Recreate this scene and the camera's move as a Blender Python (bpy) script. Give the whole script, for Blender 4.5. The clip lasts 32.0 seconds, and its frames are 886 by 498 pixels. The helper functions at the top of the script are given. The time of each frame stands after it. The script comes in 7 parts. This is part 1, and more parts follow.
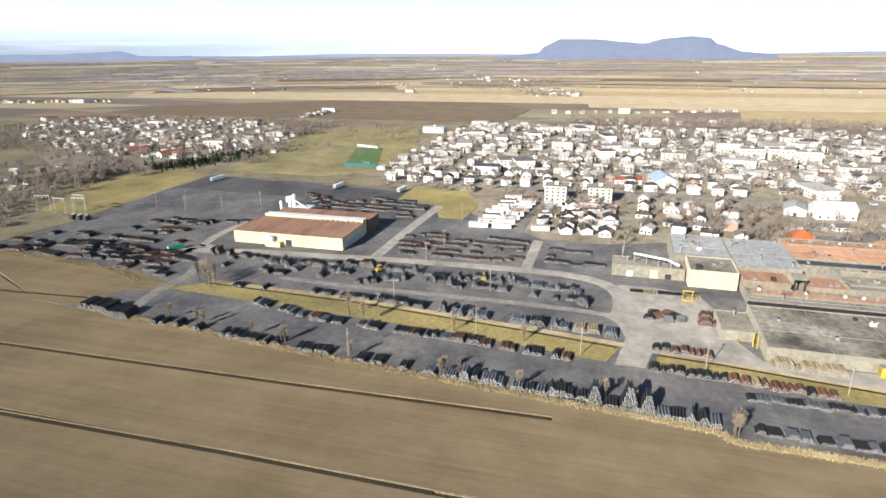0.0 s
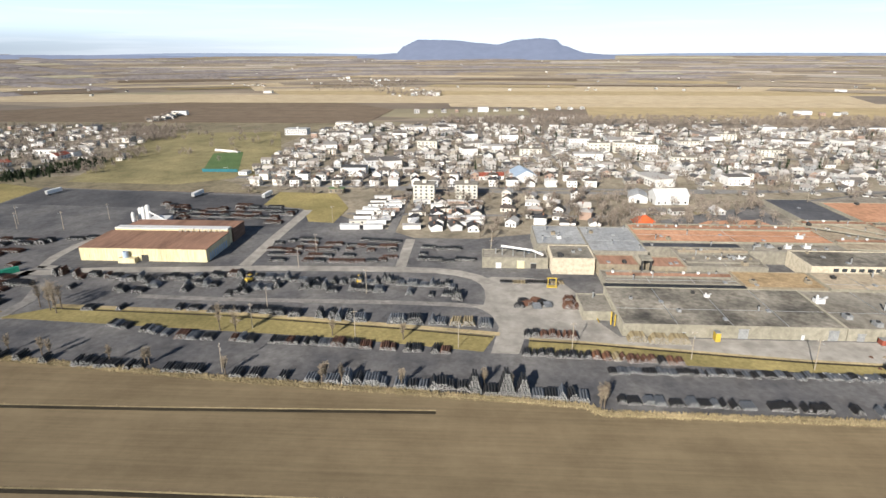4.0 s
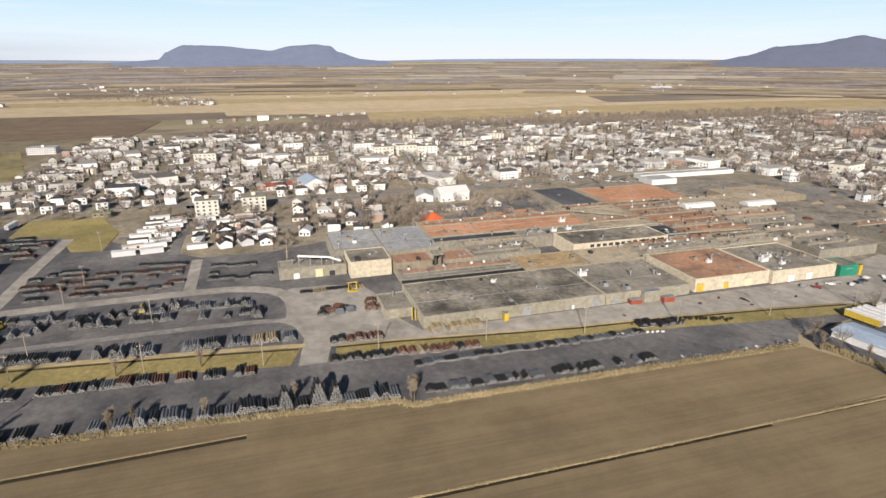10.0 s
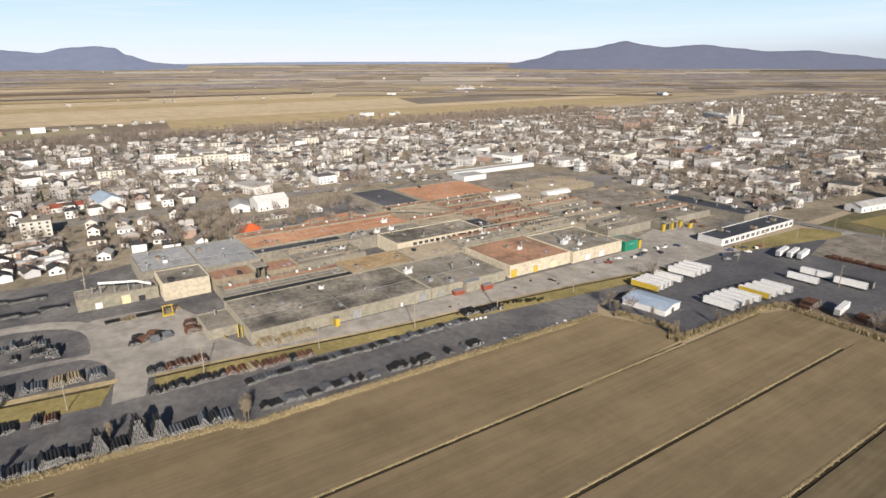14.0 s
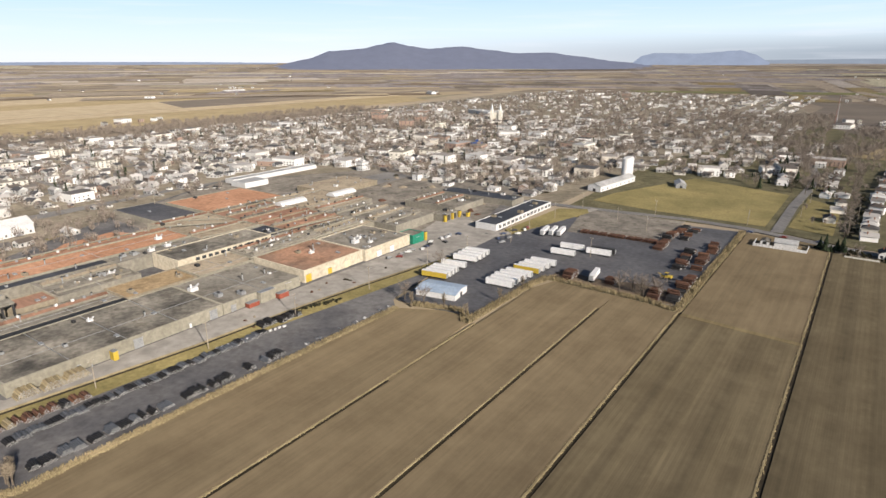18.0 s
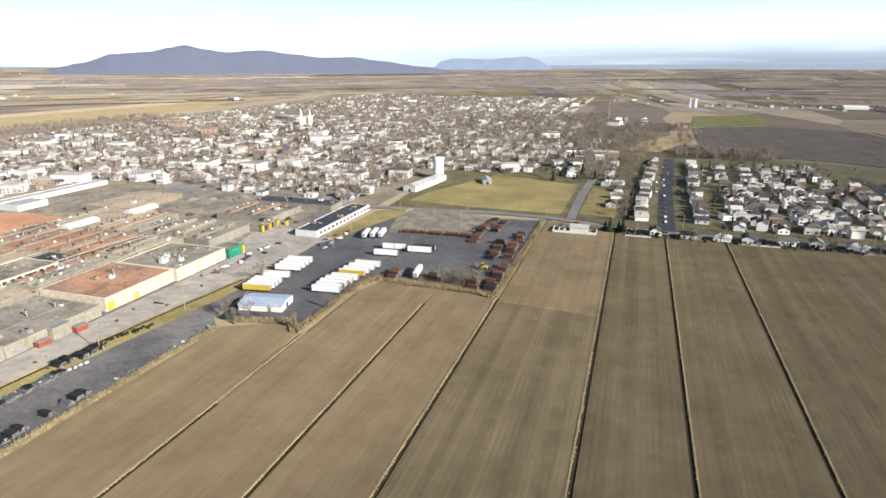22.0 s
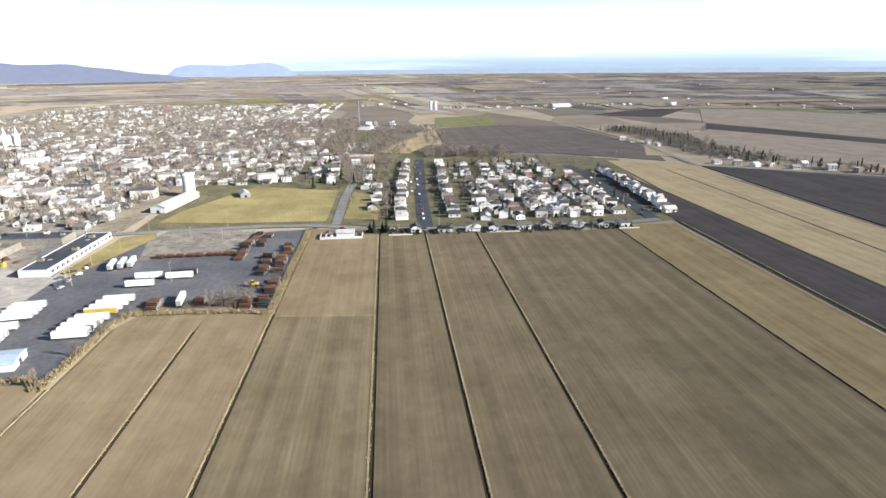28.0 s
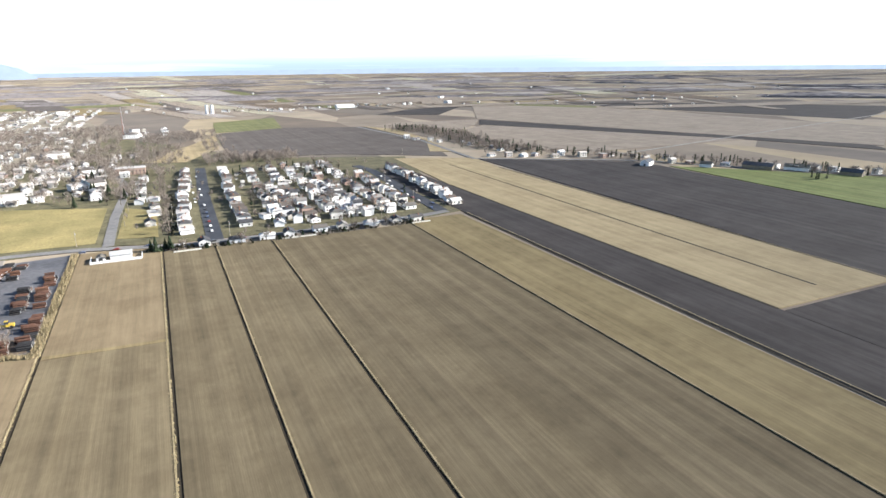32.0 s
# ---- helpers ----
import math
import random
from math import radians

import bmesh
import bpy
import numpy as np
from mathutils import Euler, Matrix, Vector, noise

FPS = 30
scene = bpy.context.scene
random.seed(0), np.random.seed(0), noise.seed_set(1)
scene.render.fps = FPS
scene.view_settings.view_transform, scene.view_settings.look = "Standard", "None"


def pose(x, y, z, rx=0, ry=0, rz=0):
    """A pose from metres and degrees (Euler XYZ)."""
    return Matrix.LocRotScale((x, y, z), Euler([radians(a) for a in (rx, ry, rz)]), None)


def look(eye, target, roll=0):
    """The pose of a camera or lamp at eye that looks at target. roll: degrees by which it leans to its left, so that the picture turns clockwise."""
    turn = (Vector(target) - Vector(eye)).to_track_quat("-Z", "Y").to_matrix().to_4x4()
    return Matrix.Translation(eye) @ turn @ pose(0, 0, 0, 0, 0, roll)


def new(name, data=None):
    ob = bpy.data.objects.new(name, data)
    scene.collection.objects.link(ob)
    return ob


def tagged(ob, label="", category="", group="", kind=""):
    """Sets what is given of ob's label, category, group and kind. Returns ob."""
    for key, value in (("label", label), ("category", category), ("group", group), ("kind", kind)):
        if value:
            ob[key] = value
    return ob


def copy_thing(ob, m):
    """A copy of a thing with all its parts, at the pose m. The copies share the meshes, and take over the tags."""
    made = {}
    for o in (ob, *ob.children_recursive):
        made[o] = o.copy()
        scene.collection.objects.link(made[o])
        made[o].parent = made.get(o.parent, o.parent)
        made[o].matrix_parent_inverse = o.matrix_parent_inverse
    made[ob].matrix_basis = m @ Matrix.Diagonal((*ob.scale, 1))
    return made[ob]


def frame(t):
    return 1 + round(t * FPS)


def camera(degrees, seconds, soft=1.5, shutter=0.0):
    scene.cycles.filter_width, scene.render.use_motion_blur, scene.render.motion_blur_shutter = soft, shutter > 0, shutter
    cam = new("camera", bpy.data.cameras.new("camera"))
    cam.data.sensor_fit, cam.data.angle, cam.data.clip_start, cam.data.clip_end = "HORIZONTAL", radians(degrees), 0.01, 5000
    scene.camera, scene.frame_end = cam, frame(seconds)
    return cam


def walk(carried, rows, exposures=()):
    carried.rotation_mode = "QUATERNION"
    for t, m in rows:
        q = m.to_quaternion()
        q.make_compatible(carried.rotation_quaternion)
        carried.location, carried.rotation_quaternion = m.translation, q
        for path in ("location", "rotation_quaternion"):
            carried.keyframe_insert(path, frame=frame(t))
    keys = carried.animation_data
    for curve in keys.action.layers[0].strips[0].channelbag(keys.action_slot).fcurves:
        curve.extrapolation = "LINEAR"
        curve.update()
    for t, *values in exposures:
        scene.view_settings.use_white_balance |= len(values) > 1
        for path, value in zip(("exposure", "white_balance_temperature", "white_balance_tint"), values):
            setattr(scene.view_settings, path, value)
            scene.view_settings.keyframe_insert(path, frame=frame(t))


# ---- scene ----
# ---------------- camera ----------------
cam = camera(72.7, 32.0, soft=1.5)
PATH = [
    (0.0, pose(0.10, -0.07, 111.99, 71.98, 0.38, 105.92)),
    (0.5, pose(0.31, -0.22, 112.12, 71.80, 0.32, 104.70)),
    (1.0, pose(0.51, -0.35, 112.26, 71.76, 0.31, 103.61)),
    (1.5, pose(0.70, -0.45, 112.39, 71.65, 0.31, 102.10)),
    (2.0, pose(0.90, -0.53, 112.51, 71.86, 0.24, 100.19)),
    (2.5, pose(1.08, -0.59, 112.61, 72.08, 0.11, 98.54)),
    (3.0, pose(1.26, -0.65, 112.70, 71.96, 0.13, 97.45)),
    (3.5, pose(1.42, -0.71, 112.77, 71.89, 0.12, 95.86)),
    (4.0, pose(1.58, -0.76, 112.84, 71.91, 0.10, 93.22)),
    (4.5, pose(1.76, -0.75, 112.91, 71.87, 0.08, 91.68)),
    (6.5, pose(2.54, -0.48, 113.17, 72.15, 0.09, 85.97)),
    (7.0, pose(2.73, -0.44, 113.21, 72.17, 0.12, 83.72)),
    (7.5, pose(2.88, -0.50, 113.22, 72.23, 0.02, 81.80)),
    (8.0, pose(3.02, -0.59, 113.22, 72.31, 0.08, 80.13)),
    (8.5, pose(3.15, -0.68, 113.23, 72.36, 0.08, 78.48)),
    (9.0, pose(3.28, -0.74, 113.27, 72.38, 0.20, 76.61)),
    (9.5, pose(3.43, -0.78, 113.34, 72.37, 0.10, 74.57)),
    (10.0, pose(3.65, -0.79, 113.47, 72.40, 0.15, 73.12)),
    (10.5, pose(3.93, -0.79, 113.64, 72.43, 0.14, 70.60)),
    (11.0, pose(4.28, -0.78, 113.82, 72.33, 0.26, 67.79)),
    (11.5, pose(4.66, -0.79, 114.00, 72.40, 0.17, 64.93)),
    (12.0, pose(5.02, -0.84, 114.15, 72.46, 0.28, 61.96)),
    (12.5, pose(5.32, -0.93, 114.24, 72.50, 0.18, 59.58)),
    (13.0, pose(5.55, -1.06, 114.30, 72.53, 0.20, 58.42)),
    (13.5, pose(5.71, -1.18, 114.33, 72.57, 0.21, 57.15)),
    (15.5, pose(6.40, -1.58, 114.56, 72.65, 0.26, 50.95)),
    (16.0, pose(6.59, -1.77, 114.71, 72.63, 0.28, 48.20)),
    (16.5, pose(6.76, -2.11, 114.91, 72.54, 0.20, 44.65)),
    (17.0, pose(6.87, -2.52, 115.10, 72.54, 0.15, 41.51)),
    (17.5, pose(6.95, -2.93, 115.25, 72.58, 0.11, 38.00)),
    (18.0, pose(7.04, -3.30, 115.38, 72.58, 0.08, 35.30)),
    (18.5, pose(7.13, -3.63, 115.47, 72.56, 0.06, 32.53)),
    (19.0, pose(7.20, -3.92, 115.52, 72.60, 0.05, 30.42)),
    (19.5, pose(7.23, -4.22, 115.54, 72.63, -0.02, 28.87)),
    (20.0, pose(7.19, -4.54, 115.52, 72.73, -0.07, 26.73)),
    (20.5, pose(7.11, -4.86, 115.48, 72.76, -0.16, 24.36)),
    (21.0, pose(7.04, -5.17, 115.44, 72.85, -0.13, 22.07)),
    (21.5, pose(6.99, -5.46, 115.42, 72.89, -0.19, 20.19)),
    (22.0, pose(6.96, -5.76, 115.43, 72.99, -0.11, 17.69)),
    (22.5, pose(6.95, -6.05, 115.48, 73.07, -0.19, 14.05)),
    (23.0, pose(6.94, -6.35, 115.56, 73.14, -0.19, 11.17)),
    (23.5, pose(6.94, -6.62, 115.65, 73.22, -0.16, 9.73)),
    (24.0, pose(6.97, -6.88, 115.73, 73.28, -0.01, 9.14)),
    (24.5, pose(7.00, -7.13, 115.82, 73.32, 0.11, 8.29)),
    (25.0, pose(7.02, -7.44, 115.94, 73.39, 0.16, 7.20)),
    (25.5, pose(6.96, -7.84, 116.19, 73.48, 0.18, 5.59)),
    (27.5, pose(6.47, -9.57, 117.61, 73.46, 0.36, -2.62)),
    (28.0, pose(6.29, -10.00, 117.99, 73.43, 0.34, -5.25)),
    (28.5, pose(6.12, -10.41, 118.29, 73.40, 0.26, -7.70)),
    (29.0, pose(6.00, -10.80, 118.52, 73.45, 0.29, -10.17)),
    (29.5, pose(5.92, -11.14, 118.69, 73.43, 0.34, -13.39)),
    (30.0, pose(5.86, -11.43, 118.80, 73.43, 0.49, -16.25)),
    (30.5, pose(5.81, -11.69, 118.88, 73.35, 0.46, -18.93)),
    (31.0, pose(5.75, -11.95, 118.94, 73.37, 0.44, -21.56)),
    (31.5, pose(5.71, -12.23, 118.98, 73.34, 0.46, -23.71)),
    (32.0, pose(5.71, -12.55, 119.02, 73.33, 0.59, -25.11)),
]
EXPOSURES = [(0.0, 0.74, 6150, 10), (4.0, 0.44, 6200, 10), (9.0, 0.15, 6450, 13), (13.0, 0.15, 6450, 13), (19.0, 0.27, 6400, 13), (23.0, 0.82, 6100, 10), (28.0, 1.05, 5900, 10), (32.0, 1.36, 5850, 10)]
walk(cam, PATH, EXPOSURES)

# ---------------- light ----------------
SUN_ELEV, SUN_FROM = 24.0, (0.93, -0.37)      # low winter sun, direction towards it in plan
sun = new("sun", bpy.data.lights.new("sun", "SUN"))
sun.data.energy, sun.data.angle, sun.data.color = 5.6, radians(0.6), (1.0, 0.9, 0.75)
e_ = radians(SUN_ELEV)
sun.matrix_world = look((SUN_FROM[0] * math.cos(e_) * 900, SUN_FROM[1] * math.cos(e_) * 900, math.sin(e_) * 900), (0, 0, 0))
world = bpy.data.worlds.new("sky")
scene.world = world
world.use_nodes = True
wn = world.node_tree
sky = wn.nodes.new("ShaderNodeTexSky")
sky.sky_type, sky.sun_disc = "NISHITA", False
sky.sun_elevation, sky.sun_rotation = e_, math.atan2(SUN_FROM[0], SUN_FROM[1])
sky.air_density, sky.dust_density, sky.ozone_density = 1.0, 0.4, 2.0
back = wn.nodes["Background"]
# clear sky above, a pale veil of thin haze towards the horizon
coord, parts = wn.nodes.new("ShaderNodeTexCoord"), wn.nodes.new("ShaderNodeSeparateXYZ")
wn.links.new(coord.outputs["Generated"], parts.inputs[0])
veil, amount, blend = wn.nodes.new("ShaderNodeValToRGB"), wn.nodes.new("ShaderNodeValToRGB"), wn.nodes.new("ShaderNodeMixRGB")
for ramp, stops in ((veil, [(0.0, (0.82, 0.86, 0.89)), (0.035, (0.74, 0.88, 0.96)), (0.1, (0.56, 0.8, 0.95))]), (amount, [(0.0, (1, 1, 1)), (0.085, (0.85, 0.85, 0.85)), (0.15, (0, 0, 0))])):
    while len(ramp.color_ramp.elements) < 3:
        ramp.color_ramp.elements.new(0.5)
    for el, (at, c) in zip(ramp.color_ramp.elements, stops):
        el.position, el.color = at, (*c, 1)
    wn.links.new(parts.outputs[2], ramp.inputs[0])
dim = wn.nodes.new("ShaderNodeMixRGB")
dim.blend_type, dim.inputs[0].default_value, dim.inputs[2].default_value = "MULTIPLY", 1.0, (0.052, 0.052, 0.052, 1)
wn.links.new(sky.outputs[0], dim.inputs[1])
wn.links.new(amount.outputs[0], blend.inputs[0])
wn.links.new(dim.outputs[0], blend.inputs[1])
wn.links.new(veil.outputs[0], blend.inputs[2])
# the low haze is brightest opposite the sun and bluest square to it
aside = wn.nodes.new("ShaderNodeVectorMath")
aside.operation = "DOT_PRODUCT"
aside.inputs[1].default_value = (SUN_FROM[0], SUN_FROM[1], 0)
wn.links.new(coord.outputs["Generated"], aside.inputs[0])
square = wn.nodes.new("ShaderNodeMath")
square.operation = "MULTIPLY"
for k in (0, 1):
    wn.links.new(aside.outputs["Value"], square.inputs[k])
lowness = wn.nodes.new("ShaderNodeMapRange")
lowness.interpolation_type = "SMOOTHSTEP"
for k, v in zip(("From Min", "From Max", "To Min", "To Max"), (0.004, 0.05, 1.0, 0.0)):
    lowness.inputs[k].default_value = v
wn.links.new(parts.outputs[2], lowness.inputs["Value"])
clearer = wn.nodes.new("ShaderNodeMapRange")
for k, v in zip(("From Min", "From Max", "To Min", "To Max"), (0.05, 0.85, 1.0, 0.0)):
    clearer.inputs[k].default_value = v
wn.links.new(square.outputs[0], clearer.inputs["Value"])
share = wn.nodes.new("ShaderNodeMath")
share.operation = "MULTIPLY"
wn.links.new(lowness.outputs[0], share.inputs[0])
wn.links.new(clearer.outputs[0], share.inputs[1])
deep = wn.nodes.new("ShaderNodeMixRGB")
deep.inputs[2].default_value = (0.29, 0.35, 0.41, 1)
wn.links.new(share.outputs[0], deep.inputs[0])
wn.links.new(blend.outputs[0], deep.inputs[1])
# thin streaks of cloud low over the horizon
streak = wn.nodes.new("ShaderNodeMapping")
streak.inputs["Scale"].default_value = (3.0, 3.0, 60.0)
wn.links.new(coord.outputs["Generated"], streak.inputs[0])
cloud = wn.nodes.new("ShaderNodeTexNoise")
cloud.inputs["Scale"].default_value, cloud.inputs["Detail"].default_value = 1.6, 5
wn.links.new(streak.outputs[0], cloud.inputs["Vector"])
thin = wn.nodes.new("ShaderNodeMapRange")
for k, v in zip(("From Min", "From Max", "To Min", "To Max"), (0.52, 0.75, 0.0, 0.3)):
    thin.inputs[k].default_value = v
wn.links.new(cloud.outputs["Fac"], thin.inputs["Value"])
cirrus = wn.nodes.new("ShaderNodeMixRGB")
cirrus.inputs[2].default_value = (0.86, 0.88, 0.92, 1)
wn.links.new(thin.outputs[0], cirrus.inputs[0])
wn.links.new(deep.outputs[0], cirrus.inputs[1])
wn.links.new(cirrus.outputs[0], back.inputs[0])
back.inputs[1].default_value = 1.0

# ---------------- materials ----------------
def nodes_of(name):
    m = bpy.data.materials.new(name)
    m.use_nodes = True
    return m, m.node_tree.nodes, m.node_tree.links


def ramp_of(n, stops):
    r = n.new("ShaderNodeValToRGB")
    while len(r.color_ramp.elements) < len(stops):
        r.color_ramp.elements.new(0.5)
    for el, (at, c) in zip(r.color_ramp.elements, stops):
        el.position, el.color = at, (*c, 1)
    return r


def mix_of(n, l, kind, fac, a, b):
    x = n.new("ShaderNodeMixRGB")
    x.blend_type = kind
    for sock, val in zip(x.inputs, (fac, a, b)):
        if isinstance(val, (int, float)):
            sock.default_value = val
        elif isinstance(val, tuple):
            sock.default_value = (*val, 1)
        else:
            l.new(val, sock)
    return x.outputs[0]


def noise_of(n, l, scale, detail=4, vec=None, rough=0.6):
    t = n.new("ShaderNodeTexNoise")
    t.inputs["Scale"].default_value, t.inputs["Detail"].default_value, t.inputs["Roughness"].default_value = scale, detail, rough
    if vec is not None:
        l.new(vec, t.inputs["Vector"])
    return t.outputs["Fac"]


def mapped(n, l, scale=(1, 1, 1), turn=0.0):
    c, m = n.new("ShaderNodeTexCoord"), n.new("ShaderNodeMapping")
    m.inputs["Scale"].default_value, m.inputs["Rotation"].default_value = scale, (0, 0, turn)
    l.new(c.outputs["Object"], m.inputs["Vector"])
    return m.outputs["Vector"]


def surface(name, dark, light, big=0.03, small=0.6, rough=0.85, bump=0.3, metal=0.0, vary=0.0, islands=False, stretch=(1, 1, 1), stain=0.35, spec=0.3):
    """Two scales of variation between two colours, with stains, relief and a shift from piece to piece."""
    m, n, l = nodes_of(name)
    p = n["Principled BSDF"]
    v = mapped(n, l, stretch)
    a, b = noise_of(n, l, big, 5, v), noise_of(n, l, small, 6, v)
    base = ramp_of(n, [(0.3, dark), (0.7, light)])
    l.new(a, base.inputs[0])
    fine = ramp_of(n, [(0.3, (0.72, 0.72, 0.72)), (0.72, (1.18, 1.18, 1.18))])
    l.new(b, fine.inputs[0])
    col = mix_of(n, l, "MULTIPLY", 1.0, base.outputs[0], fine.outputs[0])
    if stain:
        s = ramp_of(n, [(0.5, (1, 1, 1)), (0.62, (0.62, 0.6, 0.58))])
        l.new(noise_of(n, l, big * 3.3, 7, v, 0.7), s.inputs[0])
        col = mix_of(n, l, "MULTIPLY", stain, col, s.outputs[0])
    if vary:
        if islands:
            g = n.new("ShaderNodeNewGeometry").outputs["Random Per Island"]
        else:
            g = n.new("ShaderNodeObjectInfo").outputs["Random"]
        h = ramp_of(n, [(0.0, (1 - vary,) * 3), (1.0, (1 + vary * 0.6,) * 3)])
        l.new(g, h.inputs[0])
        col = mix_of(n, l, "MULTIPLY", 1.0, col, h.outputs[0])
    l.new(col, p.inputs["Base Color"])
    p.inputs["Roughness"].default_value, p.inputs["Metallic"].default_value = rough, metal
    p.inputs["Diffuse Roughness"].default_value = 0.55 if rough >= 0.8 else 0.0
    p.inputs["Specular IOR Level"].default_value = spec
    if bump:
        bp = n.new("ShaderNodeBump")
        bp.inputs["Strength"].default_value, bp.inputs["Distance"].default_value = bump, 0.15
        l.new(b, bp.inputs["Height"])
        l.new(bp.outputs[0], p.inputs["Normal"])
    return m


def palette(name, cols, rough=0.8, islands=False, dirt=0.35):
    """A colour of the list for each thing or island, with streaks and dirt."""
    m, n, l = nodes_of(name)
    p = n["Principled BSDF"]
    g = n.new("ShaderNodeNewGeometry").outputs["Random Per Island"] if islands else n.new("ShaderNodeObjectInfo").outputs["Random"]
    r = ramp_of(n, [(i / len(cols), c) for i, c in enumerate(cols)])
    r.color_ramp.interpolation = "CONSTANT"
    l.new(g, r.inputs[0])
    v = mapped(n, l)
    s = ramp_of(n, [(0.35, (0.7, 0.68, 0.66)), (0.65, (1.05, 1.05, 1.05))])
    l.new(noise_of(n, l, 0.7, 6, v, 0.7), s.inputs[0])
    col = mix_of(n, l, "MULTIPLY", dirt, r.outputs[0], s.outputs[0])
    l.new(col, p.inputs["Base Color"])
    p.inputs["Roughness"].default_value = rough
    return m


def field_mat(name, dark, light, lines=(1.0, 0.0), row=4.0, stubble=0.4, blot=0.016, band=0.5, drill=0.45):
    """Ploughed or stubble land: broad blotches, headland stripes along the lot and fine rows."""
    m, n, l = nodes_of(name)
    p = n["Principled BSDF"]
    turn = math.atan2(lines[1], lines[0])
    v = mapped(n, l)
    vs = mapped(n, l, (1.0, 0.012, 1.0), -turn)
    vf = mapped(n, l, (1.0, 0.05, 1.0), -turn)
    base = ramp_of(n, [(0.32, dark), (0.7, light)])
    l.new(mix_of(n, l, "MIX", 0.5, noise_of(n, l, blot, 6, v, 0.62), noise_of(n, l, 0.09, 5, vs, 0.55)), base.inputs[0])
    stripe = ramp_of(n, [(0.36, (0.8, 0.8, 0.8)), (0.64, (1.16, 1.15, 1.12))])
    l.new(noise_of(n, l, 1.0 / row * 1.3, 2, vs, 0.5), stripe.inputs[0])
    fine = ramp_of(n, [(0.35, (0.82, 0.82, 0.82)), (0.65, (1.14, 1.14, 1.12))])
    nf = noise_of(n, l, 0.9, 5, vf, 0.7)
    l.new(nf, fine.inputs[0])
    col = mix_of(n, l, "MULTIPLY", band, base.outputs[0], stripe.outputs[0])
    col = mix_of(n, l, "MULTIPLY", stubble, col, fine.outputs[0])
    # drill rows and wheel tracks along the lot, fading in and out
    for period, depth, wob in ((2.1, 0.84, 0.6), (10.5, 0.66, 2.5), (0.75, 0.93, 0.5)):
        wv = n.new("ShaderNodeTexWave")
        wv.bands_direction = "X"
        wv.inputs["Scale"].default_value, wv.inputs["Distortion"].default_value, wv.inputs["Detail"].default_value = 0.314 / period, wob, 3
        l.new(vs, wv.inputs["Vector"])
        rows = ramp_of(n, [(0.15, (depth, depth, depth)), (0.75, (1.07, 1.07, 1.06))])
        l.new(wv.outputs["Fac"], rows.inputs[0])
        fade = ramp_of(n, [(0.35, (0, 0, 0)), (0.65, (drill, drill, drill))])
        l.new(noise_of(n, l, 0.03 + 0.01 * period, 3, v), fade.inputs[0])
        col = mix_of(n, l, "MULTIPLY", fade.outputs[0], col, rows.outputs[0])
    patch = ramp_of(n, [(0.42, (1.06, 1.05, 1.04)), (0.64, (0.7, 0.67, 0.65))])
    l.new(noise_of(n, l, 0.028, 8, v, 0.72), patch.inputs[0])
    col = mix_of(n, l, "MULTIPLY", 0.6, col, patch.outputs[0])
    l.new(col, p.inputs["Base Color"])
    p.inputs["Roughness"].default_value, p.inputs["Specular IOR Level"].default_value = 0.95, 0.1
    p.inputs["Diffuse Roughness"].default_value = 0.55
    bp = n.new("ShaderNodeBump")
    bp.inputs["Strength"].default_value, bp.inputs["Distance"].default_value = 0.35, 0.2
    l.new(nf, bp.inputs["Height"])
    l.new(bp.outputs[0], p.inputs["Normal"])
    return m


def land_mat():
    """Far farmland: long lots of stubble, plough and hay, with woods' dark brown between."""
    m, n, l = nodes_of("farmland")
    p = n["Principled BSDF"]
    v = mapped(n, l, (0.0075, 0.0021, 1), 0.12)
    vor = n.new("ShaderNodeTexVoronoi")
    vor.inputs["Scale"].default_value = 1.0
    l.new(v, vor.inputs["Vector"])
    sep = n.new("ShaderNodeSeparateColor")
    l.new(vor.outputs["Color"], sep.inputs[0])
    # lot colours greyed and paled to stand in for distance haze
    r = ramp_of(n, [(0.0, (0.215, 0.182, 0.147)), (0.22, (0.29, 0.247, 0.193)), (0.42, (0.155, 0.135, 0.118)), (0.6, (0.3, 0.25, 0.175)), (0.75, (0.15, 0.125, 0.105)), (0.92, (0.21, 0.19, 0.135))])
    r.color_ramp.interpolation = "CONSTANT"
    l.new(sep.outputs[0], r.inputs[0])
    w = mapped(n, l)
    f = ramp_of(n, [(0.3, (0.72, 0.72, 0.74)), (0.7, (1.2, 1.18, 1.12))])
    l.new(noise_of(n, l, 0.006, 8, w, 0.7), f.inputs[0])
    col = mix_of(n, l, "MULTIPLY", 1.0, r.outputs[0], f.outputs[0])
    l.new(col, p.inputs["Base Color"])
    p.inputs["Roughness"].default_value, p.inputs["Specular IOR Level"].default_value = 0.95, 0.1
    p.inputs["Diffuse Roughness"].default_value = 0.55
    return m


LAND = land_mat()
SOIL = field_mat("stubble_soil", (0.15, 0.12, 0.077), (0.21, 0.167, 0.108), (1, 0), band=0.3, drill=0.15)
SOIL_B = field_mat("stubble_soil_striped", (0.111, 0.0915, 0.059), (0.175, 0.145, 0.095), (1, 0), row=8.0, stubble=0.35, band=0.7, drill=0.48)
TAN = field_mat("cut_hay", (0.27, 0.22, 0.135), (0.35, 0.29, 0.18), (1, 0), band=0.3, drill=0.2)
OLIVE = field_mat("olive_stubble", (0.165, 0.135, 0.075), (0.23, 0.187, 0.105), (1, 0))
PLOUGH = field_mat("dark_plough", (0.042, 0.039, 0.04), (0.072, 0.065, 0.064), (1, 0))
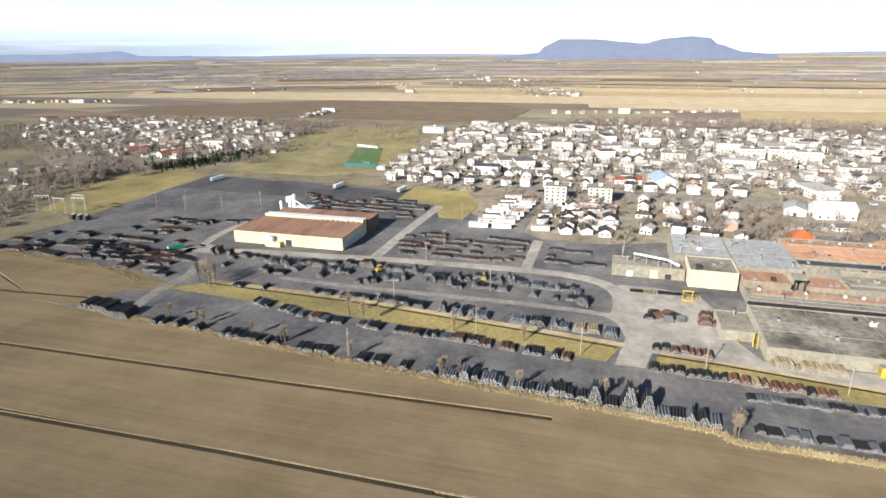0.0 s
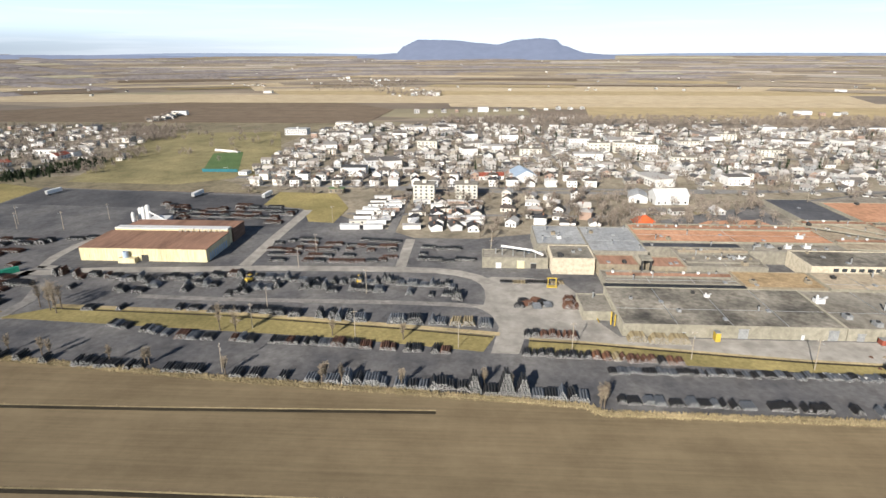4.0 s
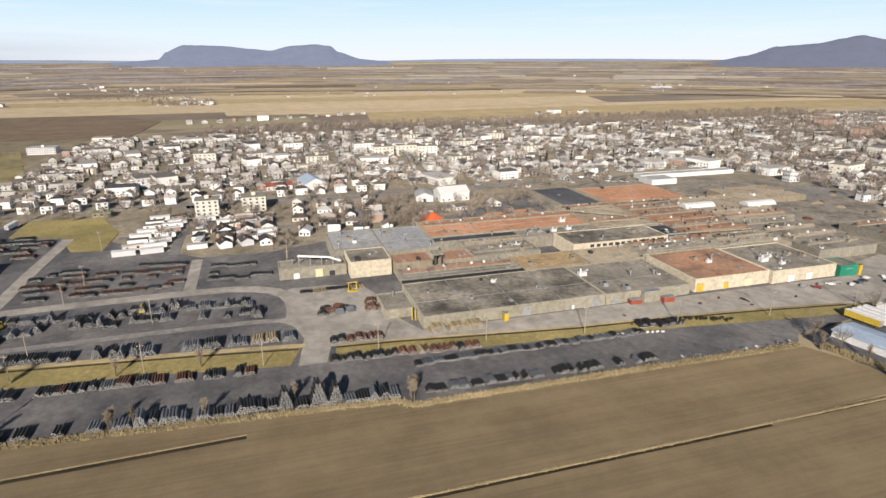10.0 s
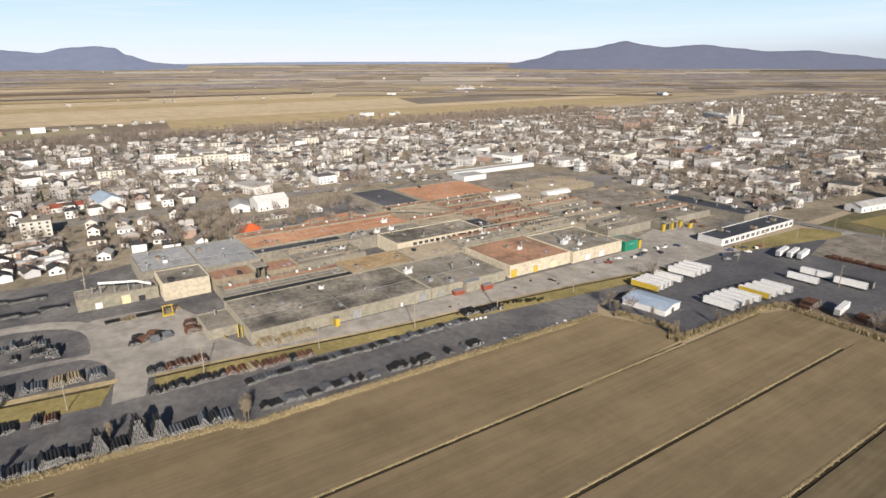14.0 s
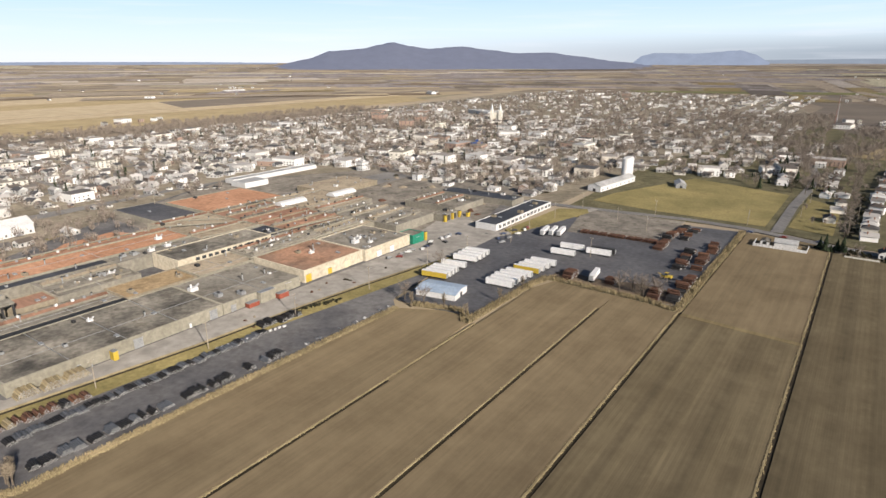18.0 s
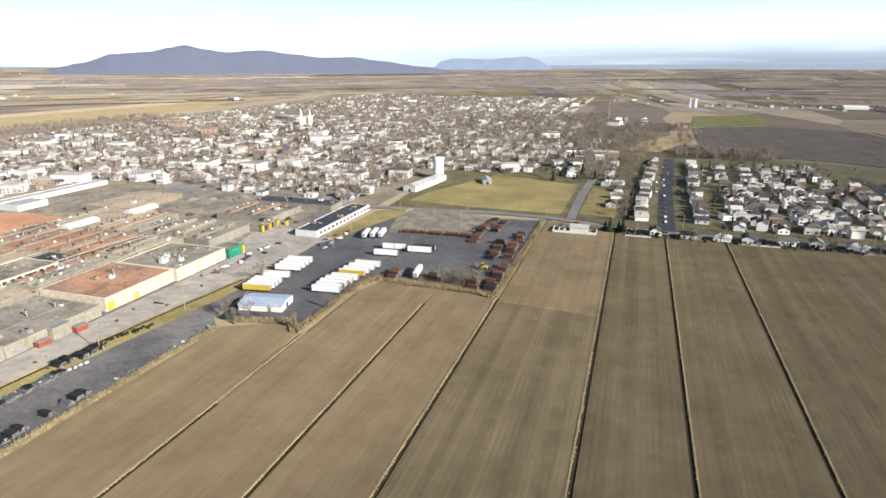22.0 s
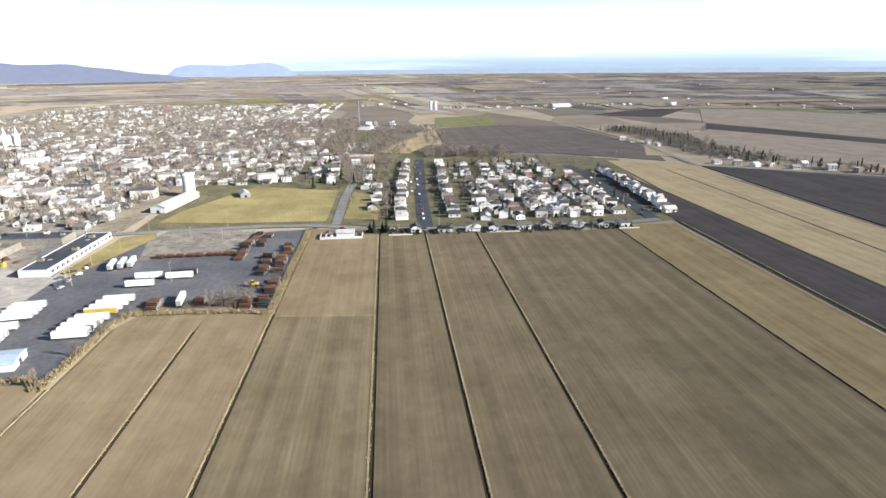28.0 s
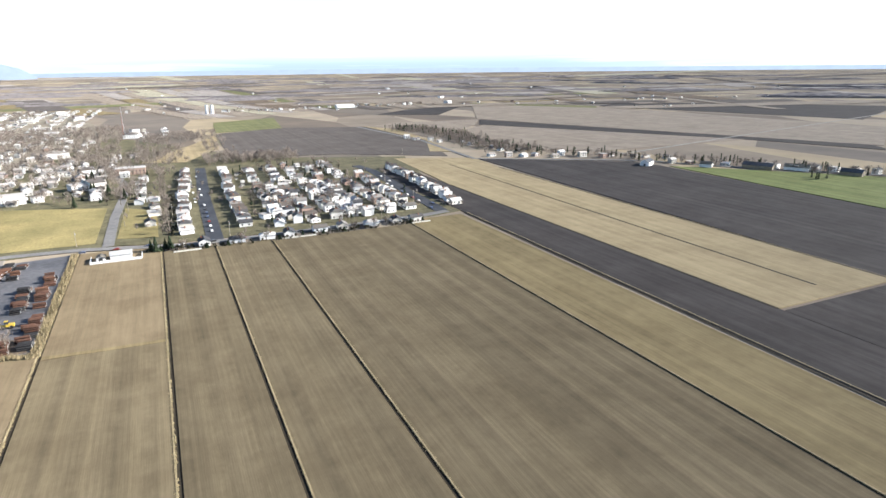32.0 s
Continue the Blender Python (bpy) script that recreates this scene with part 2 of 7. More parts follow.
PLOUGH_B = field_mat("grey_plough", (0.088, 0.078, 0.074), (0.13, 0.115, 0.106), (1, 0), drill=0.2)
GREEN_D = field_mat("dull_winter_green", (0.125, 0.134, 0.066), (0.178, 0.178, 0.088), (1, 0), drill=0.2)
# green-brown lawn, darkened to stand in for shadows between the houses
LAWN = surface("damp_winter_lawn", (0.07, 0.068, 0.036), (0.15, 0.132, 0.075), 0.05, 0.4, 0.95, 0.3, stain=0.7)
# far strips: distance haze is put into these greyed, paled colours
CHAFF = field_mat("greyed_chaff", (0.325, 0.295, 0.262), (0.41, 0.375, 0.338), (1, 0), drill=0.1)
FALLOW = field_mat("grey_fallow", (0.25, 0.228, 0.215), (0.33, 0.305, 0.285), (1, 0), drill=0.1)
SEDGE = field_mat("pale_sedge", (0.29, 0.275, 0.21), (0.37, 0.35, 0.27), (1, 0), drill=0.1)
BROWN = field_mat("brown_plough", (0.125, 0.098, 0.075), (0.172, 0.136, 0.104), (1, 0))
# pale hay, lightened further to stand in for haze over the plain
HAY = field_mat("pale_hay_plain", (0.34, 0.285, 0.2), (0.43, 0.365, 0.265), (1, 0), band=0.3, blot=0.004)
STUB = field_mat("grey_brown_stubble", (0.225, 0.192, 0.158), (0.29, 0.25, 0.208), (1, 0), band=0.4)
ROUGH = surface("rough_olive_land", (0.12, 0.103, 0.07), (0.225, 0.195, 0.13), 0.012, 0.2, 0.95, 0.5, stain=0.8)
GREEN = field_mat("winter_green", (0.13, 0.157, 0.058), (0.19, 0.213, 0.084), (1, 0))
DUST = surface("dusty_asphalt", (0.15, 0.145, 0.142), (0.24, 0.23, 0.22), 0.05, 0.3, 0.9, 0.2, stain=0.6)
GRASS = surface("yellowed_grass", (0.14, 0.122, 0.05), (0.3, 0.248, 0.108), 0.02, 0.5, 0.95, 0.5)
SWARD = surface("green_brown_sward", (0.13, 0.117, 0.058), (0.27, 0.233, 0.122), 0.02, 0.4, 0.95, 0.5, stain=0.6)
TURF = surface("green_turf", (0.06, 0.105, 0.04), (0.1, 0.15, 0.055), 0.02, 0.5, 0.95, 0.3)
TOWNSOIL = surface("town_yards", (0.145, 0.127, 0.096), (0.285, 0.25, 0.195), 0.022, 0.25, 0.95, 0.3, stain=0.8)
# asphalt darkened and blued partly for the shadows across the yard
ASPHALT = surface("yard_asphalt", (0.055, 0.056, 0.065), (0.165, 0.16, 0.16), 0.03, 0.35, 0.8, 0.3, stain=0.6)
ASPHALT_D = surface("dark_asphalt", (0.08, 0.081, 0.092), (0.165, 0.163, 0.17), 0.02, 0.35, 0.7, 0.3, stain=0.5)
# asphalt darkened to stand in for pipe shadows behind the warehouse
ASPHALT_SH = surface("worn_black_asphalt", (0.042, 0.043, 0.05), (0.105, 0.103, 0.108), 0.025, 0.35, 0.8, 0.3, stain=0.6)
YARD_T = surface("dusty_works_ground", (0.1, 0.092, 0.082), (0.27, 0.245, 0.21), 0.05, 0.3, 0.9, 0.2, stain=0.9)
ROAD = surface("pale_gravel_road", (0.205, 0.195, 0.182), (0.32, 0.302, 0.278), 0.04, 0.15, 0.9, 0.1, stain=0.3)
STREET = surface("street_asphalt", (0.13, 0.128, 0.13), (0.2, 0.195, 0.19), 0.03, 0.4, 0.85, 0.2)
# dark asphalt with the house shadows over the street put into its colour
STREET_D = surface("dark_street_asphalt", (0.03, 0.034, 0.044), (0.058, 0.062, 0.072), 0.03, 0.4, 0.8, 0.2)
DITCH = surface("ditch_mud", (0.022, 0.018, 0.012), (0.05, 0.04, 0.024), 0.06, 0.8, 0.95, 0.5)
VERGE = surface("dry_reeds", (0.245, 0.2, 0.112), (0.41, 0.335, 0.2), 0.07, 0.9, 0.95, 0.6, vary=0.35, islands=True)
WOOD = surface("weathered_pole_wood", (0.28, 0.24, 0.19), (0.42, 0.37, 0.3), 0.5, 4.0, 0.85, 0.2)
BARK = surface("grey_bark", (0.1, 0.082, 0.064), (0.19, 0.155, 0.12), 0.6, 5.0, 0.95, 0.4)
# twig brown, lightened partly to stand in for haze over far trees
TWIG = surface("bare_twigs", (0.225, 0.19, 0.162), (0.37, 0.315, 0.268), 0.3, 2.0, 0.95, 0, vary=0.35, islands=True)
TWIG_P = surface("pale_poplar_twigs", (0.27, 0.225, 0.165), (0.4, 0.335, 0.25), 0.3, 2.0, 0.95, 0, vary=0.3, islands=True)
GREEND = surface("dull_green_roof", (0.09, 0.14, 0.07), (0.13, 0.2, 0.1), 0.2, 2.0, 0.8, 0.05)
NEEDLE = surface("dark_needles", (0.02, 0.035, 0.018), (0.05, 0.065, 0.03), 0.5, 3.0, 0.95, 0, vary=0.4, islands=True)
WHITE = surface("white_steel", (0.66, 0.66, 0.66), (0.8, 0.8, 0.8), 0.2, 2.0, 0.5, 0.05, stain=0.25, spec=0.4)
BRIGHT = surface("bright_white_panel", (0.8, 0.8, 0.8), (0.88, 0.88, 0.88), 0.2, 2.0, 0.5, 0.05, stain=0.12, spec=0.4)
YELLOW = surface("yellow_paint", (0.5, 0.36, 0.05), (0.62, 0.45, 0.07), 0.2, 2.0, 0.55, 0.05, stain=0.3)
GREENP = surface("green_paint", (0.02, 0.2, 0.13), (0.03, 0.27, 0.18), 0.2, 2.0, 0.55, 0.05)
BLUEP = surface("blue_grey_steel", (0.35, 0.45, 0.6), (0.48, 0.58, 0.7), 0.2, 2.0, 0.5, 0.05)
REDP = surface("faded_red_paint", (0.25, 0.07, 0.045), (0.35, 0.1, 0.065), 0.2, 2.0, 0.6, 0.05)
TEAL = surface("dark_teal_padding", (0.02, 0.13, 0.16), (0.03, 0.18, 0.22), 0.2, 2.0, 0.6, 0.05)
BUSH = surface("dark_bush", (0.035, 0.035, 0.02), (0.075, 0.068, 0.04), 0.5, 3.0, 0.95, 0, vary=0.4, islands=True)
DARK = surface("dark_steel", (0.03, 0.03, 0.032), (0.06, 0.06, 0.06), 0.3, 3.0, 0.6, 0.1)
GREYM = surface("galvanised_steel", (0.3, 0.31, 0.32), (0.45, 0.46, 0.47), 0.3, 3.0, 0.45, 0.1, metal=0.3)
RUBBER = surface("tyre_rubber", (0.015, 0.015, 0.015), (0.03, 0.03, 0.03), 0.5, 4.0, 0.9, 0.2)
GLASS = surface("dark_window_glass", (0.03, 0.035, 0.045), (0.07, 0.08, 0.09), 0.3, 2.0, 0.12, 0, stain=0.0, spec=0.6)
PALEW = surface("pale_works_wall", (0.24, 0.225, 0.18), (0.33, 0.31, 0.255), 0.05, 0.5, 0.8, 0.1, stain=0.18)
CREAM = surface("cream_cladding", (0.62, 0.54, 0.34), (0.74, 0.66, 0.44), 0.05, 1.2, 0.7, 0.1, stretch=(1, 1, 0.15))
TANWALL = surface("tan_brick_wall", (0.22, 0.19, 0.14), (0.31, 0.265, 0.2), 0.05, 0.5, 0.9, 0.2, stain=0.18)
GREYWALL = surface("grey_block_wall", (0.2, 0.19, 0.16), (0.29, 0.27, 0.23), 0.05, 0.5, 0.9, 0.2, stain=0.18)
PINKW = surface("weathered_pink_brick", (0.33, 0.235, 0.19), (0.43, 0.315, 0.26), 0.1, 1.5, 0.9, 0.2)
BRICKW = surface("red_brick_wall", (0.22, 0.11, 0.075), (0.32, 0.165, 0.11), 0.1, 1.5, 0.9, 0.2)
ROOF_G = surface("grey_gravel_roof", (0.13, 0.122, 0.108), (0.27, 0.25, 0.215), 0.03, 0.5, 0.9, 0.2, stain=0.9)
ROOF_D = surface("black_tar_roof", (0.045, 0.043, 0.04), (0.27, 0.25, 0.215), 0.05, 0.4, 0.95, 0.2, stain=0.9)
ROOF_S = surface("silver_coated_roof", (0.4, 0.405, 0.41), (0.55, 0.55, 0.545), 0.03, 0.5, 0.6, 0.1, stain=0.6)
ROOF_O = surface("orange_gravel_roof", (0.31, 0.165, 0.1), (0.44, 0.25, 0.16), 0.03, 0.4, 0.9, 0.2, stain=0.7)
ROOF_R = surface("rusty_brown_roof", (0.18, 0.105, 0.075), (0.29, 0.17, 0.12), 0.03, 0.6, 0.8, 0.2, stain=0.8, stretch=(0.15, 1, 1))
ROOF_RB = surface("patched_orange_brown_roof", (0.13, 0.105, 0.085), (0.36, 0.205, 0.135), 0.035, 0.5, 0.85, 0.2, stain=0.8)
ROOF_T = surface("tan_gravel_roof", (0.24, 0.2, 0.15), (0.34, 0.29, 0.22), 0.03, 0.5, 0.9, 0.2, stain=0.7)
ROOF_B = surface("blue_black_roof", (0.045, 0.048, 0.058), (0.1, 0.105, 0.12), 0.03, 0.5, 0.6, 0.2, stain=0.6)
ROOF_Y = surface("ochre_gravel_roof", (0.26, 0.19, 0.11), (0.36, 0.27, 0.165), 0.04, 0.5, 0.9, 0.2, stain=0.7)
CREAMW = surface("pale_cream_wall", (0.47, 0.42, 0.33), (0.58, 0.525, 0.42), 0.05, 0.6, 0.8, 0.1, stain=0.18)
RIDGE = surface("orange_tent_roof", (0.6, 0.12, 0.04), (0.75, 0.17, 0.06), 0.2, 2.0, 0.6, 0.05)
PIPE_D = surface("black_coated_pipe", (0.022, 0.021, 0.022), (0.055, 0.053, 0.053), 0.25, 2.0, 0.5, 0.1, vary=0.4, islands=True)
# grey pipe, lightened to blue-grey to stand in for sunlit pile faces
PIPE_L = surface("grey_zinc_pipe", (0.1, 0.11, 0.128), (0.2, 0.214, 0.238), 0.25, 2.0, 0.5, 0.1, vary=0.3, islands=True)
PIPE_R = surface("rusty_pipe", (0.07, 0.04, 0.03), (0.15, 0.075, 0.05), 0.25, 2.0, 0.8, 0.2, vary=0.4, islands=True)
PIPE_O = surface("red_oxide_pipe", (0.11, 0.058, 0.038), (0.19, 0.098, 0.062), 0.25, 2.0, 0.8, 0.2, vary=0.4, islands=True)
# cement lining, paled further to stand in for sunlit pipe ends
LINING = surface("cement_lining", (0.36, 0.37, 0.38), (0.54, 0.54, 0.54), 0.5, 3.0, 0.9, 0.1)
PIPE_T = surface("tan_lined_pipe", (0.23, 0.185, 0.11), (0.36, 0.3, 0.19), 0.25, 2.0, 0.8, 0.2, vary=0.35, islands=True)
WALLS = [(0.84, 0.83, 0.82), (0.66, 0.62, 0.55), (0.82, 0.82, 0.81), (0.7, 0.69, 0.67), (0.78, 0.75, 0.69), (0.8, 0.81, 0.82), (0.85, 0.84, 0.83), (0.36, 0.26, 0.21), (0.55, 0.56, 0.58)]
ROOFS = [(0.16, 0.148, 0.14), (0.27, 0.245, 0.225), (0.08, 0.08, 0.085), (0.36, 0.335, 0.31), (0.14, 0.12, 0.105), (0.5, 0.475, 0.45), (0.43, 0.405, 0.38)]
HROOFS = [(0.075, 0.072, 0.072), (0.12, 0.11, 0.1), (0.05, 0.05, 0.055), (0.2, 0.187, 0.175), (0.09, 0.075, 0.065), (0.42, 0.405, 0.39), (0.5, 0.49, 0.475)]
HWALL, HROOF = palette("house_siding", WALLS[:1] + WALLS[2:7] + WALLS, dirt=0.2), palette("house_shingles", HROOFS, 0.9)
FWALL, FROOF = palette("far_siding", WALLS[:1] + WALLS[2:7] + WALLS, 0.8, True, 0.15), palette("far_shingles", ROOFS + [(0.62, 0.6, 0.58), (0.5, 0.48, 0.46)], 0.9, True)
CARS = palette("car_paint", [(0.7, 0.7, 0.7), (0.05, 0.05, 0.055), (0.3, 0.31, 0.32), (0.2, 0.045, 0.04), (0.06, 0.08, 0.14), (0.75, 0.75, 0.73)], 0.3, False, 0.1)


# ---------------- mesh helpers ----------------
class Shape:
    """Collects faces of one mesh; each face carries a material slot."""

    def __init__(self):
        self.v, self.f, self.m = [], [], []

    def add(self, verts, faces, slot=0):
        k = len(self.v)
        self.v += verts
        self.f += [tuple(i + k for i in f) for f in faces]
        self.m += [slot] * len(faces)
        return self

    def box(self, x0, x1, y0, y1, z0, z1, slot=0, turn=0.0, mid=(0, 0)):
        p = [(x, y, z) for z in (z0, z1) for x, y in ((x0, y0), (x1, y0), (x1, y1), (x0, y1))]
        if turn:
            c, s = math.cos(turn), math.sin(turn)
            p = [(mid[0] + (x - mid[0]) * c - (y - mid[1]) * s, mid[1] + (x - mid[0]) * s + (y - mid[1]) * c, z) for x, y, z in p]
        return self.add(p, [(3, 2, 1, 0), (4, 5, 6, 7), (0, 1, 5, 4), (1, 2, 6, 5), (2, 3, 7, 6), (3, 0, 4, 7)], slot)

    def slab(self, pts, z0, z1, slot=0, side=None):
        n = len(pts)
        area = sum(pts[i][0] * pts[(i + 1) % n][1] - pts[(i + 1) % n][0] * pts[i][1] for i in range(n))
        if area < 0:
            pts = pts[::-1]
        self.add([(x, y, z) for z in (z0, z1) for x, y in pts], [tuple(range(n, 2 * n))], slot)
        k = len(self.v) - 2 * n
        self.f += [(k + i, k + (i + 1) % n, k + n + (i + 1) % n, k + n + i) for i in range(n)]
        self.m += [slot if side is None else side] * n
        return self

    def gable(self, x0, x1, y0, y1, z0, z1, along_y=True, slot=0, t=0.25):
        """Pitched roof shell with thickness, ridge along y or x."""
        if along_y:
            xm = (x0 + x1) / 2
            ring = [(x0, z0), (xm, z1), (x1, z0), (x1, z0 - t), (xm, z1 - t), (x0, z0 - t)]
            p = [(x, y, z) for y in (y0, y1) for x, z in ring]
        else:
            ym = (y0 + y1) / 2
            ring = [(y0, z0), (ym, z1), (y1, z0), (y1, z0 - t), (ym, z1 - t), (y0, z0 - t)]
            p = [(x, y, z) for x in (x1, x0) for y, z in ring]
        return self.add(p, [(0, 1, 7, 6), (1, 2, 8, 7), (2, 3, 9, 8), (3, 4, 10, 9), (4, 5, 11, 10), (5, 0, 6, 11), (5, 4, 1, 0), (4, 3, 2, 1), (6, 7, 10, 11), (7, 8, 9, 10)], slot)

    def hip(self, x0, x1, y0, y1, z0, z1, slot=0):
        if y1 - y0 >= x1 - x0:
            k, xm = (x1 - x0) / 2, (x0 + x1) / 2
            r = [(xm, y0 + k * 0.9, z1), (xm, y1 - k * 0.9, z1)]
            fs = [(0, 1, 4), (1, 2, 5, 4), (2, 3, 5), (3, 0, 4, 5), (3, 2, 1, 0)]
        else:
            k, ym = (y1 - y0) / 2, (y0 + y1) / 2
            r = [(x0 + k * 0.9, ym, z1), (x1 - k * 0.9, ym, z1)]
            fs = [(0, 1, 5, 4), (1, 2, 5), (2, 3, 4, 5), (3, 0, 4), (3, 2, 1, 0)]
        return self.add([(x0, y0, z0), (x1, y0, z0), (x1, y1, z0), (x0, y1, z0)] + r, fs, slot)

    def ends(self, x0, x1, y0, y1, z0, z1, along_y=True, slot=0):
        """Walls with gable ends, closed under the roof."""
        if along_y:
            xm = (x0 + x1) / 2
            p = [(x, y, z) for y in (y0, y1) for x, z in ((x0, 0), (x1, 0), (x1, z0), (xm, z1), (x0, z0))]
        else:
            ym = (y0 + y1) / 2
            p = [(x, y, z) for x in (x1, x0) for y, z in ((y0, 0), (y1, 0), (y1, z0), (ym, z1), (y0, z0))]
        return self.add(p, [(0, 1, 2, 3, 4), (9, 8, 7, 6, 5), (1, 6, 7, 2), (2, 7, 8, 3), (3, 8, 9, 4), (5, 0, 4, 9), (0, 5, 6, 1)], slot)

    def tube(self, a, b, ra, rb, n=6, slot=0, caps=True):
        a, b = Vector(a), Vector(b)
        d = (b - a).normalized()
        s = d.orthogonal().normalized()
        u = d.cross(s)
        p = []
        for c, r in ((a, ra), (b, rb)):
            p += [tuple(c + (s * math.cos(k * math.tau / n) + u * math.sin(k * math.tau / n)) * r) for k in range(n)]
        fs = [(k, (k + 1) % n, n + (k + 1) % n, n + k) for k in range(n)]
        if caps:
            fs += [tuple(range(n - 1, -1, -1)), tuple(range(n, 2 * n))]
        return self.add(p, fs, slot)

    def mesh(self, name, *mats):
        me = bpy.data.meshes.new(name)
        me.from_pydata(self.v, [], self.f)
        for m in mats:
            me.materials.append(m)
        if len(mats) > 1:
            me.polygons.foreach_set("material_index", self.m)
        me.update()
        return me


def thing(name, label, category, x=0.0, y=0.0, z=0.0, rz=0.0, group="", kind=""):
    ob = tagged(new(name), label, category, group, kind)
    ob.matrix_world = pose(x, y, z, 0, 0, rz)
    return ob


def part(name, data, parent, label="", at=None):
    ob = new(name, data)
    ob.parent = parent
    if at is not None:
        ob.matrix_basis = at
    if label:
        ob["label"] = label
    return ob


def solid(name, shape, mats, label, category, group="", kind=""):
    return tagged(new(name, shape.mesh(name, *mats)), label, category, group, kind)


rng = random.Random(7)


def terr(x, y):
    """Height of the land: flat round the town, raised far off to fit the camera's horizon."""
    d = math.hypot(x, y)
    return 0.0 if d < 2300 else 97.0 * ((d - 2300) / 2550) ** 1.5

# ---------------- ground ----------------
def ground_sheet():
    s, rings, n = Shape(), [0, 400, 900, 1500, 2000, 2300] + list(range(2380, 4851, 65)), 144
    pts = [(0.0, 0.0, -0.6)]
    for r in rings[1:]:
        for k in range(n):
            a = k * math.tau / n
            pts.append((r * math.cos(a), r * math.sin(a), terr(r, 0) - 0.6))
    fs = [(0, 1 + k, 1 + (k + 1) % n) for k in range(n)]
    for i in range(len(rings) - 2):
        o = 1 + i * n
        fs += [(o + k, o + n + k, o + n + (k + 1) % n, o + (k + 1) % n) for k in range(n)]
    s.add(pts, fs)
    ob = solid("ground", s, [LAND], "flat farmland of long lots reaching the horizon", "ground", kind="structure")
    ob.data.shade_smooth()


ground_sheet()


def field(name, pts, mat, label, z=0.0, cat="field"):
    return solid(name, Shape().slab(pts, -0.9, z), [mat], label, cat, kind="structure")


# long lots of ploughed land, with ditches as gaps between them
D = 0.85                                  # half a ditch's width
lots = [(-127, -88, -300, 262, SOIL), (-88, -54, -300, 279, SOIL), (-54, -2, -300, 274, SOIL_B), (-54, -2, 274.6, 449, SOIL),
        (-2, 32, -300, 430, SOIL_B), (32, 71, -300, 428, SOIL_B), (71, 181, -300, 424, SOIL_B), (181, 232, -300, 436, OLIVE)]
for k, (xa, xb, ya, yb, m) in enumerate(lots):
    field(f"field_{k + 1}", [(xa + D, ya), (xb - D, ya), (xb - D, yb), (xa + D, yb)], m, "long lot of brown crop stubble between ditches")
field("field_9", [(-140, 220), (-131, 209), (-128.1, 150), (-128.1, -300), (-206, -300), (-203.5, -262), (-198.8, -208), (-193.8, -158), (-187.8, -108), (-185.3, -83), (-182.3, -45), (-179.3, -10), (-176.8, 20), (-174.8, 38), (-170.8, 41), (-170.3, 100), (-169.8, 134), (-167.8, 206)], SOIL, "brown stubble field beside the pipe yard")
field("field_10", [(-131, 213), (-127, 150), (-127, 268), (-122, 284), (-55, 281), (-55, 279), (-87, 279), (-88, 262), (-125.9, 262), (-125.9, 150), (-128, 150)], SOIL, "headland of stubble beside the trailer yard fence", -0.03)
field("field_15", [(-236, -336), (-204, -262), (-197, -305), (-197, -420), (-260, -420)], SOIL, "brown stubble beyond the far end of the yard", -0.05)
field("field_16", [(233.2, -160), (281, -160), (281, 170), (281, 760), (232, 640), (238, 440)], PLOUGH, "strip of freshly ploughed dark soil")
field("field_17", [(281, 174), (378, 174), (388, 640), (400, 730), (300, 780), (282, 560)], TAN, "pale tan strip of cut hay", 0.05)
field("field_18", [(281.5, -160), (560, -160), (560, 170), (281.5, 171)], PLOUGH, "dark ploughed field end", -0.02)
field("field_19", [(380, 172), (556, 172), (572, 560), (560, 600), (400, 712)], PLOUGH, "wide field of dark ploughed soil")
field("field_20", [(560, 200), (800, 200), (735, 366), (660, 454), (578, 546)], GREEN, "bright green field of winter grass", 0.02)
field("field_21", [(95, 900), (250, 860), (376, 765), (430, 960), (416, 1260), (250, 1335), (108, 1270)], PLOUGH_B, "dark ploughed field behind the houses")
field("field_22", [(108, 1295), (250, 1330), (286, 1640), (130, 1560)], GREEN_D, "pale green square of winter grass", 0.02)
field("field_23", [(455, 980), (640, 1180), (720, 1310), (500, 1320), (430, 1270)], STUB, "grey brown stubble field behind the road", 0.02)
field("field_37", [(416, 1278), (456, 1177), (440, 1000), (424, 913), (402, 804), (373, 821), (428, 960)], TAN, "tan wedge of cut hay beside the country road", 0.06)
field("field_38", [(-22, 905), (36, 885), (92, 1030), (108, 1270), (60, 1110)], TAN, "tan wedge of cut hay before the wood", 0.06)
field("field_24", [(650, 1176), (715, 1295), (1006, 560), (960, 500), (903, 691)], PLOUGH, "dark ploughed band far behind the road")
field("field_25", [(600, 700), (900, 700), (655, 1170), (440, 960), (520, 760)], STUB, "pale grey stubble field behind the road", 0.01)
field("field_26", [(1006, 540), (1300, 700), (1280, 1500), (1000, 1880), (720, 1320)], STUB, "wide pale grey stubble field in the distance", 0.01)
field("field_27", [(1290, 1560), (1500, 1706), (2000, 1072), (1451, 840)], PLOUGH, "dark ploughed field in the distance")
field("field_28", [(1000, 1905), (1060, 1960), (1290, 1570), (1227, 1494)], GREEN_D, "thin green band of winter grass", 0.02)
field("field_29", [(700, 1500), (980, 1890), (709, 1750), (560, 1600)], PLOUGH, "dark ploughed field in the distance")
field("field_30", [(-1016, -190), (-1016, -1020), (-1194, -1020), (-1440, -700), (-1440, -300), (-1270, -175)], BROWN, "broad brown ploughed field west of the town", -0.02)
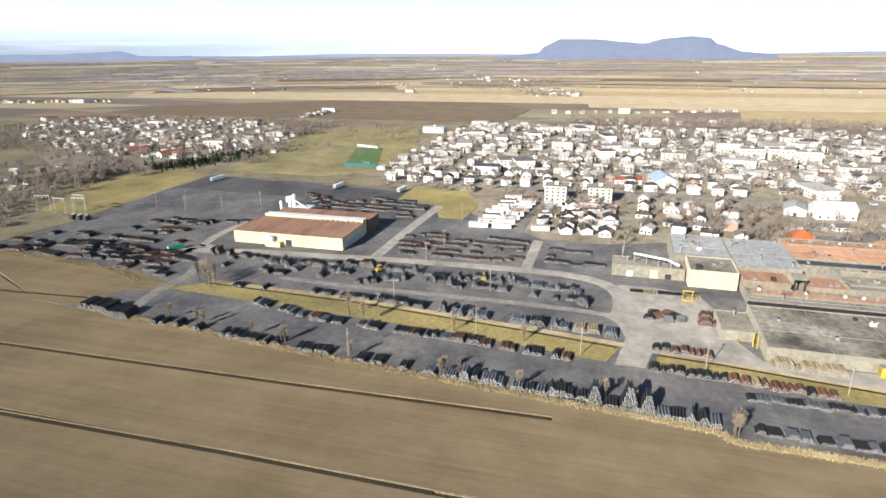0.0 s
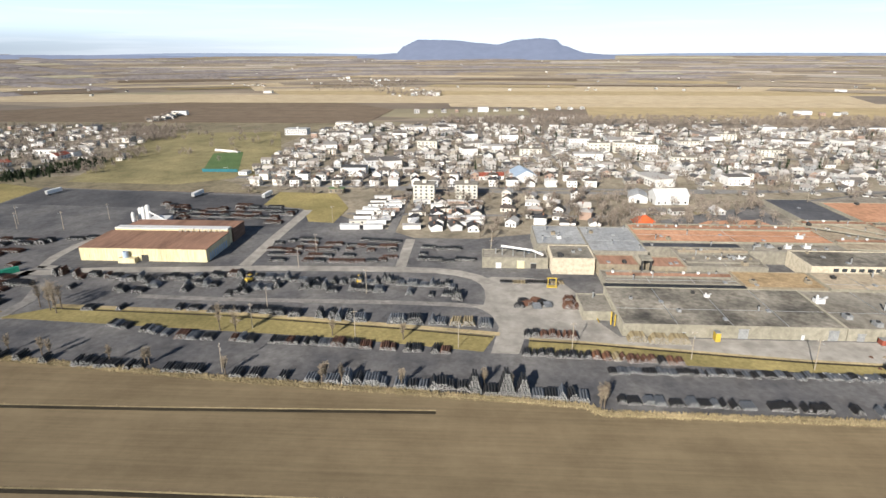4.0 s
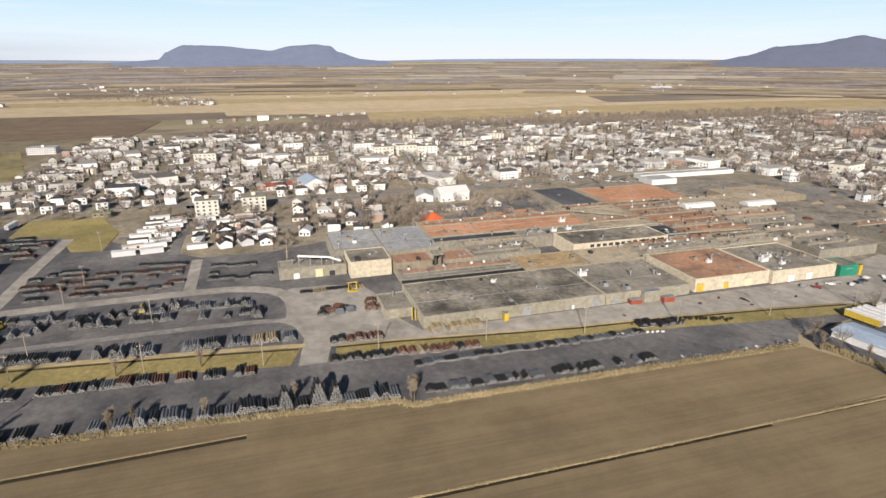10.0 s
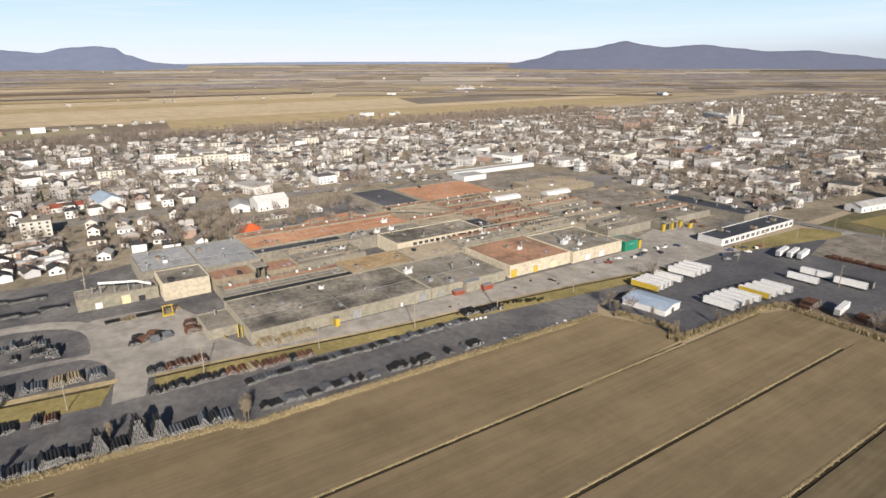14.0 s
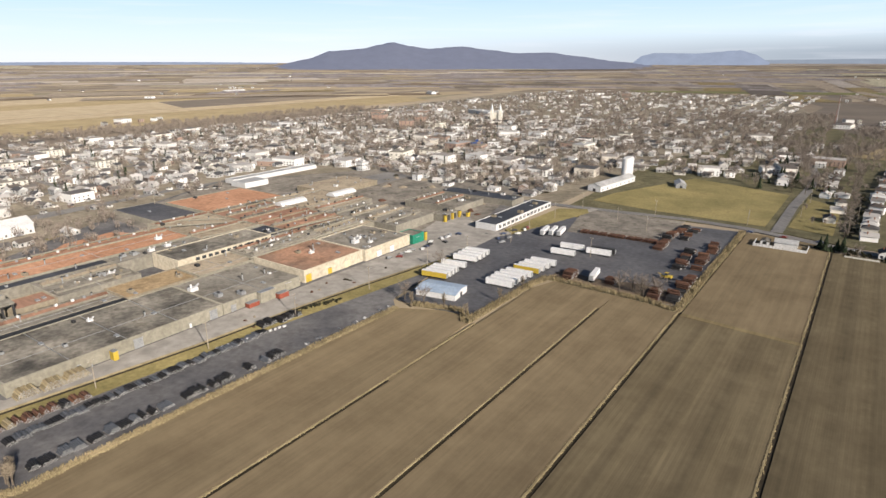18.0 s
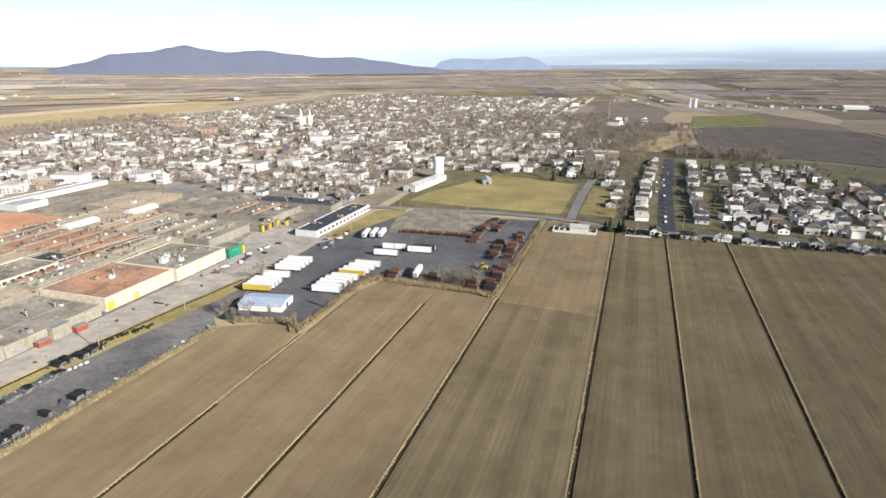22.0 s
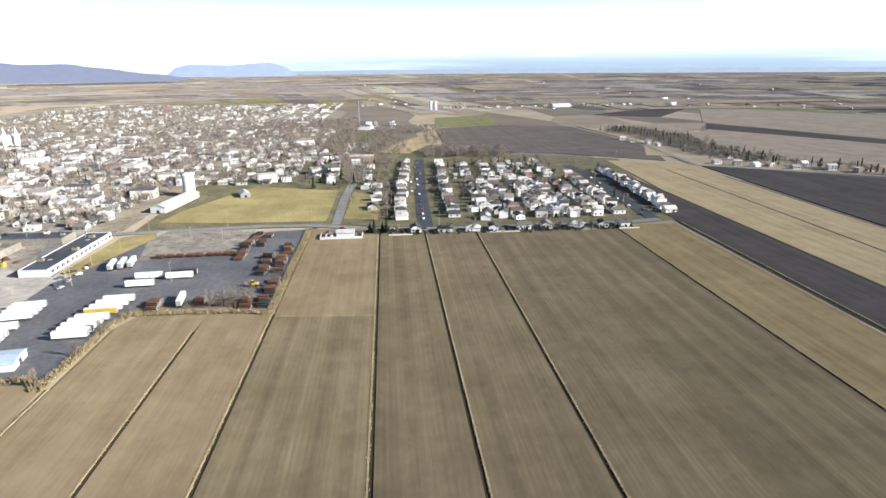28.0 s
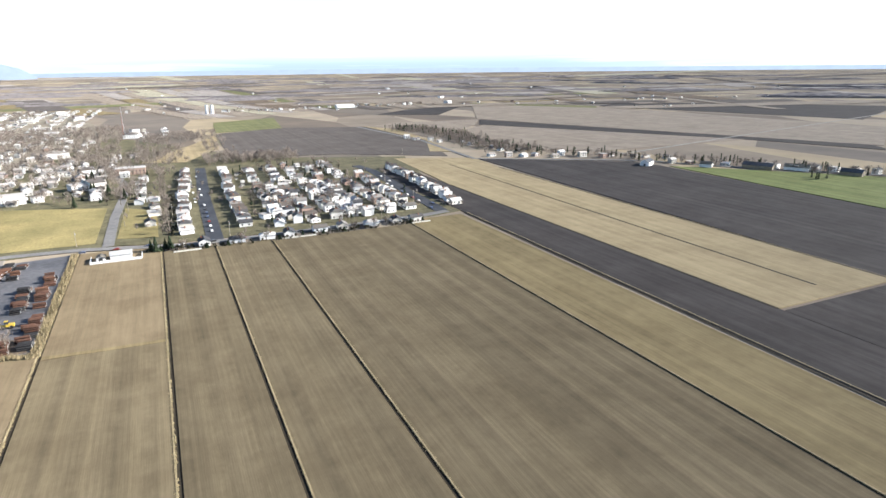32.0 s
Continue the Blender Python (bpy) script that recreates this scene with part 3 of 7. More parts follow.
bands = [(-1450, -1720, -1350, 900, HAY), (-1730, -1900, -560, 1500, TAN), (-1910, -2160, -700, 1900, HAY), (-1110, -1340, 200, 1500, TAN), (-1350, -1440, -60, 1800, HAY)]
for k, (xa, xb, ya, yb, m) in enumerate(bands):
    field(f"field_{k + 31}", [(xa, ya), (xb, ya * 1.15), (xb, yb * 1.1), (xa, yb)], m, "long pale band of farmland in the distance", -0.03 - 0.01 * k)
field("rough_land", [(-262, -374), (-262, -420), (-330, -620), (-520, -900), (-780, -1250), (-1014, -1020), (-1014, -192), (-900, -180), (-560, -215), (-490, -165), (-500, -382), (-330, -367)], ROUGH, "rough olive land with scrub west of the yard", -0.2, "ground")
field("field_36", [(-340, -372), (-345, -420), (-451, -469), (-515, -432), (-496, -380), (-449, -372)], GRASS, "yellowed rough meadow beside the substation", 0.02)

# town ground, yards, lots
field("lawn_1", [(-480, -165), (-300, -120), (-300, 210), (-200, 460), (-200, 700), (-60, 1400), (-128, 1650), (-260, 2300), (-1150, 2200), (-1020, 1135), (-950, 611), (-985, 213), (-960, -246), (-560, -260)], TOWNSOIL, "mottled winter lawns and yards of the town", -0.12, "ground")
field("lawn_2", [(-190, 452), (-30, 462), (0, 452), (200, 440), (250, 452), (262, 560), (320, 790), (130, 880), (-70, 1300), (-200, 720)], LAWN, "mottled winter lawns of the housing estate", -0.1, "ground")
field("lawn_3", [(-490, -560), (-700, -880), (-960, -600), (-720, -440), (-560, -380)], TOWNSOIL, "mottled winter lawns of the western houses", -0.1, "ground")
field("meadow_1", [(-181, 486), (-128, 478), (-46, 475), (-45, 605), (-134, 640), (-176, 525)], GRASS, "yellowed grass meadow by the street", 0.06, "meadow")
field("meadow_2", [(-32, 482), (-4, 474), (-4, 575), (-30, 596)], GRASS, "yellowed grass lot by the houses", 0.06, "meadow")
field("meadow_3", [(-629, -406), (-867, -470), (-900, -297), (-731, -242), (-563, -210), (-519, -273), (-526, -378)], SWARD, "mown grass round the sports ground", 0.0, "meadow")
field("meadow_4", [(-250, 215), (-395, 160), (-440, 160), (-450, 238), (-410, 215)], GRASS, "yellowed grass behind the works", -0.05, "meadow")
field("meadow_5", [(-446, -166), (-492, -168), (-488, -118), (-440, -98), (-398, -100), (-400, -118), (-436, -132)], GRASS, "yellowed grass between the yard and the homes", 0.14, "meadow")
field("soccer_pitch", [(-581, -275), (-589, -241), (-705, -280), (-692, -311)], TURF, "green artificial turf pitch", 0.1, "pitch")
field("gravel_lot_orange", [(-376.6, 128), (-398, 140), (-416, 162), (-420, 196), (-395, 206), (-376.6, 206)], ROOF_O, "orange gravel lot beside the orange roofed hall", 0.14, "ground")
field("yard_1", [(-203, -240), (-201.2, -208), (-196.2, -158), (-190.2, -108), (-187.7, -83), (-184.7, -45), (-181.7, -10), (-179.2, 20), (-177.2, 38), (-173.2, 41), (-172.7, 100), (-172.2, 134), (-170.2, 206), (-178, 214), (-196, 330), (-200, 380), (-260, 500), (-430, 505), (-520, 350), (-460, 210), (-400, 100), (-365, 0), (-365, -40), (-440, -125), (-480, -168), (-500, -380), (-428, -376), (-330, -365), (-262, -372), (-238, -330), (-204, -250)], ASPHALT, "worn grey asphalt of the pipe yard", 0.08, "pavement")
field("yard_6", [(-200, 300), (-260, 500), (-430, 503), (-516, 350), (-458, 214), (-330, 206), (-300, 230), (-232, 300)], YARD_T, "dusty pale ground round the north halls", 0.1, "pavement")
field("grass_end", [(-262, -372), (-250.6, -290), (-252, -249.8), (-240, -215), (-234, -206), (-225.4, -231.4), (-204, -236), (-204, -262), (-238, -334)], SOIL, "rough brown stubble at the far end of the yard", 0.13, "grass")
field("yard_2", [(-175, 214), (-134, 217), (-132, 272), (-130, 287), (-58, 285), (-58, 449), (-100, 444), (-175, 420), (-195, 330)], ASPHALT_D, "dark asphalt of the trailer yard", 0.1, "pavement")
field("dirt_patch", [(-128, 288), (-100, 286.5), (-60, 286), (-60, 304), (-84, 306), (-104, 300), (-126, 303)], BROWN, "bare brown dirt beside the trailer yard fence", 0.14, "ground")
field("yard_3", [(-385, -130), (-475, -172), (-495, -375), (-440, -374), (-432, -240), (-380, -230)], ASPHALT_SH, "dark asphalt lot behind the warehouse", 0.12, "pavement")
field("yard_4", [(-420, 340), (-415, 490), (-380, 486), (-378, 352)], STREET, "pale empty lot behind the works", 0.12, "pavement")
field("yard_5", [(-158, 380), (-174, 452), (-97, 456), (-96, 392)], YARD_T, "pale gravel lot by the street", 0.14, "pavement")

def way(name, pts, w, mat, label, z=0.16):
    """A road of width w along a line of points, with mitred joints."""
    s, left, right = Shape(), [], []
    for i, p in enumerate(pts):
        a, b = Vector(pts[max(i - 1, 0)]), Vector(pts[min(i + 1, len(pts) - 1)])
        d = (b - a).normalized()
        o = Vector((-d.y, d.x)) * w / 2
        left.append((p[0] + o.x, p[1] + o.y))
        right.append((p[0] - o.x, p[1] - o.y))
    for i in range(len(pts) - 1):
        s.slab([left[i], left[i + 1], right[i + 1], right[i]], -0.3, z)
    return solid(name, s, [mat], label, "road", kind="structure")


def bank(name, line, w, label, z=0.35):
    return way(name, line, w, VERGE, label, z)


way("road_1", [(-288, -250), (-297, -205), (-300, -160), (-304, -120), (-305.5, -80), (-306, -44), (-305, -22), (-302, -10), (-296, 0), (-286, 7), (-272, 12), (-256, 15)], 8, ROAD, "pale gravel works road")
way("road_2", [(-307.8, -129), (-365, -129), (-432, -127)], 7, ROAD, "pale gravel lane beside the warehouse")
way("road_3", [(-310.3, -42), (-362, -42)], 6, ROAD, "pale gravel lane between pipe lots")
way("road_4", [(-212, 12), (-232, 14), (-250, 20)], 9, ROAD, "pale worn works road")
field("apron", [(-212, 6), (-212, 17), (-225, 20), (-222.5, 45), (-214.5, 102), (-211.5, 126), (-208.5, 170), (-203.5, 216), (-196.5, 268), (-191, 300), (-192, 352), (-216, 354), (-240, 380), (-250, 350), (-238, 306), (-227, 292), (-228, 215), (-229, 170), (-229, 60), (-252, 50), (-274, 50), (-291, 44), (-297, 24), (-297, 8), (-290, 1), (-279, 4), (-268, 4.5), (-260, 3.5), (-257.5, -2), (-254, 3), (-248, 7), (-236, 10)], ROAD, "pale gravel apron in front of the works", 0.15, "pavement")
way("road_5", [(-206, 310), (-190, 352), (-170, 440), (-167, 456)], 6, ROAD, "pale works road to the street", 0.17)
way("road_6", [(-248, 14), (-257, 8), (-259.4, -12), (-260.5, -38), (-260, -100), (-260.5, -138), (-262, -165)], 4.5, DUST, "worn pale track between pipe rows", 0.12)
way("road_7", [(-297, -225), (-301, -241), (-317, -245), (-338, -246), (-357, -243)], 6, ROAD, "gravel lane at the warehouse corner")
way("road_8", [(-206, -210), (-230, -214.6), (-253, -214), (-272, -222), (-287, -243), (-301, -241)], 6, DUST, "pale gravel track at the yard's end")
way("street_1", [(-300, 440), (-192, 453), (-97, 464), (-55, 461), (13, 441), (71, 441), (140, 443), (200, 446), (226, 452)], 8, STREET, "grey asphalt street along the fields")
way("street_2", [(-37, 462), (-37, 560), (-33, 660), (-36, 740), (-60, 900)], 7.5, STREET, "grey asphalt street between meadow and houses")
way("street_3", [(34, 445), (38, 600), (49, 817)], 12, STREET_D, "straight residential street")
way("street_4", [(222, 455), (228, 560), (238, 690), (232, 740)], 12, STREET_D, "residential street by the field edge")
way("street_5", [(400, 1270), (420, 960), (396, 722), (581, 600), (640, 500), (742, 376), (900, 220)], 8, STREET, "country road past farms", 0.1)
way("street_6", [(600, 660), (1026, 764), (1752, 936)], 5, ROAD, "pale farm track between fields", 0.1)
way("street_7", [(-555, -230), (-545, -130), (-505, -60), (-500, 130), (-520, 300)], 9, STREET, "town street behind the works")
for k in range(8):
    y = -152 + 79.65 * k
    way(f"street_{k + 10}", [(-958, y - 6), (-760, y), (-566, y + 4)], 7, STREET, "grey side street between town houses", 0.02)
for k in range(6):
    x = -931 + 82.5 * k
    way(f"street_{k + 18}", [(x, -210), (x + 3, 130), (x, 460)], 6.5, STREET, "grey town street between houses", 0.05)
for k in range(5):
    way(f"street_{k + 24}", [(-940, 545 + 118 * k), (-600, 520 + 118 * k), (-300 + 20 * k, 500 + 112 * k)], 7.5, STREET, "grey street of the old town", 0.03)
way("street_29", [(-424, -96), (-424, 95)], 5, STREET, "grey lane between mobile homes", 0.05)
way("street_30", [(-376, -57), (-500, -57)], 6, STREET, "grey lane past the mobile homes", 0.09)
way("street_8", [(-440, -58), (-530, -58)], 7, STREET, "side street by the mobile homes")
way("street_9", [(-425, 60), (-580, 118), (-1000, 92)], 9, STREET, "town street leading west")

# far strips of farmland that follow the rising plain
def far_strips():
    r = random.Random(19)
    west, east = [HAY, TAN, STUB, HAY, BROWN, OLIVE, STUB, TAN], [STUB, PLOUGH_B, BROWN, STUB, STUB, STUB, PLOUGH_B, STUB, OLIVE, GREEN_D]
    out = {}
    for k in range(230):
        b, d = r.uniform(-58, 138), 2150 + 2450 * r.random() ** 1.3
        x, y = -d * math.sin(radians(b)), d * math.cos(radians(b))
        if 12 < b < 42 and d < 2500:
            continue
        turn = radians(b if b > 40 else b * 0.6 + 14) + r.uniform(-0.12, 0.12)      # western lots are turned square to the camera's line of sight
        u = Vector((-math.sin(turn), math.cos(turn))) if b < 20 and r.random() < 0.5 else Vector((math.cos(turn), math.sin(turn)))
        v = Vector((-u.y, u.x))
        length, w = r.uniform(260, 1000), r.uniform(40, 150)
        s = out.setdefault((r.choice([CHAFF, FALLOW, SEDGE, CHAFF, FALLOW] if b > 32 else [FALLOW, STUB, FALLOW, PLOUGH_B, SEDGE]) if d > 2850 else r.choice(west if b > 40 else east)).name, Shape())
        n = 12
        pts = []
        for i in range(n + 1):
            for j in range(4):
                p = Vector((x, y)) + u * (i / n - 0.5) * length + v * (j / 3 - 0.5) * w
                pts.append((p.x, p.y, terr(p.x, p.y) + 0.15 + k * 0.006))
        s.add(pts, [(i * 4 + j, (i + 1) * 4 + j, (i + 1) * 4 + j + 1, i * 4 + j + 1) for i in range(n) for j in range(3)])
    for k in range(9):                      # straight lots that run north behind the tanks
        a, c = Vector((120 + k * 62, 1700 + k * 30)), Vector((-330 + k * 95, 3500))
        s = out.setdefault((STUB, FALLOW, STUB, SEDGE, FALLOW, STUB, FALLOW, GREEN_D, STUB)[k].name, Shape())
        o = Vector(((c - a).y, -(c - a).x)).normalized()
        pts = []
        for i in range(25):
            p = a.lerp(c, i / 24)
            for j in range(4):
                e = p + o * (j / 3 - 0.5) * (48 + i * 1.2)
                pts.append((e.x, e.y, terr(e.x, e.y) + 0.1 + k * 0.01))
        s.add(pts, [(i * 4 + j, i * 4 + j + 1, (i + 1) * 4 + j + 1, (i + 1) * 4 + j) for i in range(24) for j in range(3)])
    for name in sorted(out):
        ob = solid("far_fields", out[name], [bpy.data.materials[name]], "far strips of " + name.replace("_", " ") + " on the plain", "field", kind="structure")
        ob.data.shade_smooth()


far_strips()

# grass strips and verges
field("grass_strip_1", [(-234, -214), (-226, -106), (-222, -56), (-213, 3), (-227, 8), (-233, -34), (-243, -112), (-247, -195)], GRASS, "strip of yellowed grass between pipe rows", 0.2, "grass")
field("grass_strip_2", [(-224, 22), (-222, 45), (-214, 102), (-211, 126), (-208, 170), (-203, 216), (-196, 268), (-190, 300), (-186, 290), (-187, 262), (-192, 216), (-198, 170), (-202.5, 126), (-206, 80), (-211, 45), (-212, 20)], GRASS, "strip of yellowed grass along the works road", 0.2, "grass")
field("grass_strip_3", [(-186, 352), (-166, 440), (-172, 452), (-192, 440), (-196, 360)], GRASS, "grass beside the white office row", 0.2, "grass")
way("rail_ditch", [(-223.5, 22), (-221.5, 45), (-213.5, 102), (-210.5, 126), (-207.5, 170), (-202.5, 216), (-196, 262)], 1.5, DITCH, "narrow dark ditch along the works road", 0.22)
bank("verge_strip", [(-248.5, -198), (-244.5, -112), (-235, -34), (-229, 10)], 3.0, "bank of dry grass along the grass strip", 0.3)
bank("verge_strip", [(-225, 22), (-223, 45), (-215, 102), (-212, 126), (-209, 170), (-204, 216), (-197.5, 262)], 1.6, "bank of dry grass along the works road", 0.3)
way("yard_ditch", [(-245, -196), (-241, -112), (-232, -34), (-226, 7)], 1.4, DITCH, "narrow dark ditch along a grass strip", 0.22)


def reeds(name, line, width, n, label, h=1.6):
    """Dry reeds and grass along a line, as many thin blades in tufts."""
    s, r = Shape(), random.Random(len(name) + n)
    total = sum((Vector(b) - Vector(a)).length for a, b in zip(line, line[1:]))
    for a, b in zip(line, line[1:]):
        a, b = Vector(a), Vector(b)
        o = Vector((-(b - a).y, (b - a).x)).normalized()
        for _ in range(int(n * (b - a).length / total)):
            p = a.lerp(b, r.random()) + o * r.uniform(-width, width) / 2
            k, w, tall = r.random() * math.tau, r.uniform(0.12, 0.4), h * r.uniform(0.35, 1.0)
            c, d = math.cos(k) * w, math.sin(k) * w
            s.add([(p.x - c, p.y - d, -0.2), (p.x + c, p.y + d, -0.2), (p.x + d * 0.5, p.y - c * 0.5, tall), (p.x + d, p.y - c, -0.2)], [(0, 1, 2), (1, 3, 2), (3, 0, 2)])
    return solid(name, s, [VERGE], label, "reeds", kind="stuff")


edge = [(-214, -239), (-206, -232), (-200, -208), (-195, -158), (-189, -108), (-186.5, -83), (-183.5, -45), (-180.5, -10), (-178, 20), (-176, 38), (-172, 41), (-171.5, 100), (-171, 134), (-169, 206)]
bank("verge_1", edge, 2.0, "bank of dry yellow grass along the yard")
reeds("reed_edge", edge, 4.0, 11000, "dry yellow reeds along the field edge", 1.25)
far_edge = [(-262, -420), (-258, -370), (-256, -312), (-251, -276), (-246, -250), (-238, -234)]
bank("verge_far", far_edge, 2.4, "bank of dry grass behind the far yard", 0.3)
reeds("reed_far", far_edge, 5.0, 4200, "dry yellow reeds behind the far yard", 1.6)
way("ditch_far", [(-208, -340), (-210, -284), (-213, -240)], 1.6, DITCH, "thin dark ditch at the field's end", 0.14)
fence_line = [(-166, 214), (-140, 221), (-132, 211), (-130, 272), (-127, 287), (-74, 285), (-56, 280), (-56, 449)]
bank("verge_2", fence_line, 3.4, "bank of dry yellow grass round the trailer yard")
reeds("reed_fence", fence_line, 4.4, 8000, "tall dry reeds round the trailer yard", 2.2)
for k, (line, n) in enumerate([([(-127, -40), (-127, 212)], 1300), ([(-88, -60), (-88, 262)], 700), ([(-54, 60), (-54, 280)], 1500), ([(-2, 40), (-2, 449)], 1900),
                               ([(32, 20), (32, 430)], 1300), ([(71, -60), (71, 428)], 2000), ([(181, -120), (181, 424)], 1000), ([(233, -150), (238, 440)], 1500),
                               ([(-164, -250), (-167, -108), (-170, -13)], 500), ([(-123, -300), (-127, -104), (-127, -40)], 500), ([(281, 174), (282, 560)], 700), ([(379, 174), (388, 640)], 500), ([(331, 188), (343, 690)], 400)]):
    side = 0.8 if line[0][0] > 0 else -0.8
    bank(f"verge_{k + 3}", [(x + side * 1.25, y) for x, y in line], 0.6, "narrow grassy lip of a field ditch", 0.12)
    way(f"ditch_{k + 1}", [(x - side * 0.35, y) for x, y in line], 2.7 if k < 8 else 1.6, DITCH, "dark field ditch between lots", -0.28 if k < 8 else 0.13)
    reeds("reed_ditch", [(x + side * 1.25, y) for x, y in line], 1.3, n * 2 // 3, "dry grass tufts along a field ditch", 0.5)
way("headland", [(-53, 277), (-28, 274.5), (-3, 273)], 3.2, OLIVE, "worn grassy headland across a lot", 0.05)


# ---------------- works buildings ----------------
def hall(name, x0, x1, y0, y1, h, wall, roof, label, cat="hall", vents=0, seams=0, doors=(), parapet=0.6, monitors=(), group="works"):
    """Flat-roofed works hall with walls, roof deck, parapet, seams, doors and roof gear."""
    t = thing(name, label, cat, group=group)
    for a, b, c, d in ((x0, x1, y0, y0 + 0.4), (x0, x1, y1 - 0.4, y1), (x0, x0 + 0.4, y0 + 0.4, y1 - 0.4), (x1 - 0.4, x1, y0 + 0.4, y1 - 0.4)):
        part("wall", Shape().box(a, b, c, d, 0, h).mesh("wall", wall), t)
    part("roof", Shape().box(x0 + 0.35, x1 - 0.35, y0 + 0.35, y1 - 0.35, h - 0.9, h - 0.2).mesh("roof", roof), t, roof.name.replace("_", " "))
    for a, b, c, d in ((x0 - 0.1, x1 + 0.1, y0 - 0.1, y0 + 0.5), (x0 - 0.1, x1 + 0.1, y1 - 0.5, y1 + 0.1), (x0 - 0.1, x0 + 0.5, y0 + 0.5, y1 - 0.5), (x1 - 0.5, x1 + 0.1, y0 + 0.5, y1 - 0.5)):
        part("parapet", Shape().box(a, b, c, d, h, h + 0.18).mesh("parapet", wall), t)
    for k in range(seams):
        y = y0 + (k + 1) * (y1 - y0) / (seams + 1)
        part("roof_seam", Shape().box(x0 + 0.6, x1 - 0.6, y - 0.12, y + 0.12, h - 0.22, h - 0.05).mesh("roof_seam", GREYM), t)
    if seams:
        xm = (x0 + x1) / 2 + 4
        part("roof_seam", Shape().box(xm - 0.1, xm + 0.1, y0 + 0.6, y1 - 0.6, h - 0.23, h - 0.07).mesh("roof_seam", GREYM), t)
    for y, w, hh, m in doors:
        d = part("door", Shape().box(x1 - 0.05, x1 + 0.12, y - w / 2, y + w / 2, 0.1, hh).mesh("door", m), t, m.name.replace("_", " ") + " roller door")
        part("door_frame", Shape().box(x1, x1 + 0.18, y - w / 2 - 0.25, y + w / 2 + 0.25, hh, hh + 0.3).mesh("door_frame", GREYM), d)
    r = random.Random(int(x0 * 7 + y0))
    for x in monitors:                     # long raised ridges with rows of small vents
        m = part("roof_monitor", Shape().box(x - 1.5, x + 1.5, y0 + 2, y1 - 2, h - 0.3, h + 1.0, 0).add([(x - 1.9, y0 + 1.8, h + 1.0), (x, y0 + 1.8, h + 1.9), (x + 1.9, y0 + 1.8, h + 1.0), (x - 1.9, y1 - 1.8, h + 1.0), (x, y1 - 1.8, h + 1.9), (x + 1.9, y1 - 1.8, h + 1.0)], [(0, 1, 4, 3), (1, 2, 5, 4), (0, 2, 1), (3, 4, 5), (0, 3, 5, 2)], 1).mesh("roof_monitor", wall, r.choice([ROOF_R, ROOF_T, ROOF_D, ROOF_G, ROOF_R])), t)
        y = y0 + 5
        while y < y1 - 5:
            part("ridge_vent", Shape().box(x - 0.5, x + 0.5, y - 0.6, y + 0.6, h + 1.2, h + 2.8).mesh("ridge_vent", r.choice([WHITE, GREYM, DARK, TANWALL])), m)
            y += r.uniform(5, 11)
    for _ in range(vents):
        x, y, w = r.uniform(x0 + 3, x1 - 3), r.uniform(y0 + 3, y1 - 3), r.uniform(0.7, 2.0)
        kind = r.random()
        if kind < 0.45:
            u = part("roof_unit", Shape().box(x - w, x + w, y - w * 0.7, y + w * 0.7, h - 0.3, h + w * 0.8).mesh("roof_unit", r.choice([WHITE, GREYM, GREYM, TANWALL, DARK, TANWALL])), t)
            part("fan_hood", Shape().tube((x, y, h + w * 0.8), (x, y, h + w * 0.8 + 0.4), w * 0.5, w * 0.45, 10).mesh("fan_hood", DARK), u)
        elif kind < 0.75:
            u = part("roof_stack", Shape().tube((x, y, h - 0.3), (x, y, h + 1.2 + w), 0.35, 0.35, 8).mesh("roof_stack", GREYM), t)
            part("cowl", Shape().tube((x, y, h + 1.3 + w), (x, y, h + 1.9 + w), 0.65, 0.15, 8).mesh("cowl", DARK), u)
        else:
            part("skylight", Shape().box(x - 1.2, x + 1.2, y - 0.8, y + 0.8, h - 0.3, h + 0.35).mesh("skylight", GREYM), t)
    return t


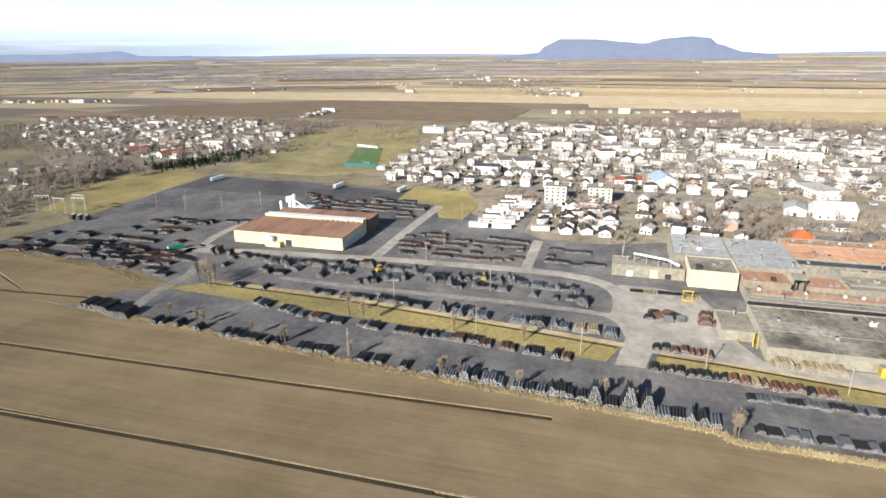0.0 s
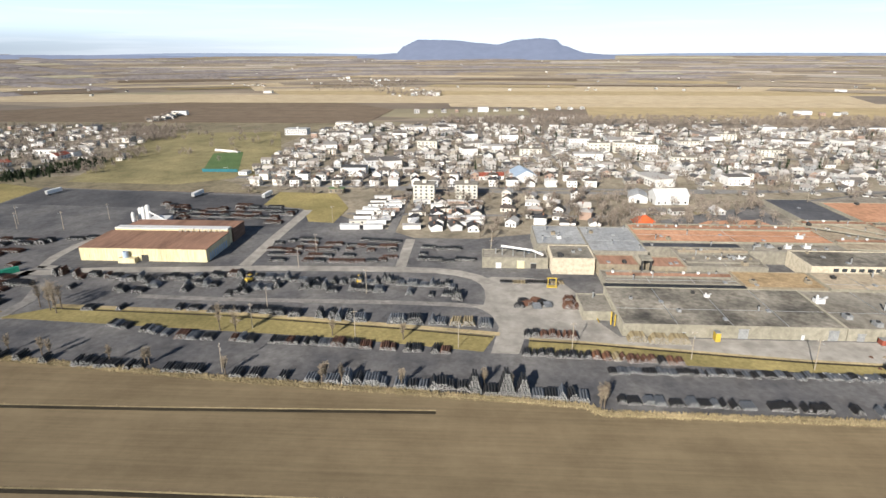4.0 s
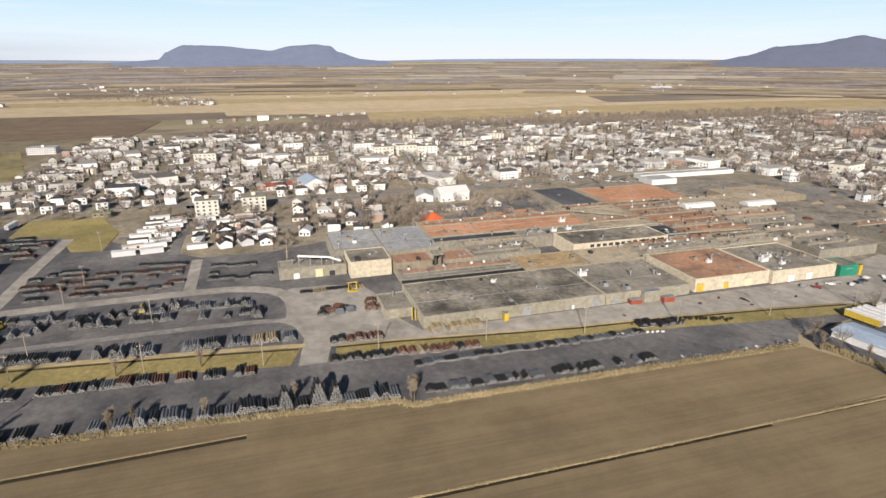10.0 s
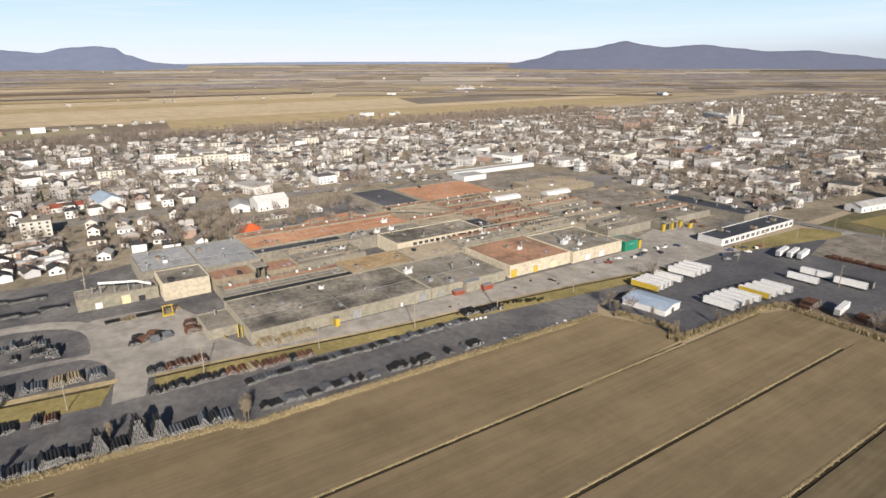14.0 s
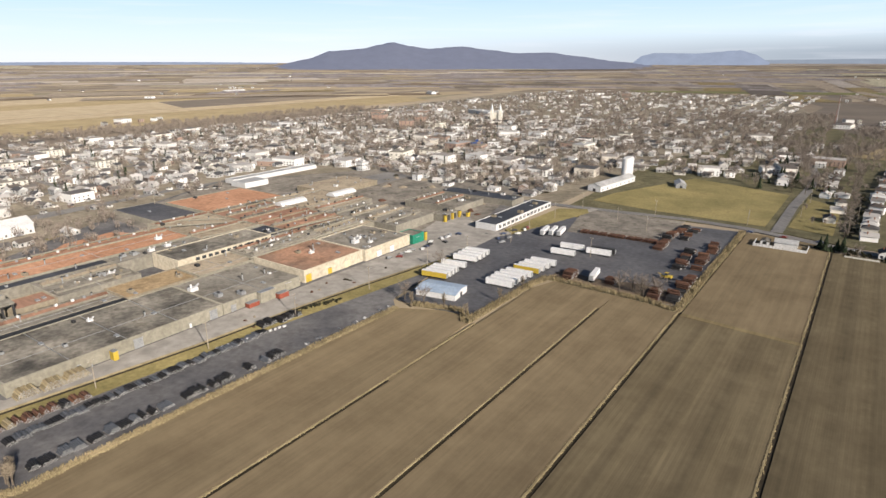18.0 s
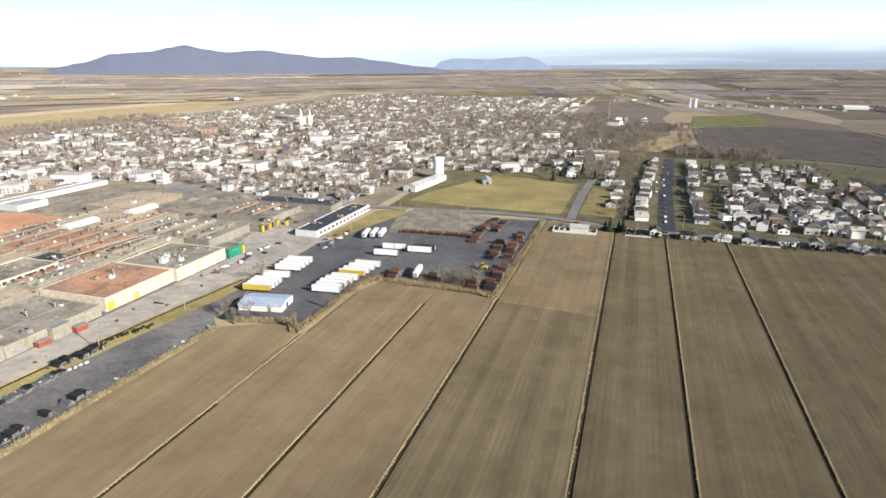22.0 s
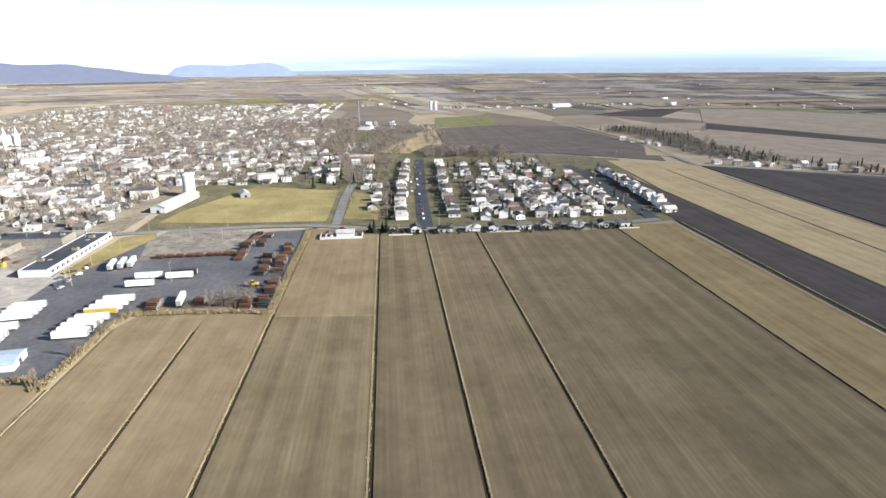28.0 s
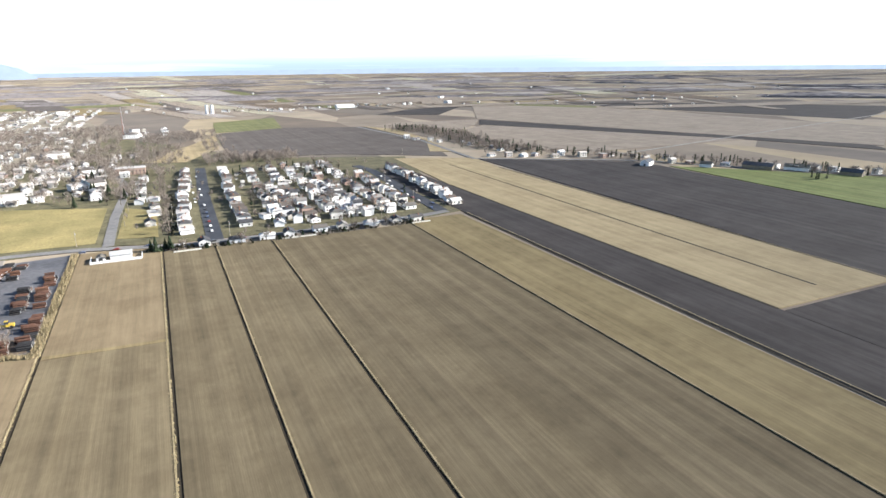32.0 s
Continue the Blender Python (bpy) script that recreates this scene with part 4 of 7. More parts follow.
def works():
    hall("foundry_hall", -272, -230, 61, 151, 5.6, PALEW, ROOF_D, "long tan works hall with a blackened flat roof", seams=3, vents=7, doors=[(86, 1.2, 2.2, DARK), (110, 4, 4.2, GREYM), (134, 1.2, 2.2, WHITE), (146, 4, 4.4, GREYM)])
    hall("foundry_hall_east", -272, -230, 151.5, 199, 5.4, PALEW, ROOF_G, "east end of the works hall with a grey gravel roof", seams=1, vents=7, doors=[(157, 3, 3.2, GREYM), (191, 4, 4.2, PALEW)])
    hall("corner_annex", -266, -245, 47, 60.6, 4.2, PALEW, ROOF_G, "low pale annex at the hall corner", vents=1)
    hall("tan_shed", -326, -311, 3, 39, 6, PALEW, ROOF_G, "low tan shed with a gravel roof", vents=4, doors=[(12, 3, 3.2, WHITE), (24, 4, 4.5, CREAM), (31, 3, 3, DARK)])
    hall("pale_tower_hall", -326, -303, 40, 62.5, 9, CREAMW, ROOF_G, "taller white walled works building", vents=3)
    hall("silver_roof_hall", -367, -328, 34, 62.5, 9, GREYWALL, ROOF_S, "hall with a silver coated roof in bays", seams=2, vents=5)
    hall("silver_roof_hall_b", -367, -318, 63, 94, 8.6, GREYWALL, ROOF_S, "lower hall with a silver coated roof in bays", seams=2, vents=6)
    hall("brown_roof_bay", -316, -300, 64, 85, 7, TANWALL, ROOF_R, "low bay with a rusty brown roof", vents=2)
    hall("brown_roof_bay_b", -314, -298, 91, 108.5, 7, TANWALL, ROOF_R, "second low bay with a rusty brown roof", vents=2)
    hall("grey_lean_to", -298.5, -280, 64, 129, 4.6, GREYWALL, ROOF_G, "low grey lean-to with a gravel roof", seams=2, monitors=(-290,), vents=6)
    hall("grey_bay", -330, -298.6, 109, 150, 7.2, GREYWALL, ROOF_G, "grey bay with a patched gravel roof", seams=1, monitors=(-321, -306), vents=12)
    hall("blue_roof_bay", -339.5, -330.5, 95, 150, 7.4, GREYWALL, ROOF_B, "narrow bay with a dark blue roof", vents=2)
    hall("orange_roof_hall", -376, -340, 95, 206, 8, PALEW, ROOF_O, "wide hall with an orange gravel roof", seams=1, monitors=(-366,), vents=8)
    hall("ochre_bay", -298, -276, 130, 168, 5, TANWALL, ROOF_Y, "low bay with an ochre gravel roof", vents=4)
    hall("tan_strip_bay", -297, -274, 168.5, 204, 5.4, PALEW, ROOF_T, "low bay with a pale tan roof", seams=1, vents=3)
    c = hall("clerestory_hall", -324, -298, 171, 236, 8.5, CREAMW, ROOF_D, "hall with a white clerestory wall and blackened roof", vents=6)
    for k in range(12):
        y = 182 + k * 4.2
        part("window", Shape().box(-298.05, -297.9, y, y + 2.6, 5.8, 7.6).mesh("window", GLASS), c)
    hall("grey_link", -339, -324.5, 151, 206, 7.4, GREYWALL, ROOF_G, "grey link roof with fans", vents=9)
    hall("dark_roof_hall", -470, -395, 222, 256, 3.6, GREYWALL, ASPHALT_D, "long low hall with a flat dark grey roof", vents=1)
    hall("tan_roof_hall", -394, -325, 207, 250, 7.2, PALEW, ROOF_T, "hall with a tan gravel roof and white pipes", monitors=(-385, -345), vents=6)
    hall("dark_square_bay", -324, -299, 237, 252, 7.4, GREYWALL, ROOF_B, "square bay with a dark blue roof", vents=5)
    hall("orange_roof_annex", -455, -395, 257, 330, 5, PALEW, ROOF_O, "low hall with an orange roof and white edge", vents=5)
    hall("middle_hall", -297.5, -274, 204.5, 262, 6.6, GREYWALL, ROOF_G, "grey hall with a cluttered roof", monitors=(-293, -286, -279), vents=10)
    hall("shipping_hall", -273, -231, 203, 249, 7, CREAMW, ROOF_RB, "cream shipping hall with an orange brown roof", vents=4, doors=[(206, 4, 4.5, YELLOW), (222, 3, 3.5, YELLOW), (236, 4, 4, CREAM)])
    hall("shipping_annex", -270, -229, 249.5, 292, 7, CREAMW, ROOF_G, "cream shipping annex with a grey roof", vents=14, doors=[(262, 4, 4, WHITE), (274, 4, 4, WHITE)])
    hall("green_kiosk", -240, -227, 293, 305, 6, GREENP, ROOF_G, "bright green loading house", doors=[(299, 5, 4, GREENP)])
    hall("north_hall", -322, -252, 306, 350, 6, GREYWALL, ROOF_G, "low grey hall with many vents", monitors=(-312, -296, -280, -264), vents=18)
    hall("north_hall_b", -394, -298.5, 253, 304, 6.4, TANWALL, ROOF_R, "brown roofed hall with many vents", monitors=(-386, -370, -353, -336, -320, -307), vents=16)
    hall("north_link", -298, -271, 263, 305, 6.2, PALEW, ROOF_T, "tan roofed link with rows of vents", monitors=(-291, -279), vents=10)
    hall("north_hall_c", -394, -324, 306, 362, 6, GREYWALL, ROOF_T, "low tan roofed hall", monitors=(-384, -345, -333), vents=10)
    hall("gate_block", -256, -244, 352, 372, 5, GREYWALL, ROOF_D, "dark roofed gate block with big doors", vents=4, doors=[(358, 4.5, 4.4, DARK), (366, 4.5, 4.4, DARK)])
    for x, y, w, h in ((-243, 352.6, 2.2, 5.2), (-243, 362, 1.6, 5.0), (-242.5, 371, 2.4, 4.8), (-238, 376, 3.2, 3.4), (-227, 306.5, 2.0, 5.6)):
        t = thing("gate_pillar", "yellow painted steel pillar by the gates", "pillar", x, y, 0.1, group="gate pillars")
        part("pillar", Shape().box(-0.8, 0.8, -w / 2, w / 2, 0, h).mesh("pillar", YELLOW), t)
        part("cap", Shape().box(-0.9, 0.9, -w / 2 - 0.1, w / 2 + 0.1, h, h + 0.15).mesh("cap", DARK), t)
    hall("east_block", -300, -250, 376, 418, 5, GREYWALL, ROOF_D, "dark roofed works block", monitors=(-290, -270), vents=12)
    hall("east_block_low", -300, -226, 424, 444, 5, GREYWALL, ROOF_B, "low grey block by the street", vents=8)
    off = hall("office_row", -216, -199, 352, 440, 4.6, WHITE, ROOF_B, "long white office row with a dark blue roof", vents=6)
    for k in range(14):
        y = 356 + k * 6.1
        w = part("window", Shape().box(-199.05, -198.9, y, y + 3.4, 1.2, 3.4).mesh("window", GLASS), off, "dark glazed bay")
        part("window_frame", Shape().box(-199.0, -198.8, y + 1.6, y + 1.8, 1.1, 3.5).mesh("window_frame", WHITE), w)
    hall("white_long_shed", -508, -496, 352, 462, 4.0, WHITE, ROOF_S, "long white shed behind the works")
    hall("white_long_shed_b", -489, -468, 345, 372, 5, WHITE, ROOF_S, "white flat shed behind the works")
    hall("brown_low_hall", -420, -378, 366, 430, 4.5, TANWALL, ROOF_T, "low hall with a pale brown roof", vents=8)
    for x, y, w in ((-365, 311, 26), (-357, 360, 26)):
        q = thing("quonset_shed", "white shed with a rounded ridge", "shed", x, y, 6.2, group="works")
        s = Shape()
        n = 8
        prof = [(-5 * math.cos(math.pi * k / n), 3.2 * math.sin(math.pi * k / n)) for k in range(n + 1)]
        s.add([(a, yy, b) for yy in (-w / 2, w / 2) for a, b in prof], [(k, k + 1, n + 2 + k, n + 1 + k) for k in range(n)] + [tuple(range(n, -1, -1)), tuple(range(n + 1, 2 * n + 2))])
        part("shell", s.mesh("shell", WHITE), q)
        part("base_wall", Shape().box(-5, 5, -w / 2, w / 2, -0.5, 0.1).mesh("base_wall", GREYWALL), q)
    # conveyor bridge and pipework over the tan shed
    c = thing("conveyor_bridge", "white enclosed conveyor on a steel trestle", "conveyor")
    part("gallery", Shape().tube((-317, 13.4, 11), (-313, 30, 10), 0.65, 0.65, 8).mesh("gallery", WHITE), c)
    part("gallery", Shape().tube((-313, 30, 10), (-311, 36, 8), 0.65, 0.65, 8).mesh("gallery", WHITE), c)
    for y in (14, 20, 26, 32):
        for dx in (-1.5, 1.5):
            part("trestle_leg", Shape().tube((-317 + (y - 14) * 0.22 + dx, y, 5.8), (-317 + (y - 14) * 0.22, y, 11 - (y - 14) * 0.06), 0.2, 0.2, 6).mesh("trestle_leg", GREYM), c)
    # roof pipework and the long white duct on the halls
    d = thing("roof_duct", "long pale duct running over the roofs", "duct")
    for a, b in (((-374, 98, 8.8), (-374, 206, 8.8)), ((-374, 206, 8.6), (-340, 250, 8.2)), ((-299, 236, 9), (-299, 300, 7.4)), ((-272, 200, 7.4), (-272, 290, 7.8)), ((-325, 205, 9.4), (-325, 252, 8)), ((-394, 212, 7.8), (-360, 246, 7.8))):
        part("duct_run", Shape().tube(a, b, 0.45, 0.45, 6).mesh("duct_run", PALEW), d)
        for f in (0.1, 0.5, 0.9):
            p = Vector(a).lerp(Vector(b), f)
            part("saddle", Shape().box(p.x - 0.5, p.x + 0.5, p.y - 0.2, p.y + 0.2, 7.0, p.z).mesh("saddle", GREYM), d)
    # big white extractor on the foundry roof and others
    for x, y, z, k in ((-258, 154, 5.4, 0.9), (-310, 140, 7.2, 0.7), (-350, 190, 8, 0.8), (-252, 228, 7, 0.6), (-262, 106, 5.6, 0.5), (-290, 230, 6.6, 0.7), (-245, 258, 7, 0.9), (-250, 266, 7, 0.7), (-238, 264, 7, 0.6), (-332, 175, 7.4, 0.7), (-333, 186, 7.4, 0.7)):
        t = thing("extractor", "white roof extractor with bent duct", "extractor", x, y, z - 0.3, 0, group="roof extractors")
        part("housing", Shape().box(-1.6 * k, 1.6 * k, -2.4 * k, 2.4 * k, 0, 2.2 * k).mesh("housing", WHITE), t)
        part("duct", Shape().tube((0, 1.5 * k, 2 * k), (0, 3.8 * k, 3.4 * k), 0.7 * k, 0.7 * k, 8).mesh("duct", GREYM), t)
        part("stack", Shape().tube((0, -1 * k, 2 * k), (0, -1 * k, 4.2 * k), 0.6 * k, 0.6 * k, 8).mesh("stack", WHITE), t)
    # black strip added for the shadow gap behind the foundry hall, and its steel portal
    g = thing("covered_gangway", "black strip added for the dark shadow gap between two halls", "gangway")
    part("canopy", Shape().box(-277, -273, 62, 129, 4.7, 5.5).mesh("canopy", DARK), g)
    for k in range(16):
        part("post", Shape().box(-276.6, -276.3, 62.5 + k * 4.3, 62.8 + k * 4.3, 0, 4.7).mesh("post", DARK), g)
    g = thing("lift_portal", "dark steel portal over a hall bay", "portal")
    for y in (85.8, 90.2):
        part("leg", Shape().box(-299, -298, y - 0.4, y + 0.4, 0, 11).mesh("leg", DARK), g)
    part("beam", Shape().box(-305, -297.5, 85.2, 90.8, 10.2, 11.2).mesh("beam", GREYWALL), g)
    # red containers and white box by the hall front
    for x, y, w, h, m, lab in ((-227.5, 166, 6, 2.4, REDP, "faded red skip of scrap"), (-225, 182.5, 6, 2.8, REDP, "faded red steel container"), (-228, 175, 9, 5.6, PALEW, "pale lean-to booth against the hall"), (-227.5, 98.5, 2, 4.0, YELLOW, "yellow steel filter cabinet")):
        t = thing("skip" if m is REDP else "booth", lab, "container", x, y, 0.15)
        part("body", Shape().box(-1.5, 1.5, -w / 2, w / 2, 0.2, h).mesh("body", m), t)
        part("rim", Shape().box(-1.6, 1.6, -w / 2 - 0.1, w / 2 + 0.1, h, h + 0.15).mesh("rim", GREYM), t)
        for yy in (-w / 2 + 0.4, w / 2 - 0.4):
            part("skid", Shape().box(-1.4, 1.4, yy - 0.15, yy + 0.15, 0, 0.2).mesh("skid", DARK), t)


works()


def mound(x, y, w, h, mat, label, seed):
    """A low heap with an uneven outline and top."""
    r, s, n = random.Random(seed), Shape(), 14
    rings = [(1.0, -0.1), (0.72, 0.45), (0.4, 0.85), (0.12, 1.0)]
    pts = []
    for f, z in rings:
        pts += [(w * f * r.uniform(0.75, 1.15) * math.cos(k * math.tau / n), w * 0.7 * f * r.uniform(0.75, 1.15) * math.sin(k * math.tau / n), h * z * r.uniform(0.8, 1.15) if z > 0 else -0.1) for k in range(n)]
    s.add(pts, [(i * n + k, i * n + (k + 1) % n, (i + 1) * n + (k + 1) % n, (i + 1) * n + k) for i in range(3) for k in range(n)] + [tuple(range(3 * n, 4 * n))])
    ob = solid("spoil_heap", s, [mat], label, "heap", "spoil heaps")
    ob.matrix_world = pose(x, y, 0.1, 0, 0, r.uniform(0, 180))


rm = random.Random(12)
for k in range(34):
    m = rm.choice([DITCH, YARD_T, ROOF_T, PIPE_R, ROOF_D])
    mound(rm.uniform(-420, -225), rm.uniform(372, 492), rm.uniform(2, 6), rm.uniform(0.8, 2.4), m, "heap of dark scrap and spoil on the works ground", k)
for k in range(12):
    mound(rm.uniform(-222, -206), rm.uniform(150, 250), rm.uniform(0.8, 1.6), rm.uniform(0.4, 0.9), rm.choice([PIPE_R, DITCH, ROOF_T]), "small heap of rusty castings on the apron", 60 + k)


def warehouse():
    t = thing("cream_warehouse", "cream clad warehouse with a rusty brown roof", "warehouse")
    for a, b, c, d in ((-345, -312, -226, -225.6), (-345, -312, -152.4, -152), (-345, -344.6, -225.6, -152.4), (-312.4, -312, -225.6, -152.4)):
        part("wall", Shape().box(a, b, c, d, 0, 8).mesh("wall", CREAM), t)
    for k in range(15):
        y = -226 + k * 5.25
        part("cladding_rib", Shape().box(-312, -311.85, y - 0.1, y + 0.1, 0.1, 7.9).mesh("cladding_rib", CREAM), t)
    part("roof", Shape().add([(-345, -226.3, 8.6), (-311.6, -226.3, 8.05), (-311.6, -151.7, 8.05), (-345, -151.7, 8.6), (-345, -226.3, 8.2), (-311.6, -226.3, 7.7), (-311.6, -151.7, 7.7), (-345, -151.7, 8.2)], [(0, 1, 2, 3), (7, 6, 5, 4), (0, 4, 5, 1), (1, 5, 6, 2), (2, 6, 7, 3), (3, 7, 4, 0)]).mesh("roof", ROOF_R), t, "rust stained brown metal roof")
    part("upper_wall", Shape().box(-351, -345.1, -224, -153, 0, 9.7).mesh("upper_wall", CREAM), t)
    part("parapet", Shape().box(-351.2, -344.9, -224.2, -152.8, 9.7, 10.1).mesh("parapet", WHITE), t)
    part("upper_roof", Shape().box(-370, -351.3, -222, -152, 0, 8.6).mesh("upper_roof", ROOF_R), t)
    for k in range(16):
        y = -182 + k * 1.8
        part("roof_pipe", Shape().tube((-343, y, 8.4), (-343, y, 9.8 + (k % 3) * 0.4), 0.3, 0.3, 6).mesh("roof_pipe", DARK if k % 2 else GREYM), t)
    part("porch", Shape().box(-312, -308, -202, -192, 0, 3).mesh("porch", CREAM), t)
    part("dust_filter", Shape().tube((-310, -198, 3), (-310, -198, 6.5), 1.6, 1.6, 10).mesh("dust_filter", BLUEP), t, "blue steel dust filter")
    part("door", Shape().box(-312, -311.8, -190, -186, 0, 4).mesh("door", DARK), t)
    for k in range(8):
        part("side_door", Shape().box(-340 + k * 3.2, -338 + k * 3.2, -152, -151.85, 0.2, 4.5).mesh("side_door", BLUEP), t)
    g = thing("silo_group", "cluster of white process silos on a steel frame", "silo", -394, -233)
    for dx, dy, h, r in ((0, 0, 10, 1.5), (2, 4.4, 12, 1.6), (-2, -3.5, 9, 1.3), (4, -5.5, 7, 1.2)):
        b = part("silo", Shape().tube((dx, dy, 1.5), (dx, dy, h), r, r, 14).mesh("silo", WHITE), g)
        part("cone_top", Shape().tube((dx, dy, h), (dx, dy, h + 1), r, 0.3, 14).mesh("cone_top", WHITE), b)
        for k in range(3):
            a = k * math.tau / 3
            part("silo_leg", Shape().tube((dx + r * 0.8 * math.cos(a), dy + r * 0.8 * math.sin(a), 0), (dx + r * 0.8 * math.cos(a), dy + r * 0.8 * math.sin(a), 1.6), 0.15, 0.15, 6).mesh("silo_leg", GREYM), b)
    part("shed", Shape().box(-2, 8, 7, 20, 0, 4.4).mesh("shed", WHITE), g)
    part("pipe_bridge", Shape().tube((2, 5, 8), (8, 18, 4.5), 0.5, 0.5, 8).mesh("pipe_bridge", WHITE), g)


warehouse()

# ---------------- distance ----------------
# Base stays near black; the air's blue haze is put into the emission.
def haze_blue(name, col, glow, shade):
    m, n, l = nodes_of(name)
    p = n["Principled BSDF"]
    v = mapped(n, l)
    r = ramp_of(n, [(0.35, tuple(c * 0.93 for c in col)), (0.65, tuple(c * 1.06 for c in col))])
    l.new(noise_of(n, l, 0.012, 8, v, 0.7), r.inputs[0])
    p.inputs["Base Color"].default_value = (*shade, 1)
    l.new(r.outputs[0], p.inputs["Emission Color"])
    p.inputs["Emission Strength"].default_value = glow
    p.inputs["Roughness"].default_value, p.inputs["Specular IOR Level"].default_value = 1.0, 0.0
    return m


def ridge(name, prof, dist, depth, mat, label, seed=1, rough=3.0):
    """A wooded hill from a few heights along the skyline (bearing, elevation), with depth behind and a slope in front."""
    s, cols = Shape(), []
    n = 140
    b0, b1 = prof[0][0], prof[-1][0]
    for i in range(n + 1):
        b = b0 + (b1 - b0) * i / n
        for (pa, ea), (pb, eb) in zip(prof, prof[1:]):
            if (pa - b) * (pb - b) <= 0:
                f = (b - pa) / (pb - pa)
                f = f * f * (3 - 2 * f) * 0.5 + f * 0.5
                el = ea + (eb - ea) * f
                break
        x, y = -math.sin(radians(b)), math.cos(radians(b))
        top = 112 + dist * math.tan(radians(el + 0.14)) + rough * noise.noise((b * 1.7, seed, 0)) + rough * 0.5 * noise.noise((b * 6, seed, 3))
        foot = terr(dist - depth, 0) - 6
        col = []
        for k, (dd, hh) in enumerate(((-depth, 0.0), (-depth * 0.7, 0.3), (-depth * 0.4, 0.62), (-depth * 0.15, 0.88), (0, 1.0), (depth * 0.4, 0.5), (depth * 0.8, 0.0))):
            j = rough * 2 * noise.noise((b * 2.5, k * 1.3, seed)) if 0 < k < 4 else 0
            q = dist + dd
            col.append((x * q, y * q, foot + max(top - foot, 1) * hh + j))
        cols.append(col)
    m = 7
    s.add([p for c in cols for p in c], [(i * m + k, i * m + k + 1, (i + 1) * m + k + 1, (i + 1) * m + k) for i in range(n) for k in range(m - 1)])
    ob = solid(name, s, [mat], label, "backdrop", kind="structure")
    ob.data.shade_smooth()
    return ob


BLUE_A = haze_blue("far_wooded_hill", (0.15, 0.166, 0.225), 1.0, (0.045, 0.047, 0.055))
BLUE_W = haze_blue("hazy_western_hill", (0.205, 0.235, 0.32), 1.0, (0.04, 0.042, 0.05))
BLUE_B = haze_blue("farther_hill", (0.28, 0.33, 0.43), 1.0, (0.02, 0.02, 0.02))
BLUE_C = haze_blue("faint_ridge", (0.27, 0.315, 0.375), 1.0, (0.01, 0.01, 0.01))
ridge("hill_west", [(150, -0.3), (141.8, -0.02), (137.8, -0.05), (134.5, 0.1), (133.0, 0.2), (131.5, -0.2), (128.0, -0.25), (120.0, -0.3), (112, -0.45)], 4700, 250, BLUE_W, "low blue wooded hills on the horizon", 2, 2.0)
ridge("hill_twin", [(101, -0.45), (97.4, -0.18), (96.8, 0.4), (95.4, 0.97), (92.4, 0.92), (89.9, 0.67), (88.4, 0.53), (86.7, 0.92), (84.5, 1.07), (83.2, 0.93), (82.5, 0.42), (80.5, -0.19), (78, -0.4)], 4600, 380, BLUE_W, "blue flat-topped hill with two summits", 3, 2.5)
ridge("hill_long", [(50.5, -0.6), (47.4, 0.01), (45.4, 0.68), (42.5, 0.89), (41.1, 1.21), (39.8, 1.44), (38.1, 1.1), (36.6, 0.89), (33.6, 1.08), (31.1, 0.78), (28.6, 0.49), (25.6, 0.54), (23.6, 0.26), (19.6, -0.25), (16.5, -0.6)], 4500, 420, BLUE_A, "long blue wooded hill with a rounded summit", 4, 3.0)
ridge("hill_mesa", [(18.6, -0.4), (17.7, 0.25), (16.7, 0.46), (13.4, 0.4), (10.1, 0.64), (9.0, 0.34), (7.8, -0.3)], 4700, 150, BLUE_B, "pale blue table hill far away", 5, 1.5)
# low glowing mesh added to stand in for the horizon's haze band
ridge("hill_faint", [(16, -0.3), (8, -0.12), (0, -0.05), (-10, -0.02), (-24, 0.0), (-45, -0.05), (-62, -0.1), (-75, -0.3)], 4780, 60, BLUE_C, "glowing blue band in place of haze along the horizon", 6, 2.0)
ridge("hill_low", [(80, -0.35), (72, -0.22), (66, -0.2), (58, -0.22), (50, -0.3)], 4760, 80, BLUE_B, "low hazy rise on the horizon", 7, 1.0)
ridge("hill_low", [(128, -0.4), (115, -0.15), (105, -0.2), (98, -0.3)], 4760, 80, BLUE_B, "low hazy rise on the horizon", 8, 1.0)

# ---------------- pipes ----------------
def pipe_shape(s, y, z, r, length, j=0.0):
    m = 8
    ring = lambda x, q: [(x, y + q * math.cos(k * math.tau / m), z + r + q * math.sin(k * math.tau / m)) for k in range(m)]
    a, b = -length / 2 + j, length / 2 + j
    n = len(s.v)
    s.v += ring(a, r) + ring(b, r) + ring(b, r * 0.7) + ring(b - 0.9, r * 0.7)
    fs = [(k, (k + 1) % m, m + (k + 1) % m, m + k) for k in range(m)] + [tuple(range(m - 1, -1, -1)), tuple(range(3 * m, 4 * m))] + [(2 * m + k, 2 * m + (k + 1) % m, 3 * m + (k + 1) % m, 3 * m + k) for k in range(m)]
    fl = [(m + k, m + (k + 1) % m, 2 * m + (k + 1) % m, 2 * m + k) for k in range(m)]
    s.f += [tuple(i + n for i in f) for f in fs + fl]
    s.m += [0] * len(fs) + [1] * len(fl)


pipe_meshes = {}


def pile_plan(n, tiers, r):
    """Tiers on spacers: a high pile narrows by one pipe every second tier, a low one every tier."""
    out = []
    for k in range(tiers):
        m = n - (k // 2 if tiers > 4 else k)
        for i in range(max(m, 0)):
            out.append((k, i, (i - (m - 1) / 2) * 2.55 * r, k * r * 2.15, 0.2 * math.sin(i * 2.7 + n + k * 1.9)))
    return out



